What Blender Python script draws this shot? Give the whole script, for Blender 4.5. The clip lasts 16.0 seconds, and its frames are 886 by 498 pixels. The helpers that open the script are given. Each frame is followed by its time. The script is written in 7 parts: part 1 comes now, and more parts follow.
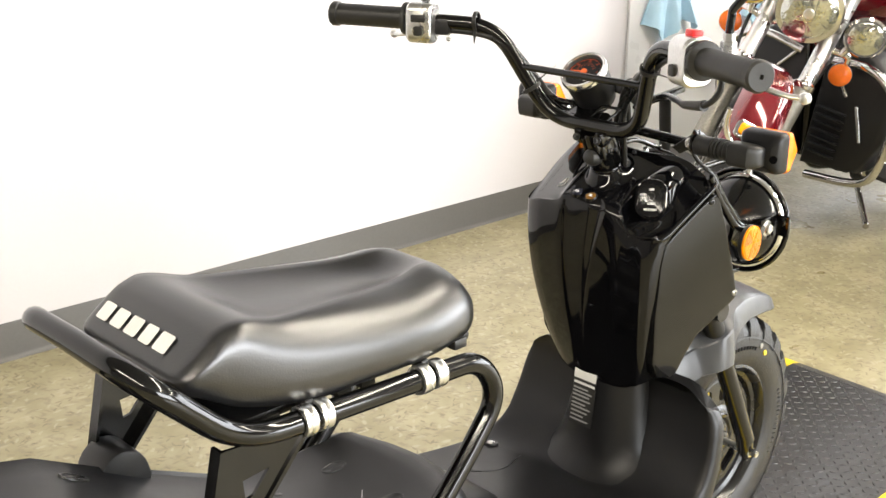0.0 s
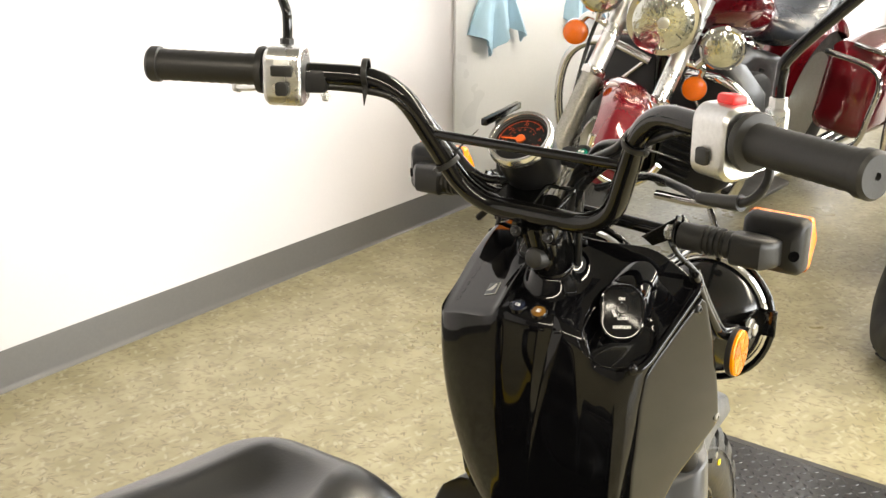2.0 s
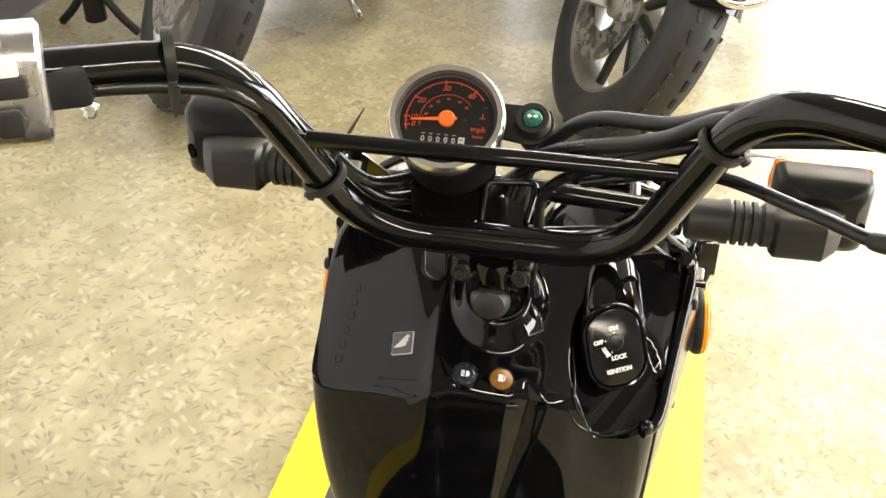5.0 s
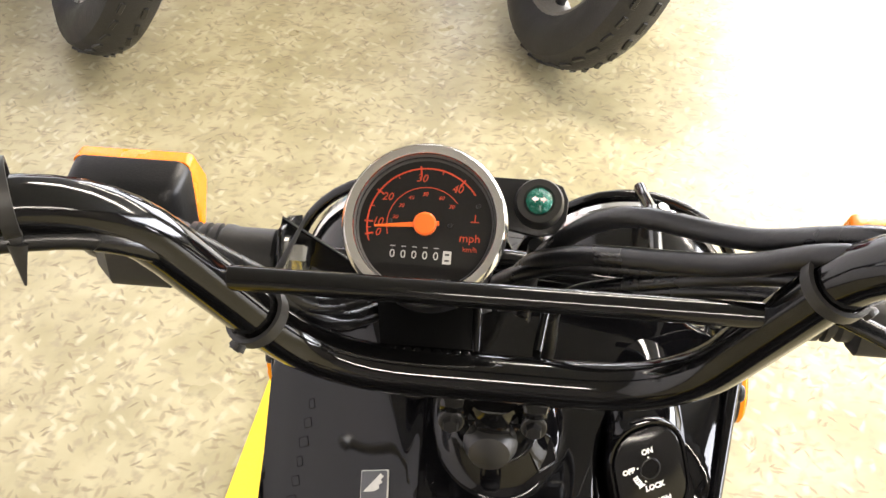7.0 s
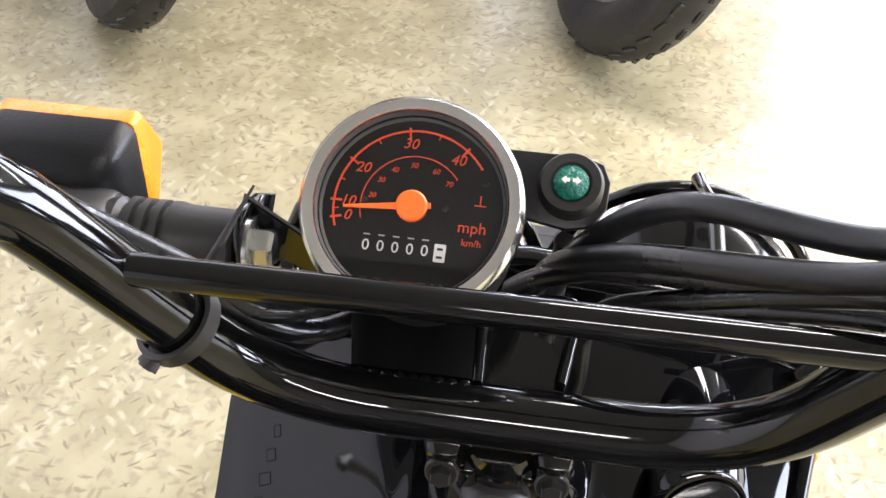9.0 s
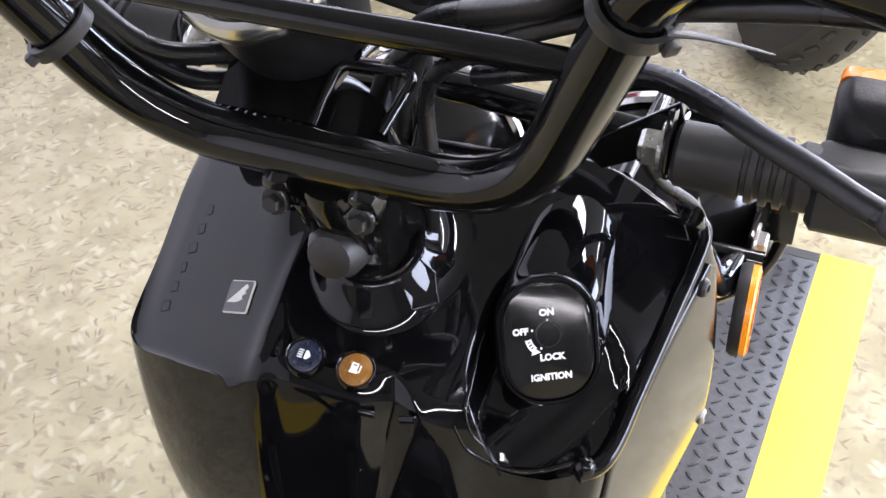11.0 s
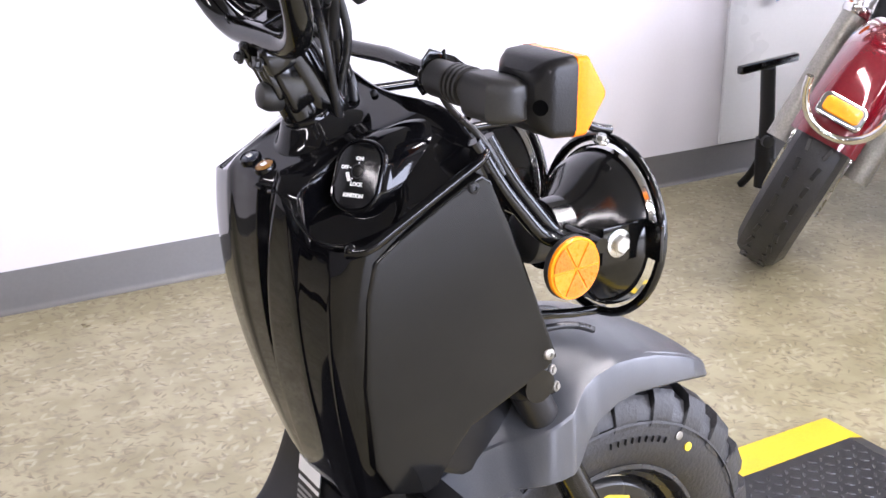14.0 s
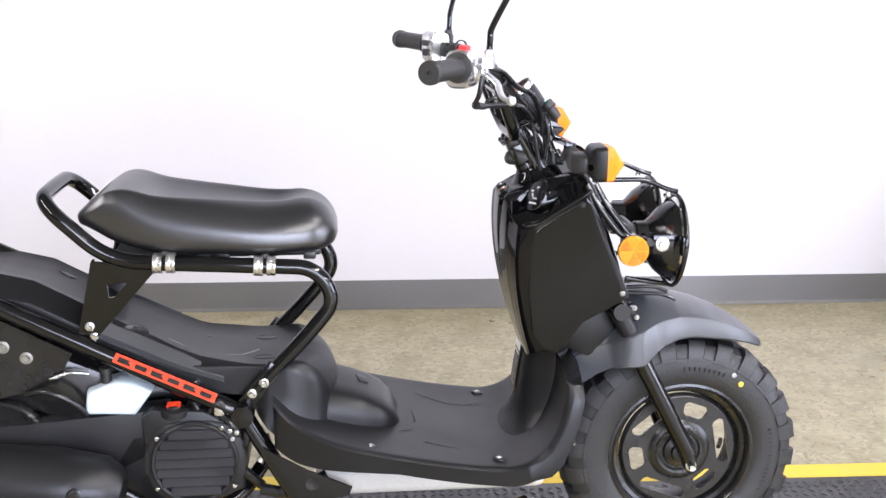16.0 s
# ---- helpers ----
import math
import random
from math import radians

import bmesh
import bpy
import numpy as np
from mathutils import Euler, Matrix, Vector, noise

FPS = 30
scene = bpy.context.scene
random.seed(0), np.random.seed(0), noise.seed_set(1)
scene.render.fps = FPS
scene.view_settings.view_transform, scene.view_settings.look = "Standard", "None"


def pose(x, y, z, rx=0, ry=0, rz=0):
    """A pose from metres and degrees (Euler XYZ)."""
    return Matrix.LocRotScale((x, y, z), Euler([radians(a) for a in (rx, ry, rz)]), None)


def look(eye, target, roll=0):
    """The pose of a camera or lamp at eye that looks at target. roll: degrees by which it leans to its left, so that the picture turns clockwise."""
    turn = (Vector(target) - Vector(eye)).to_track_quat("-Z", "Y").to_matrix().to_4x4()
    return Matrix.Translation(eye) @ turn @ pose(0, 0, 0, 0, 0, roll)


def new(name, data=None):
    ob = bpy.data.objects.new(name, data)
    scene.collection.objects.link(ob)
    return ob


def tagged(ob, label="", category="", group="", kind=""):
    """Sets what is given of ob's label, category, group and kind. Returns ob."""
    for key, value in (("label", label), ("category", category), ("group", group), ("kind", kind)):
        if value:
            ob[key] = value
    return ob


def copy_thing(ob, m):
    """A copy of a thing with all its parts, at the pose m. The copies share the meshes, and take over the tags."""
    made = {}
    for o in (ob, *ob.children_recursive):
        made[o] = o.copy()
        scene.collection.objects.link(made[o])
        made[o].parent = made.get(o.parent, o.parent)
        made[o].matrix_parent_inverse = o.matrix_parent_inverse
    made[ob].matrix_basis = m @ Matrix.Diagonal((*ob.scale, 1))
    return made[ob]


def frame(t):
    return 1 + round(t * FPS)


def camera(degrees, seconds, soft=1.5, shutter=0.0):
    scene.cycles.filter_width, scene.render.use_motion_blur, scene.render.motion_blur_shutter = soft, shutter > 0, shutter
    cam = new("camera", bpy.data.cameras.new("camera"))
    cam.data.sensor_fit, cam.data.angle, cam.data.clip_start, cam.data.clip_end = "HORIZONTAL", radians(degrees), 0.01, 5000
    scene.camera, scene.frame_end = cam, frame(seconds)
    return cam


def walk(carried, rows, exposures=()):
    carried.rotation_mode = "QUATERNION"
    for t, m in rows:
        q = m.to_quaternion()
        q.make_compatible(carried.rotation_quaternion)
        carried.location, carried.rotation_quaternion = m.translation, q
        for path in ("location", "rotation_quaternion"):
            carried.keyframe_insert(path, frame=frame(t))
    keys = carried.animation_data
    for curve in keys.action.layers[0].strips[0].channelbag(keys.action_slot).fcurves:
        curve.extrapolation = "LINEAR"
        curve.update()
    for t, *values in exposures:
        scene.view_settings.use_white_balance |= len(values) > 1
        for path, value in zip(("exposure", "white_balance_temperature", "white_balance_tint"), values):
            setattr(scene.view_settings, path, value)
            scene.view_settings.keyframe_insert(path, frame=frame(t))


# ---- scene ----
cam = camera(43.1, 16.0)
PATH = [
    (0, (-1.5516, -1.0535, 1.2483), (-0.3672, 0.2916, 0.6174), -0.22),
    (0.5, (-1.4642, -0.9467, 1.2511), (-0.2270, 0.3457, 0.6116), -0.05),
    (1, (-1.3739, -0.8318, 1.2502), (-0.1035, 0.4317, 0.6181), 0.03),
    (1.5, (-1.3268, -0.7228, 1.2500), (-0.0197, 0.5032, 0.6190), 0.10),
    (2, (-1.2760, -0.5884, 1.2314), (0.1521, 0.4910, 0.5949), 0.31),
    (2.5, (-1.2365, -0.4638, 1.2091), (0.2946, 0.4661, 0.5757), 0.26),
    (3, (-1.1501, -0.3370, 1.1806), (0.4421, 0.4799, 0.5423), 0.31),
    (3.5, (-1.0818, -0.2541, 1.1585), (0.5576, 0.4511, 0.5065), 0.39),
    (4, (-1.0181, -0.1835, 1.1593), (0.6219, 0.4122, 0.4073), 0.24),
    (4.2, (-0.9932, -0.1514, 1.1791), (0.6370, 0.3723, 0.3557), 0.58),
    (6.3, (-0.7821, -0.0551, 1.2925), (0.6685, 0.1712, 0.0863), 0.45),
    (6.5, (-0.7555, -0.0476, 1.2805), (0.6973, 0.1742, 0.0762), 0.51),
    (7, (-0.6914, -0.0248, 1.2460), (0.7630, 0.1830, 0.0413), 0.65),
    (7.5, (-0.6426, -0.0158, 1.2042), (0.8126, 0.1867, -0.0006), 0.87),
    (8, (-0.6019, -0.0090, 1.1719), (0.8562, 0.1857, -0.0306), 1.19),
    (8.2, (-0.5885, -0.0100, 1.1640), (0.8680, 0.1949, -0.0387), 1.05),
    (10.3, (-0.6168, -0.1179, 1.1612), (0.7695, 0.3549, -0.0490), 0.48),
    (10.5, (-0.6357, -0.1412, 1.1571), (0.7406, 0.3736, -0.0474), 0.01),
    (11, (-0.6499, -0.1958, 1.1176), (0.7102, 0.4376, -0.0481), -0.68),
    (11.5, (-0.6614, -0.2544, 1.0763), (0.6962, 0.5173, -0.0060), -0.40),
    (12, (-0.6695, -0.3266, 1.0212), (0.6673, 0.5882, 0.0283), -0.13),
    (12.5, (-0.6816, -0.4218, 1.0101), (0.5944, 0.6373, 0.0827), -0.32),
    (13, (-0.6717, -0.5446, 1.0319), (0.4722, 0.6968, 0.1598), -0.49),
    (13.5, (-0.6561, -0.6715, 1.0247), (0.3899, 0.7267, 0.2757), -0.51),
    (14, (-0.6575, -0.8547, 1.0241), (0.2296, 0.6936, 0.3714), -0.43),
    (14.5, (-0.6528, -1.1073, 1.0689), (0.0017, 0.5641, 0.4460), -0.44),
    (15, (-0.6319, -1.3974, 1.1362), (-0.2304, 0.3540, 0.5185), -0.23),
    (15.5, (-0.5963, -1.7080, 1.1821), (-0.4000, 0.0937, 0.6115), -0.03),
    (16, (-0.5624, -2.0332, 1.1812), (-0.4642, -0.1962, 0.7061), 0.06),
]
# the clip's camera opens up over the dark dashboard, and its white balance cools towards the end
EXPOSURES = [(0, 0.0, 6650, 11), (2, -0.06, 6900, 10), (3, 0.0, 7000, 11), (4.2, 0.12, 6900, 11), (6.5, 0.3, 6600, 15), (8.2, 0.36, 6200, 17), (10.5, 0.16, 5600, 21), (12, 0.16, 5700, 23), (13.5, 0.08, 5750, 24), (15, -0.06, 5650, 22), (16, -0.14, 5800, 20)]
walk(cam, [(t, look(eye, target, roll)) for t, eye, target, roll in PATH], EXPOSURES)


# ---- light and exposure ----
world = bpy.data.worlds.new("room_surround")
scene.world = world
world.use_nodes = True
wn = world.node_tree.nodes
wl = world.node_tree.links
sky = wn.new("ShaderNodeTexSky")
sky.sky_type, sky.sun_disc, sky.sun_elevation, sky.sun_rotation = "NISHITA", False, radians(38), radians(200)
wl.new(sky.outputs[0], wn["Background"].inputs[0])
wn["Background"].inputs[1].default_value = 0.12
sun = new("sun", bpy.data.lights.new("sun", "SUN"))
sun.data.energy, sun.data.angle, sun.data.color = 2.0, radians(0.5), (1.0, 0.95, 0.88)
sun.matrix_world = look((-3, -9, 8), (0, -4, 0))
scene.view_settings.exposure = 0.0

CEIL = 3.1
XA, XB, YA, YB = -6.2, 7.0, -7.0, 1.715


def area(name, at, to, sx, sy, watts, colour):
    d = bpy.data.lights.new(name, "AREA")
    d.shape, d.size, d.size_y, d.energy, d.color = "RECTANGLE", sx, sy, watts, colour
    ob = new(name, d)
    ob.matrix_world = look(at, to)
    return ob


WARM, COOL = (1.0, 0.93, 0.79), (0.92, 0.96, 1.0)
ROWS = (-3.6, 1.6, 5.2)
LAMPS = [(lx, ly) for lx in ROWS for ly in (-5.5, -4.24, -2.98, -1.72, -0.46)]
for lx in ROWS:
    area("ceiling_lamp_light", (lx, -2.98, CEIL - 0.035), (lx, -2.98, 0), 0.30, 6.2, 310, WARM)
area("window_daylight", (2.0, YA + 0.12, 1.5), (2.0, 0, 1.2), 5.6, 1.9, 620, COOL)
area("window_daylight", (XB - 0.12, -2.3, 1.5), (0, -2.3, 1.5), 7.0, 2.4, 640, COOL)


# ---- materials ----
def material(name, base, rough=0.5, metal=0.0, vary=0.12, scale=6.0, fine=90.0, bump=0.0, coat=0.0, rough_vary=0.08, emit=0.0, spec=0.5, dist=0.002):
    m = bpy.data.materials.new(name)
    m.use_nodes = True
    t = m.node_tree
    b = t.nodes["Principled BSDF"]
    tc = t.nodes.new("ShaderNodeTexCoord")
    n1, n2 = t.nodes.new("ShaderNodeTexNoise"), t.nodes.new("ShaderNodeTexNoise")
    n1.inputs["Scale"].default_value, n1.inputs["Detail"].default_value = scale, 4
    n2.inputs["Scale"].default_value, n2.inputs["Detail"].default_value = fine, 3
    for n in (n1, n2):
        t.links.new(tc.outputs["Object"], n.inputs["Vector"])
    mix = t.nodes.new("ShaderNodeMath")
    mix.operation = "ADD"
    t.links.new(n1.outputs[0], mix.inputs[0])
    t.links.new(n2.outputs[0], mix.inputs[1])
    mr = t.nodes.new("ShaderNodeMapRange")
    mr.inputs[1].default_value, mr.inputs[2].default_value = 0.6, 1.4
    mr.inputs[3].default_value, mr.inputs[4].default_value = 1 - vary, 1 + vary
    t.links.new(mix.outputs[0], mr.inputs[0])
    vm = t.nodes.new("ShaderNodeVectorMath")
    vm.operation = "SCALE"
    vm.inputs[0].default_value = base
    t.links.new(mr.outputs[0], vm.inputs["Scale"])
    t.links.new(vm.outputs[0], b.inputs["Base Color"])
    rr = t.nodes.new("ShaderNodeMapRange")
    rr.inputs[1].default_value, rr.inputs[2].default_value = 0.35, 0.65
    rr.inputs[3].default_value, rr.inputs[4].default_value = max(0.01, rough - rough_vary), min(1, rough + rough_vary)
    t.links.new(n1.outputs[0], rr.inputs[0])
    t.links.new(rr.outputs[0], b.inputs["Roughness"])
    b.inputs["Metallic"].default_value = metal
    b.inputs["Coat Weight"].default_value = coat
    b.inputs["Coat Roughness"].default_value = 0.04
    b.inputs["Specular IOR Level"].default_value = spec
    if bump:
        bp = t.nodes.new("ShaderNodeBump")
        bp.inputs["Strength"].default_value, bp.inputs["Distance"].default_value = bump, dist
        t.links.new(n2.outputs[0], bp.inputs["Height"])
        t.links.new(bp.outputs[0], b.inputs["Normal"])
    if emit:
        b.inputs["Emission Color"].default_value = (*base, 1)
        b.inputs["Emission Strength"].default_value = emit
    return m


GLOSS = material("gloss_black_plastic", (0.0025, 0.0025, 0.003), 0.05, 0, 0.2, 3, 60, 0, 0.0, 0.02, spec=0.36)
PLATE = material("satin_black_plate", (0.004, 0.004, 0.0045), 0.16, 0, 0.2, 20, 300, 0.0, 0.0, 0.03, spec=0.4)
PANEL = material("satin_black_panel", (0.006, 0.006, 0.006), 0.10, 0, 0.15, 5, 300, 0.01, 0.0, 0.02, spec=0.35)
MATTE = material("matte_dark_plastic", (0.0082, 0.0082, 0.0088), 0.36, 0, 0.22, 5, 700, 0.25, 0, 0.07, dist=0.0006, spec=0.33)
FENDER = material("grey_black_plastic", (0.05, 0.053, 0.060), 0.33, 0, 0.15, 5, 700, 0.25, 0, 0.05, dist=0.0006, spec=0.7)
VINYL = material("black_seat_vinyl", (0.0085, 0.0085, 0.0095), 0.30, 0, 0.10, 5, 420, 0.22, 0, 0.02, dist=0.0008, spec=1.0)
TUBE = material("gloss_black_painted_tube", (0.003, 0.003, 0.003), 0.09, 0, 0.2, 6, 80, 0, 0.0, 0.03)
RUBBER = material("black_rubber", (0.017, 0.0168, 0.016), 0.46, 0, 0.2, 12, 500, 0.12, 0, 0.08, dist=0.0008)
TYRE = material("tyre_rubber", (0.017, 0.017, 0.018), 0.5, 0, 0.3, 9, 220, 0.4, 0, 0.1)
CABLE = material("black_cable_sheath", (0.007, 0.007, 0.0075), 0.3, 0, 0.2, 20, 300, 0.1)
CHROME = material("polished_chrome", (0.68, 0.67, 0.65), 0.09, 1, 0.06, 8, 60, 0, 0, 0.04)
ALU = material("satin_aluminium", (0.72, 0.72, 0.71), 0.3, 1, 0.1, 14, 300, 0.08, 0, 0.08)
STEEL = material("zinc_bolt_steel", (0.6, 0.6, 0.58), 0.25, 1, 0.15, 40, 400, 0.1, 0, 0.1)
RIM = material("black_painted_rim", (0.010, 0.0098, 0.0095), 0.27, 0, 0.2, 10, 200, 0.05, 0.0, spec=0.5)
BUCKET = material("gloss_black_lamp_bucket", (0.006, 0.006, 0.0062), 0.15, 0, 0.2, 10, 200, 0.0, 0.0, 0.04, spec=0.6)
CAP = material("grey_rubber_cap", (0.045, 0.045, 0.044), 0.42, 0, 0.2, 12, 400, 0.1)
# a paler grey than the cover it lies on
RAIL = material("paler_grey_plastic", (0.030, 0.031, 0.034), 0.42, 0, 0.2, 8, 500, 0.2, 0, 0.06, dist=0.0006)
PALE = material("pale_alloy_paint", (0.46, 0.45, 0.42), 0.45, 0, 0.12, 9, 300, 0.15)
ORANGE = material("deep_orange_lens", (0.86, 0.16, 0.004), 0.14, 0, 0.12, 30, 500, 0.5, 0.3, 0.04)
AMBER = material("amber_lens_plastic", (0.92, 0.22, 0.002), 0.26, 0, 0.12, 30, 500, 0.12, 0.0, 0.04, spec=0.2)
YELLOW_LENS = material("yellow_amber_reflector", (0.90, 0.30, 0.001), 0.24, 0, 0.2, 60, 900, 0.3, 0.0, 0.04, dist=0.001)
WHITE_INK = material("white_ink", (0.85, 0.85, 0.83), 0.4, 0, 0.05, 30, 300)
GREY_INK = material("grey_ink", (0.35, 0.35, 0.35), 0.4, 0, 0.1, 30, 300)
# black of the print, also the painted shade of recesses, slots and grooves
INK_AND_SHADE = material("black_ink_and_shade", (0.012, 0.012, 0.012), 0.35, 0, 0.1, 30, 300)
# shade inside a hole, painted as a matt black
HOLE_SHADE = material("painted_hole_shade", (0.0012, 0.0012, 0.0012), 0.9, 0, 0.05, 30, 300, spec=0.05)
RED_INK = material("orange_red_ink", (0.58, 0.07, 0.026), 0.4, 0, 0.06, 30, 300)
NEEDLE = material("orange_needle_plastic", (0.95, 0.16, 0.02), 0.35, 0, 0.05, 30, 300)
DIAL = material("black_dial_face", (0.013, 0.0122, 0.0115), 0.45, 0, 0.15, 40, 600, spec=0.25)
DIAL_WALL = material("grey_dial_wall", (0.085, 0.083, 0.080), 0.5, 0, 0.1, 20, 300)
BEZEL = material("bright_chrome_ring", (0.86, 0.85, 0.83), 0.20, 1, 0.05, 20, 200, 0, 0, 0.04)
SILVER_INK = material("silver_grey_ink", (0.55, 0.55, 0.52), 0.4, 0, 0.08, 30, 300)
RED_LABEL = material("red_label", (0.75, 0.06, 0.02), 0.3, 0, 0.1, 20, 200)
RED_KEY = material("red_switch_plastic", (0.75, 0.03, 0.03), 0.3, 0, 0.1, 20, 200)
GREEN = material("green_indicator_lens", (0.0, 0.13, 0.085), 0.1, 0, 0.4, 300, 700, 0.8, 0.2)
AMBER_LED = material("amber_indicator_lens", (0.19, 0.085, 0.010), 0.2, 0, 0.2, 200, 900, 0.3, 0.2)
BLUE_LED = material("dark_blue_indicator_lens", (0.01, 0.014, 0.03), 0.2, 0, 0.2, 200, 900, 0.3, 0.2)
BOTTLE = material("milky_coolant_bottle", (0.62, 0.72, 0.78), 0.4, 0, 0.08, 15, 200, 0.1)
CAST = material("cast_engine_cover", (0.012, 0.012, 0.013), 0.4, 0.0, 0.2, 12, 500, 0.12, dist=0.0008, spec=0.35)
MAROON = material("maroon_metal_paint", (0.14, 0.005, 0.010), 0.12, 0.2, 0.15, 4, 200, 0, 1.0, 0.03)
NAVY_SEAT = material("glossy_black_leather", (0.02, 0.024, 0.034), 0.25, 0, 0.2, 8, 300, 0.2)
LENS = material("clear_headlamp_glass", (0.66, 0.68, 0.62), 0.07, 1.0, 0.2, 40, 60, 0.35, 0.5, 0.04, dist=0.01)
WALL = material("painted_wall", (0.625, 0.612, 0.648), 0.6, 0, 0.02, 1.2, 160, 0.08, 0, 0.05, dist=0.001)
PANEL_WHITE = material("white_wall_board", (0.80, 0.82, 0.86), 0.35, 0, 0.02, 1.5, 90, 0.03)
BASE = material("grey_vinyl_base", (0.105, 0.102, 0.098), 0.42, 0, 0.07, 3, 120, 0.06)
# tones of the added walls and ceiling, kept dark for the reflections
DARKWALL = material("dark_added_wall", (0.16, 0.15, 0.14), 0.6, 0, 0.06, 1.5, 160, 0.08)
CEILING = material("dark_added_ceiling", (0.22, 0.215, 0.20), 0.8, 0, 0.06, 5, 140, 0.3)
TROFFER = material("fluorescent_diffuser", (1.0, 0.95, 0.86), 0.4, 0, 0.02, 5, 50, emit=6.0)
MAT_BLACK = material("black_rubber_mat", (0.040, 0.040, 0.042), 0.36, 0, 0.25, 6, 120, 0.2)
MAT_YELLOW = material("yellow_rubber_edge", (0.72, 0.52, 0.02), 0.45, 0, 0.1, 7, 200, 0.2)
CLOTH = material("light_blue_cloth", (0.40, 0.60, 0.76), 0.85, 0, 0.12, 12, 500, 0.4)
FRAME_W = material("white_window_frame", (0.7, 0.7, 0.7), 0.4, 0, 0.05, 5, 90)
DULL = material("oxidised_alloy", (0.30, 0.29, 0.26), 0.42, 0.8, 0.3, 18, 200, 0.3, 0, 0.1)

WEDGE = material("amber_wedge_painted_gleam", (0.86, 0.235, 0.001), 0.30, 0, 0.3, 300, 1400, 0.8, 0.0, 0.04, dist=0.001, spec=0.25)
# the wedges' uneven retroreflection is put into the colour, one tone per wedge
wt = WEDGE.node_tree
oi, wr, ws = wt.nodes.new("ShaderNodeObjectInfo"), wt.nodes.new("ShaderNodeMapRange"), wt.nodes.new("ShaderNodeVectorMath")
wr.inputs[3].default_value, wr.inputs[4].default_value = 0.6, 1.05
ws.operation = "SCALE"
wb = wt.nodes["Principled BSDF"]
wt.links.new(oi.outputs["Random"], wr.inputs[0])
wt.links.new(wb.inputs["Base Color"].links[0].from_socket, ws.inputs[0])
wt.links.new(wr.outputs[0], ws.inputs["Scale"])
wt.links.new(ws.outputs[0], wb.inputs["Base Color"])


def floor_material():
    m = bpy.data.materials.new("flecked_vinyl_floor")
    m.use_nodes = True
    t = m.node_tree
    N, L = t.nodes, t.links
    b = N["Principled BSDF"]
    tc = N.new("ShaderNodeTexCoord")

    def noise_at(rot, sc, detail=2.0, dist=0.0):
        mp = N.new("ShaderNodeMapping")
        mp.inputs["Rotation"].default_value = (0, 0, radians(rot))
        mp.inputs["Scale"].default_value = sc
        L.new(tc.outputs["Object"], mp.inputs["Vector"])
        n = N.new("ShaderNodeTexNoise")
        n.inputs["Scale"].default_value, n.inputs["Detail"].default_value = 1.0, detail
        n.inputs["Distortion"].default_value = dist
        L.new(mp.outputs[0], n.inputs["Vector"])
        return n.outputs[0]

    def ramp(src, a, bb, lo=0.0, hi=1.0):
        r = N.new("ShaderNodeMapRange")
        for i, v in enumerate((a, bb, lo, hi)):
            r.inputs[i + 1].default_value = v
        L.new(src, r.inputs[0])
        return r.outputs[0]

    def mixc(fac, a, bb):
        x = N.new("ShaderNodeMix")
        x.data_type = "RGBA"
        L.new(fac, x.inputs[0])
        for s, v in ((6, a), (7, bb)):
            if isinstance(v, tuple):
                x.inputs[s].default_value = (*v, 1)
            else:
                L.new(v, x.inputs[s])
        return x.outputs[2]

    col = mixc(ramp(noise_at(0, (9, 9, 9), 4), 0.35, 0.65), (0.274, 0.245, 0.143), (0.377, 0.341, 0.217))
    col = mixc(ramp(noise_at(20, (45, 45, 45), 3), 0.52, 0.66, 0, 0.6), col, (0.22, 0.19, 0.13))
    def chips(rot, sc, lo, hi, seed):
        mp = N.new("ShaderNodeMapping")
        mp.inputs["Rotation"].default_value = (0, 0, radians(rot))
        mp.inputs["Location"].default_value = (seed, seed * 0.7, 0)
        mp2 = N.new("ShaderNodeMapping")
        mp2.inputs["Scale"].default_value = sc
        L.new(mp.outputs[0], mp2.inputs["Vector"])
        wob = N.new("ShaderNodeTexNoise")
        wob.inputs["Scale"].default_value, wob.inputs["Detail"].default_value = 55, 2
        L.new(tc.outputs["Object"], wob.inputs["Vector"])
        ad = N.new("ShaderNodeVectorMath")
        ad.operation = "MULTIPLY_ADD"
        ad.inputs[1].default_value = (0.012, 0.012, 0)
        L.new(wob.outputs[1], ad.inputs[0])
        L.new(tc.outputs["Object"], ad.inputs[2])
        L.new(ad.outputs[0], mp.inputs["Vector"])
        v = N.new("ShaderNodeTexVoronoi")
        v.voronoi_dimensions, v.feature = "2D", "F1"
        v.inputs["Scale"].default_value = 1.0
        L.new(mp2.outputs[0], v.inputs["Vector"])
        sx = N.new("ShaderNodeSeparateXYZ")
        L.new(v.outputs["Color"], sx.inputs[0])
        pick = ramp(sx.outputs[0], lo, hi)
        near = ramp(v.outputs["Distance"], 0.20, 0.46, 0.76, 0.0)
        mm = N.new("ShaderNodeMath")
        mm.operation = "MULTIPLY"
        L.new(pick, mm.inputs[0])
        L.new(near, mm.inputs[1])
        return mm.outputs[0]

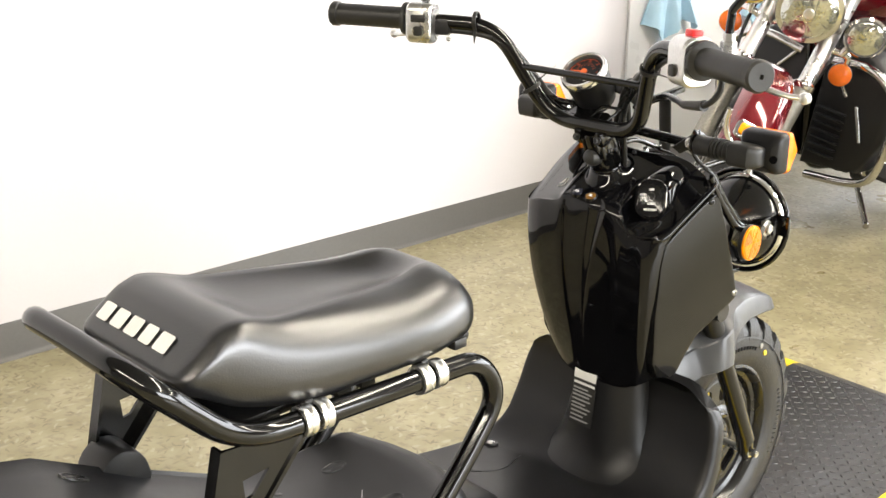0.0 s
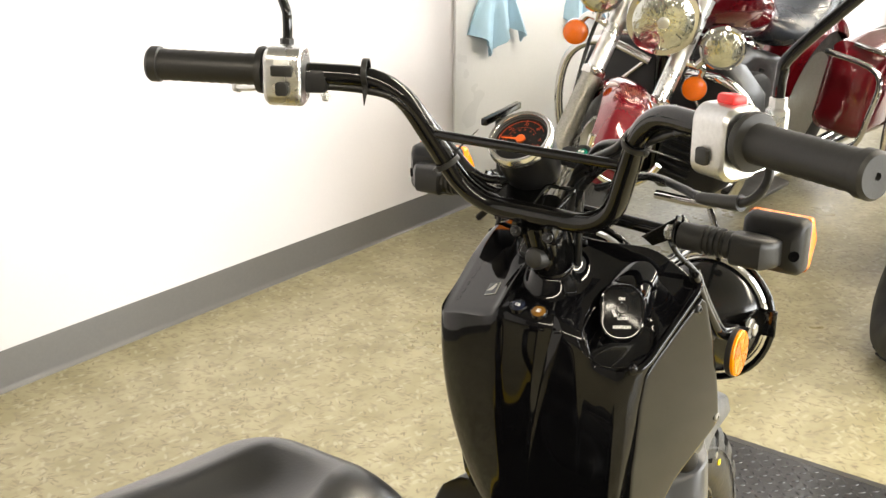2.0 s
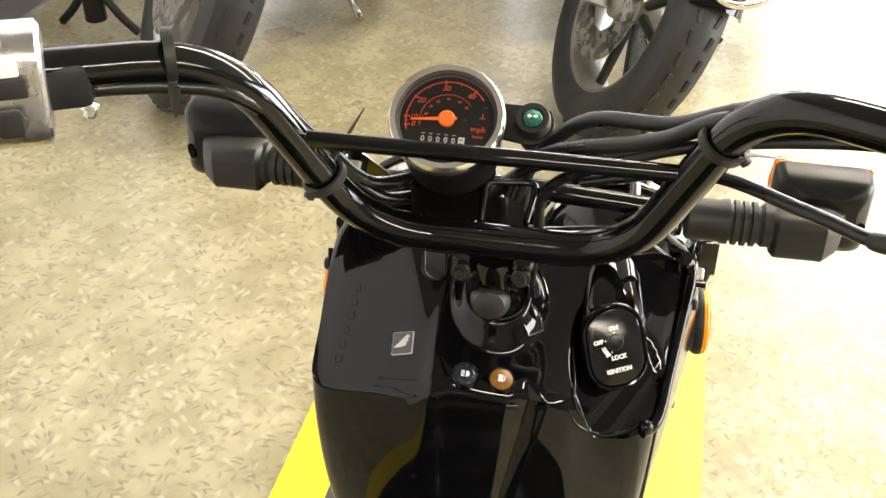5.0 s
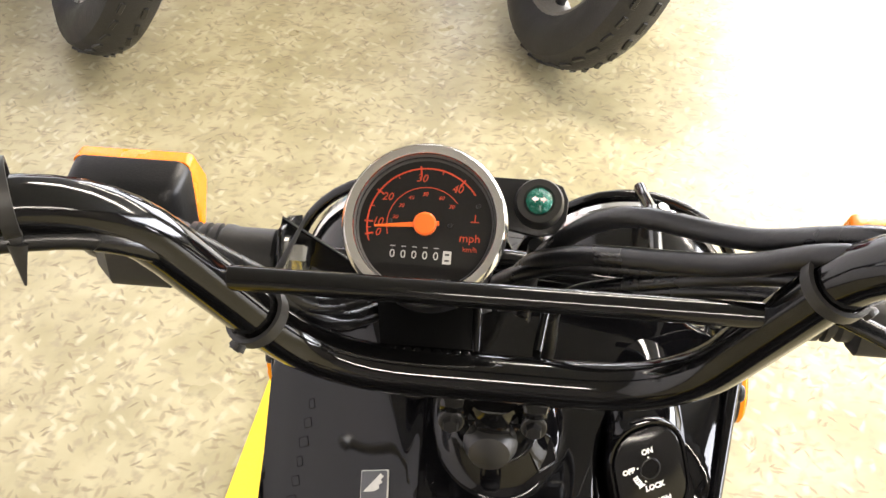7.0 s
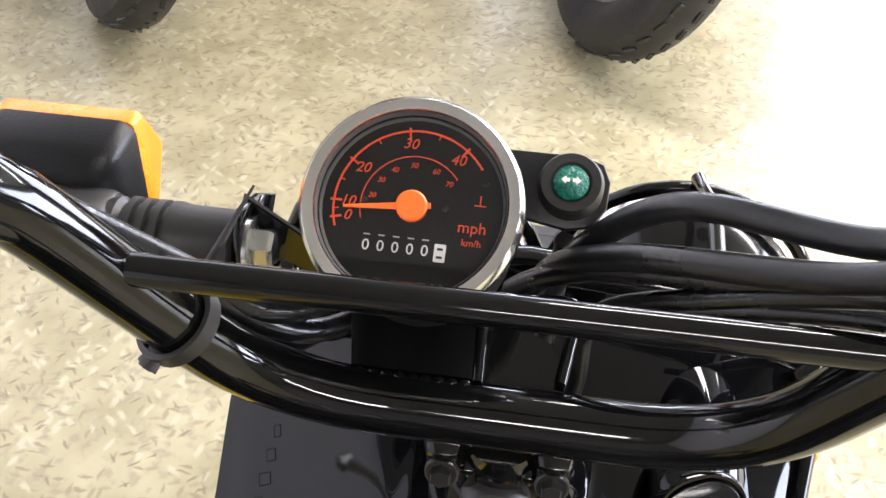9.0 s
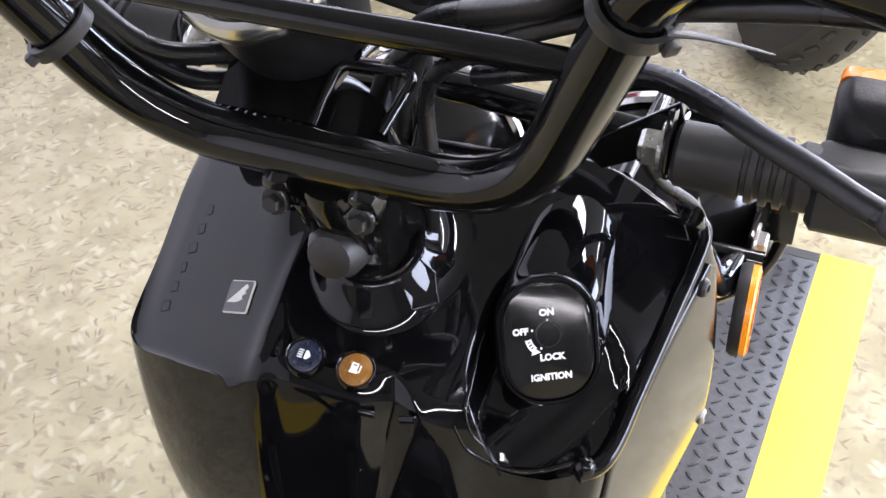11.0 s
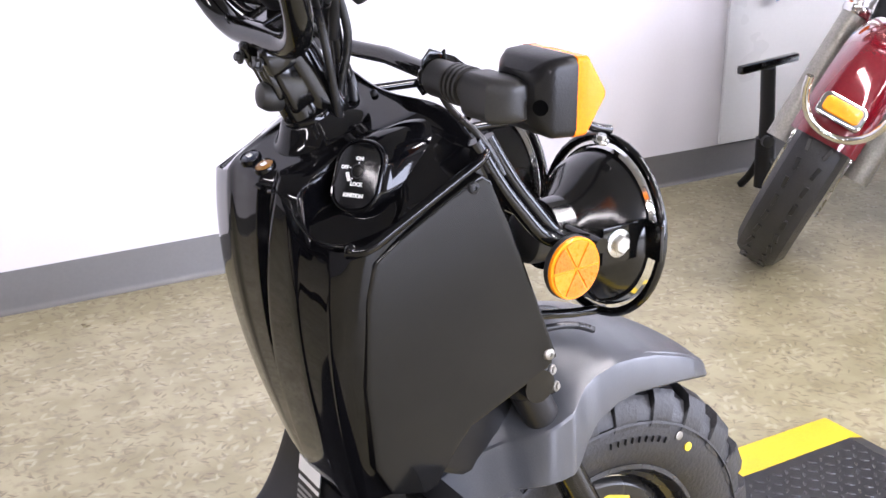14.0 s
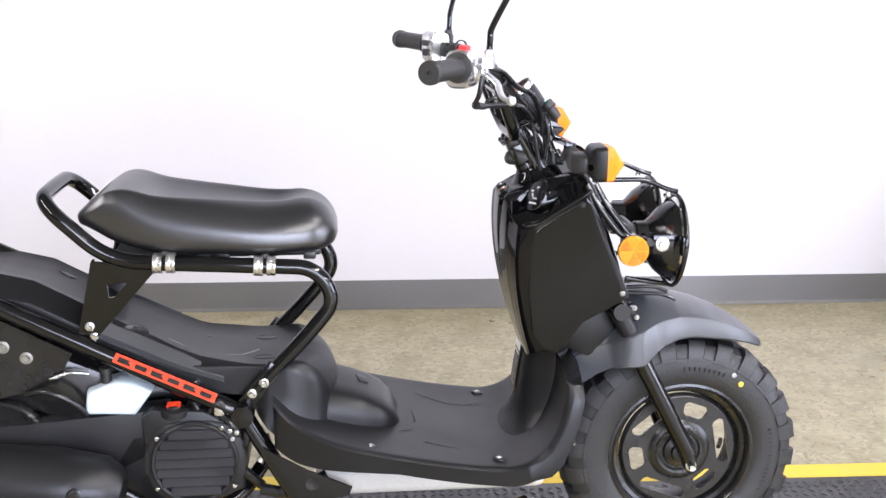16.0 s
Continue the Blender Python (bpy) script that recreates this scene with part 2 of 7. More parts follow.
    for rot, sc, lo, c in ((10, (28, 70, 1), 0.86, (0.42, 0.388, 0.275)), (70, (34, 95, 1), 0.86, (0.245, 0.21, 0.132)), (128, (30, 80, 1), 0.86, (0.415, 0.383, 0.27)), (2, (34, 110, 1), 0.90, (0.22, 0.185, 0.115)), (93, (34, 125, 1), 0.90, (0.195, 0.162, 0.10)), (42, (40, 150, 1), 0.925, (0.16, 0.13, 0.082)), (140, (38, 140, 1), 0.925, (0.17, 0.14, 0.088))):
        col = mixc(chips(rot, sc, lo, lo + 0.03, rot * 0.37), col, c)
    L.new(col, b.inputs["Base Color"])
    L.new(ramp(noise_at(5, (3, 3, 3), 4), 0.3, 0.7, 0.26, 0.40), b.inputs["Roughness"])
    bp = N.new("ShaderNodeBump")
    bp.inputs["Strength"].default_value, bp.inputs["Distance"].default_value = 0.06, 0.001
    L.new(noise_at(0, (220, 220, 220), 2), bp.inputs["Height"])
    L.new(bp.outputs[0], b.inputs["Normal"])
    return m


FLOOR = floor_material()


# ---- mesh helpers ----
def finish(bm, name, mat, parent=None, label="", sharp=35.0):
    bmesh.ops.recalc_face_normals(bm, faces=bm.faces)
    me = bpy.data.meshes.new(name)
    bm.to_mesh(me)
    bm.free()
    me.materials.append(mat)
    me.shade_smooth()
    me.set_sharp_from_angle(angle=radians(sharp))
    ob = new(name, me)
    if parent is not None:
        ob.parent = parent
    if label:
        tagged(ob, label)
    return ob


def part(name, bm, mat, parent, label="", sharp=35.0):
    return finish(bm, name, mat, parent, label, sharp)


def empty(name, m, label, category, group="", kind=""):
    ob = new(name)
    ob.matrix_world = m
    return tagged(ob, label, category, group, kind)


def rings(bm, loops, close=True, cap_a=True, cap_b=True):
    rows = [[bm.verts.new(p) for p in loop] for loop in loops]
    n = len(rows[0])
    for a, b in zip(rows, rows[1:]):
        for i in range(n if close else n - 1):
            j = (i + 1) % n
            bm.faces.new((a[i], a[j], b[j], b[i]))
    if close and cap_a:
        bm.faces.new(rows[0][::-1])
    if close and cap_b:
        bm.faces.new(rows[-1])
    return rows


def curve_points(pts, steps):
    p = [Vector(q) for q in pts]
    if steps <= 1 or len(p) < 3:
        return p
    out = []
    for i in range(len(p) - 1):
        a, b, c, d = p[max(i - 1, 0)], p[i], p[i + 1], p[min(i + 2, len(p) - 1)]
        for k in range(steps):
            s = k / steps
            out.append(0.5 * (2 * b + (c - a) * s + (2 * a - 5 * b + 4 * c - d) * s * s + (3 * b - a - 3 * c + d) * s ** 3))
    return out + [p[-1]]


def fillet(pts, radius, steps=6):
    """A polyline with rounded corners."""
    p = [Vector(q) for q in pts]
    out = [p[0]]
    for i in range(1, len(p) - 1):
        u, v = p[i - 1] - p[i], p[i + 1] - p[i]
        r = min(radius, u.length * 0.48, v.length * 0.48)
        a, b = p[i] + u.normalized() * r, p[i] + v.normalized() * r
        for k in range(steps + 1):
            s = k / steps
            out.append(a * (1 - s) ** 2 + p[i] * 2 * s * (1 - s) + b * s * s)
    return out + [p[-1]]


def sweep(bm, pts, r, n=10, steps=1, flat=1.0, closed=False):
    p = curve_points(pts, steps)
    n = max(n, 12)
    rad = r if isinstance(r, (list, tuple)) else [r] * len(p)
    if len(rad) != len(p):
        rad = [rad[0] + (rad[-1] - rad[0]) * i / (len(p) - 1) for i in range(len(p))]
    t0 = (p[1] - p[0]).normalized()
    up = Vector((0, 0, 1)) if abs(t0.z) < 0.9 else Vector((1, 0, 0))
    side = t0.cross(up).normalized()
    loops = []
    for i, q in enumerate(p):
        t = (p[min(i + 1, len(p) - 1)] - p[max(i - 1, 0)]).normalized()
        side = (side - t * side.dot(t)).normalized()
        nn = t.cross(side)
        loops.append([q + rad[i] * (math.cos(a) * side + flat * math.sin(a) * nn) for a in (2 * math.pi * k / n for k in range(n))])
    if closed:
        loops = loops + [loops[0]]
        rings(bm, loops, True, False, False)
        bmesh.ops.remove_doubles(bm, verts=bm.verts, dist=1e-6)
    else:
        rings(bm, loops)


def lathe(bm, profile, m=Matrix(), n=32, cap=True, arc=(0, 360)):
    """A profile of (radius, height) turned about z, then moved by m."""
    full = arc == (0, 360)
    k = n if full else n + 1
    angs = [radians(arc[0] + (arc[1] - arc[0]) * i / n) for i in range(k)]
    loops = [[m @ Vector((r * math.cos(a), r * math.sin(a), h)) for a in angs] for r, h in profile]
    rings(bm, loops, full, cap, cap)


def box(bm, size, m=Matrix(), bevel=0.0, seg=2):
    b2 = bmesh.new()
    bmesh.ops.create_cube(b2, size=1.0)
    bmesh.ops.scale(b2, vec=size, verts=b2.verts)
    if bevel:
        bmesh.ops.bevel(b2, geom=b2.edges[:], offset=bevel, segments=seg, profile=0.5, affect="EDGES")
    join(bm, b2, m)


def prism(bm, poly, depth, m=Matrix(), bevel=0.0, seg=2):
    """A flat outline in x, y given a thickness, from z = 0 to depth."""
    b2 = bmesh.new()
    rings(b2, [[Vector((x, y, 0)) for x, y in poly], [Vector((x, y, depth)) for x, y in poly]])
    if bevel:
        bmesh.ops.bevel(b2, geom=[e for e in b2.edges if abs(e.verts[0].co.z - e.verts[1].co.z) < 1e-7], offset=bevel, segments=seg, profile=0.5, affect="EDGES")
    join(bm, b2, m)


def join(bm, b2, m=Matrix()):
    made = {}
    for v in b2.verts:
        made[v] = bm.verts.new(m @ v.co)
    for f in b2.faces:
        bm.faces.new([made[v] for v in f.verts])
    b2.free()


def frame_m(at, z, x=(1, 0, 0)):
    """A pose at a point with its z axis along z and its x axis near x."""
    z = Vector(z).normalized()
    x = Vector(x)
    if abs(x.normalized().dot(z)) > 0.999:
        x = Vector((0, 1, 0))
    x = (x - z * x.dot(z)).normalized()
    y = z.cross(x)
    m = Matrix((x, y, z)).transposed().to_4x4()
    m.translation = at
    return m


def rounded(w, h, r, n=6, cx=0.0, cy=0.0):
    out = []
    for sx, sy, a0 in ((1, 1, 0), (-1, 1, 90), (-1, -1, 180), (1, -1, 270)):
        for k in range(n + 1):
            a = radians(a0 + 90 * k / n)
            out.append((cx + sx * (w / 2 - r) + r * math.cos(a), cy + sy * (h / 2 - r) + r * math.sin(a)))
    return out


def letters(bm, text, size, m, depth=0.0006, shear=0.0, bold=0.0):
    c = bpy.data.curves.new("letters", "FONT")
    c.body, c.size, c.extrude, c.align_x, c.align_y, c.shear, c.offset = text, size, depth, "CENTER", "CENTER", shear, bold
    c.resolution_u = 3
    o = bpy.data.objects.new("letters", c)
    scene.collection.objects.link(o)
    me = bpy.data.meshes.new_from_object(o)
    b2 = bmesh.new()
    b2.from_mesh(me)
    join(bm, b2, m)
    bpy.data.objects.remove(o)
    bpy.data.curves.remove(c)
    bpy.data.meshes.remove(me)


def lerp_table(tab, x):
    """Smoothly interpolated value from rows of (x, value, ...)."""
    if x <= tab[0][0]:
        return tab[0][1:]
    for a, b in zip(tab, tab[1:]):
        if x <= b[0]:
            s = (x - a[0]) / (b[0] - a[0])
            return tuple(u + (v - u) * s for u, v in zip(a[1:], b[1:]))
    return tab[-1][1:]


# ---- the room ----
def slab(name, lo, hi, mat, label, bevel=0.0):
    bm = bmesh.new()
    size = [h - l for l, h in zip(lo, hi)]
    box(bm, size, Matrix.Translation([(l + h) / 2 for l, h in zip(lo, hi)]), bevel)
    return tagged(finish(bm, name, mat), label, name.split("_")[0], kind="structure")


slab("floor", (XA - 0.2, YA - 0.2, -0.1), (XB + 0.2, YB + 0.2, 0.0), FLOOR, "beige vinyl floor with dark brown flecks")
slab("wall_north", (XA - 0.2, YB, 0.0), (XB + 0.2, YB + 0.15, CEIL), WALL, "plain white painted wall above grey base")
# walls and ceiling out of view are added, dark so gloss parts reflect little
slab("wall_west", (XA - 0.15, YA, 0.0), (XA, YB, CEIL), DARKWALL, "dark wall added out of view to close the room")
EY0, EY1, EZ0, EZ1 = -5.9, 1.3, 0.25, 2.75
slab("wall_east_below", (XB, YA, 0.0), (XB + 0.15, YB, EZ0), DARKWALL, "dark added wall below the window")
slab("wall_east_above", (XB, YA, EZ1), (XB + 0.15, YB, CEIL), DARKWALL, "dark added wall above the window")
slab("wall_east_south", (XB, YA, EZ0), (XB + 0.15, EY0, EZ1), DARKWALL, "dark added wall beside the window")
slab("wall_east_north", (XB, EY1, EZ0), (XB + 0.15, YB, EZ1), DARKWALL, "dark added wall beside the window")
WX0, WX1, WZ0, WZ1 = -0.9, 4.9, 0.5, 2.5
slab("wall_south_below", (XA - 0.2, YA - 0.15, 0.0), (XB + 0.2, YA, WZ0), DARKWALL, "dark added wall below the window")
slab("wall_south_above", (XA - 0.2, YA - 0.15, WZ1), (XB + 0.2, YA, CEIL), DARKWALL, "dark added wall above the window")
slab("wall_south_west", (XA - 0.2, YA - 0.15, WZ0), (WX0, YA, WZ1), DARKWALL, "dark added wall beside the window")
slab("wall_south_east", (WX1, YA - 0.15, WZ0), (XB + 0.2, YA, WZ1), DARKWALL, "dark added wall beside the window")
slab("ceiling", (XA - 0.2, YA - 0.2, CEIL), (XB + 0.2, YB + 0.2, CEIL + 0.1), CEILING, "dark ceiling added out of view to close the room")


def baseboard(x0, x1):
    bm = bmesh.new()
    prof = [(0.0, 0.0), (-0.012, 0.0), (-0.006, 0.006), (-0.0035, 0.014), (-0.003, 0.100), (-0.0018, 0.103), (0.0, 0.103)]
    loops = []
    n = 60
    for i in range(n + 1):
        x = x0 + (x1 - x0) * i / n
        w = 0.0008 * noise.noise((x * 2.3, 0, 0))
        loops.append([(x, YB + dy - (0.0004 if dy else 0), z + (w if z > 0.09 else 0)) for dy, z in prof])
    rings(bm, loops)
    return tagged(finish(bm, "baseboard", BASE), "dark grey vinyl cove base along the wall", "baseboard", kind="structure")


baseboard(XA, XB)
slab("wall_panel", (1.822, YB - 0.012, 0.107), (4.4, YB - 0.0005, 2.5), PANEL_WHITE, "smooth white wall board with a sharp edge", 0.003)

win = empty("window_1", Matrix.Translation((0, YA, 0)), "wide shop window with white frame", "window", kind="structure")
for i in range(4):
    x = WX0 + (WX1 - WX0) * i / 3
    bm = bmesh.new()
    box(bm, (0.07, 0.1, WZ1 - WZ0), Matrix.Translation((x, -0.06, (WZ0 + WZ1) / 2)), 0.006)
    part("window_frame", bm, FRAME_W, win)
for z in (WZ0 + 0.03, WZ1 - 0.03):
    bm = bmesh.new()
    box(bm, (WX1 - WX0, 0.1, 0.06), Matrix.Translation(((WX0 + WX1) / 2, -0.06, z)), 0.006)
    part("window_frame", bm, FRAME_W, win)

win2 = empty("window_2", Matrix.Translation((XB, 0, 0)), "tall shop window with white frame", "window", kind="structure")
for i in range(5):
    y = EY0 + (EY1 - EY0) * i / 4
    bm = bmesh.new()
    box(bm, (0.1, 0.07, EZ1 - EZ0), Matrix.Translation((0.06, y, (EZ0 + EZ1) / 2)), 0.006)
    part("window_frame", bm, FRAME_W, win2)
for z in (EZ0 + 0.03, EZ1 - 0.03):
    bm = bmesh.new()
    box(bm, (0.1, EY1 - EY0, 0.06), Matrix.Translation((0.06, (EY0 + EY1) / 2, z)), 0.006)
    part("window_frame", bm, FRAME_W, win2)

for lx, ly in LAMPS:
    lamp = empty("ceiling_light", pose(lx, ly, CEIL, 0, 0, 90), "long white fluorescent ceiling light in a row", "light", "ceiling lights")
    bm = bmesh.new()
    for sx, sy, w, d in ((0, 0.15, 1.24, 0.03), (0, -0.15, 1.24, 0.03), (0.605, 0, 0.03, 0.27), (-0.605, 0, 0.03, 0.27)):
        box(bm, (w, d, 0.03), Matrix.Translation((sx, sy, -0.015)), 0.003)
    part("frame", bm, FRAME_W, lamp)
    bm = bmesh.new()
    box(bm, (1.18, 0.27, 0.012), Matrix.Translation((0, 0, -0.009)), 0.002)
    part("diffuser", bm, TROFFER, lamp)


# ---- floor mat with raised treads ----
def rubber_mat():
    x0, x1, y0, y1, edge, h = -2.1, 0.885, -0.235, 0.405, 0.085, 0.011
    mat = empty("floor_mat", Matrix.Translation((0, 0, 0.001)), "black diamond-tread rubber mat with yellow edges under the scooter", "mat")
    bm = bmesh.new()
    box(bm, (x1 - 0.035 - x0, y1 - y0 - 2 * edge, h), Matrix.Translation(((x0 + x1 - 0.035) / 2, (y0 + y1) / 2, h / 2)), 0.002)
    part("tread_sheet", bm, MAT_BLACK, mat)
    for ya, yb in ((y1 - edge, y1), (y0 + edge, y0)):
        bm = bmesh.new()
        loops = [[(x, ya, 0), (x, yb, 0), (x, yb, 0.002), (x, ya, h)] for x in (x0, x1 - 0.04)]
        loops.append([(x1, ya, 0), (x1, yb, 0), (x1, yb, 0.0015), (x1, ya, 0.0025)])
        rings(bm, loops)
        part("yellow_edge", bm, MAT_YELLOW, mat, "yellow bevelled rubber edge")
    bm = bmesh.new()
    rings(bm, [[(x1 - 0.035, y, 0), (x1, y, 0), (x1, y, 0.0015), (x1 - 0.035, y, h)] for y in (y0 + edge, y1 - edge)])
    part("bevelled_end", bm, MAT_BLACK, mat)
    verts, faces = [], []
    p = 0.0205
    row = 0
    y = y0 + edge + 0.012
    while y < y1 - edge - 0.008:
        x = x0 + 0.02
        col = 0
        while x < x1 - 0.05:
            a = radians(45 if (row + col) % 2 else -45)
            ux, uy = math.cos(a), math.sin(a)
            k = len(verts)
            for s, w, z in ((-0.0088, 0.0012, h - 0.001), (0, 0.0034, h - 0.001), (0.0088, 0.0012, h - 0.001), (-0.0068, 0.0007, h + 0.0014), (0, 0.0021, h + 0.0019), (0.0068, 0.0007, h + 0.0014)):
                verts.append((x + ux * s - uy * w, y + uy * s + ux * w, z))
                verts.append((x + ux * s + uy * w, y + uy * s - ux * w, z))
            for q in ((0, 2, 8, 6), (2, 4, 10, 8), (3, 1, 7, 9), (5, 3, 9, 11), (6, 8, 9, 7), (8, 10, 11, 9), (1, 0, 6, 7), (4, 5, 11, 10)):
                faces.append([k + i for i in q])
            x += p
            col += 1
        y += p
        row += 1
    me = bpy.data.meshes.new("tread_relief")
    me.from_pydata(verts, [], faces)
    me.materials.append(MAT_BLACK)
    ob = new("tread_relief", me)
    ob.parent = mat
    tagged(ob, kind="stuff")


rubber_mat()


# ---- the scooter: x forward from the front axle, y to its left ----
SC = empty("scooter", pose(0, 0.016, 0, 0, 0, 2.5), "black step-through scooter with bare tube frame, parked on the rubber mat", "scooter")
STEER = Vector((-0.437, 0, 0.9)).normalized()


def mirror_y(pts):
    return [(p[0], -p[1], p[2]) for p in pts]


def bolt(parent, at, way, r=0.006, h=0.004, name="bolt", mat=None):
    bm = bmesh.new()
    m = frame_m(at, way, (0, 0, 1) if abs(Vector(way).normalized().z) < 0.9 else (1, 0, 0))
    lathe(bm, [(r * 1.5, -0.001), (r * 1.5, 0.0008), (r * 1.35, 0.0012)], m, 16)
    lathe(bm, [(r, 0.001), (r, h * 0.8), (r * 0.85, h)], m, 6)
    return part(name, bm, mat or STEEL, parent, "", 30)


def screw(parent, at, way, r=0.0055, mat=None):
    bm = bmesh.new()
    m = frame_m(at, way, (0, 0, 1) if abs(Vector(way).normalized().z) < 0.9 else (1, 0, 0))
    lathe(bm, [(r, -0.002), (r, 0.0008), (r * 0.8, 0.0022), (r * 0.42, 0.0028), (r * 0.4, 0.001), (0.0003, 0.001)], m, 18)
    return part("screw", bm, mat or STEEL, parent, "", 30)


# seat
def seat():
    prof = [  # x, centre top z, crest z, bottom z, half width at crest, half width at the bottom
        (-1.096, 0.760, 0.757, 0.750, 0.080, 0.076),
        (-1.090, 0.767, 0.763, 0.741, 0.102, 0.096),
        (-1.074, 0.780, 0.774, 0.735, 0.110, 0.103),
        (-1.052, 0.797, 0.789, 0.723, 0.113, 0.107),
        (-1.040, 0.804, 0.790, 0.716, 0.114, 0.109),
        (-1.020, 0.809, 0.776, 0.708, 0.117, 0.111),
        (-0.996, 0.807, 0.760, 0.701, 0.120, 0.113),
        (-0.964, 0.798, 0.746, 0.694, 0.123, 0.115),
        (-0.920, 0.792, 0.737, 0.688, 0.125, 0.117),
        (-0.870, 0.787, 0.730, 0.687, 0.126, 0.117),
        (-0.820, 0.782, 0.724, 0.685, 0.126, 0.117),
        (-0.775, 0.778, 0.719, 0.684, 0.124, 0.116),
        (-0.738, 0.778, 0.716, 0.684, 0.119, 0.112),
        (-0.708, 0.780, 0.714, 0.684, 0.112, 0.104),
        (-0.684, 0.775, 0.716, 0.685, 0.104, 0.098),
        (-0.664, 0.762, 0.718, 0.688, 0.091, 0.086),
        (-0.650, 0.742, 0.718, 0.694, 0.072, 0.067),
        (-0.644, 0.722, 0.714, 0.704, 0.042, 0.039),
    ]
    fine = []
    for i in range(len(prof) - 1):
        p0, p1, p2, p3 = prof[max(i - 1, 0)], prof[i], prof[i + 1], prof[min(i + 2, len(prof) - 1)]
        for k in range(3):
            t = k / 3
            fine.append(tuple(0.5 * (2 * b + (c - a) * t + (2 * a - 5 * b + 4 * c - d) * t * t + (3 * b - a - 3 * c + d) * t ** 3) for a, b, c, d in zip(p0, p1, p2, p3)))
    fine.append(prof[-1])
    loops = []
    for x, zt, zc, zb, wc, wb in fine:
        x, zt = -1.096 + (x + 1.096) * 0.987, zt - 0.005 - 0.006 * min(1, max(0, (x + 1.09) / 0.1))
        dish = 0.013 * max(0.0, min(1.0, (x + 1.01) / 0.06, (-0.690 - x) / 0.06))
        zm = zc - (zc - zb) * 0.35
        fr = 0.86 - 0.50 * max(0.0, min(1.0, (x + 1.02) / 0.30)) ** 0.8
        half = []
        for k in range(8):
            u = k / 8
            half.append((wc * fr * u, zt - dish * (1 - u * u)))
        a0 = 0.24
        for k in range(13):
            a = a0 + (math.pi / 2 - a0) * k / 12
            sy = (math.sin(a) - math.sin(a0)) / (1 - math.sin(a0))
            half.append((wc * (fr + (1 - fr) * sy), zm + (zt - zm) * (math.cos(a) / math.cos(a0)) ** 0.9))
        half += [(wc * 1.0, zm - (zm - zb) * 0.35), (wb * 1.02, zb + (zm - zb) * 0.22), (wb * 0.97, zb), (wb * 0.5, zb - 0.001)]
        loops.append([(x, y, z) for y, z in half] + [(x, -y, z) for y, z in half[:0:-1]])
    bm = bmesh.new()
    rings(bm, loops)
    s = part("seat", bm, VINYL, SC, "black vinyl saddle with raised rear", 60)
    # brand mark on the rear slope, as plain white blocks
    for i, w in enumerate((0.026, 0.027, 0.027, 0.025, 0.028)):
        y = 0.0765 - 0.0298 * i
        n = Vector((-0.64, 0.02, 0.77))
        bm = bmesh.new()
        prism(bm, rounded(w - 0.003, 0.022, 0.003, 3), 0.0007, frame_m(Vector((-1.0735, y, 0.7768)), n, (0, -1, 0)), 0.0004, 1)
        part("white_block", bm, WHITE_INK, s, "plain white printed block")
    bm = bmesh.new()
    box(bm, (0.36, 0.19, 0.012), Matrix.Translation((-0.86, 0, 0.681)), 0.004)
    part("seat_pan", bm, MATTE, SC)
    for x in (-0.985, -0.885, -0.85, -0.70):
        bm = bmesh.new()
        box(bm, (0.022, 0.2, 0.014), Matrix.Translation((x, 0, 0.676)), 0.003)
        part("rubber_mount", bm, RUBBER, SC)


seat()


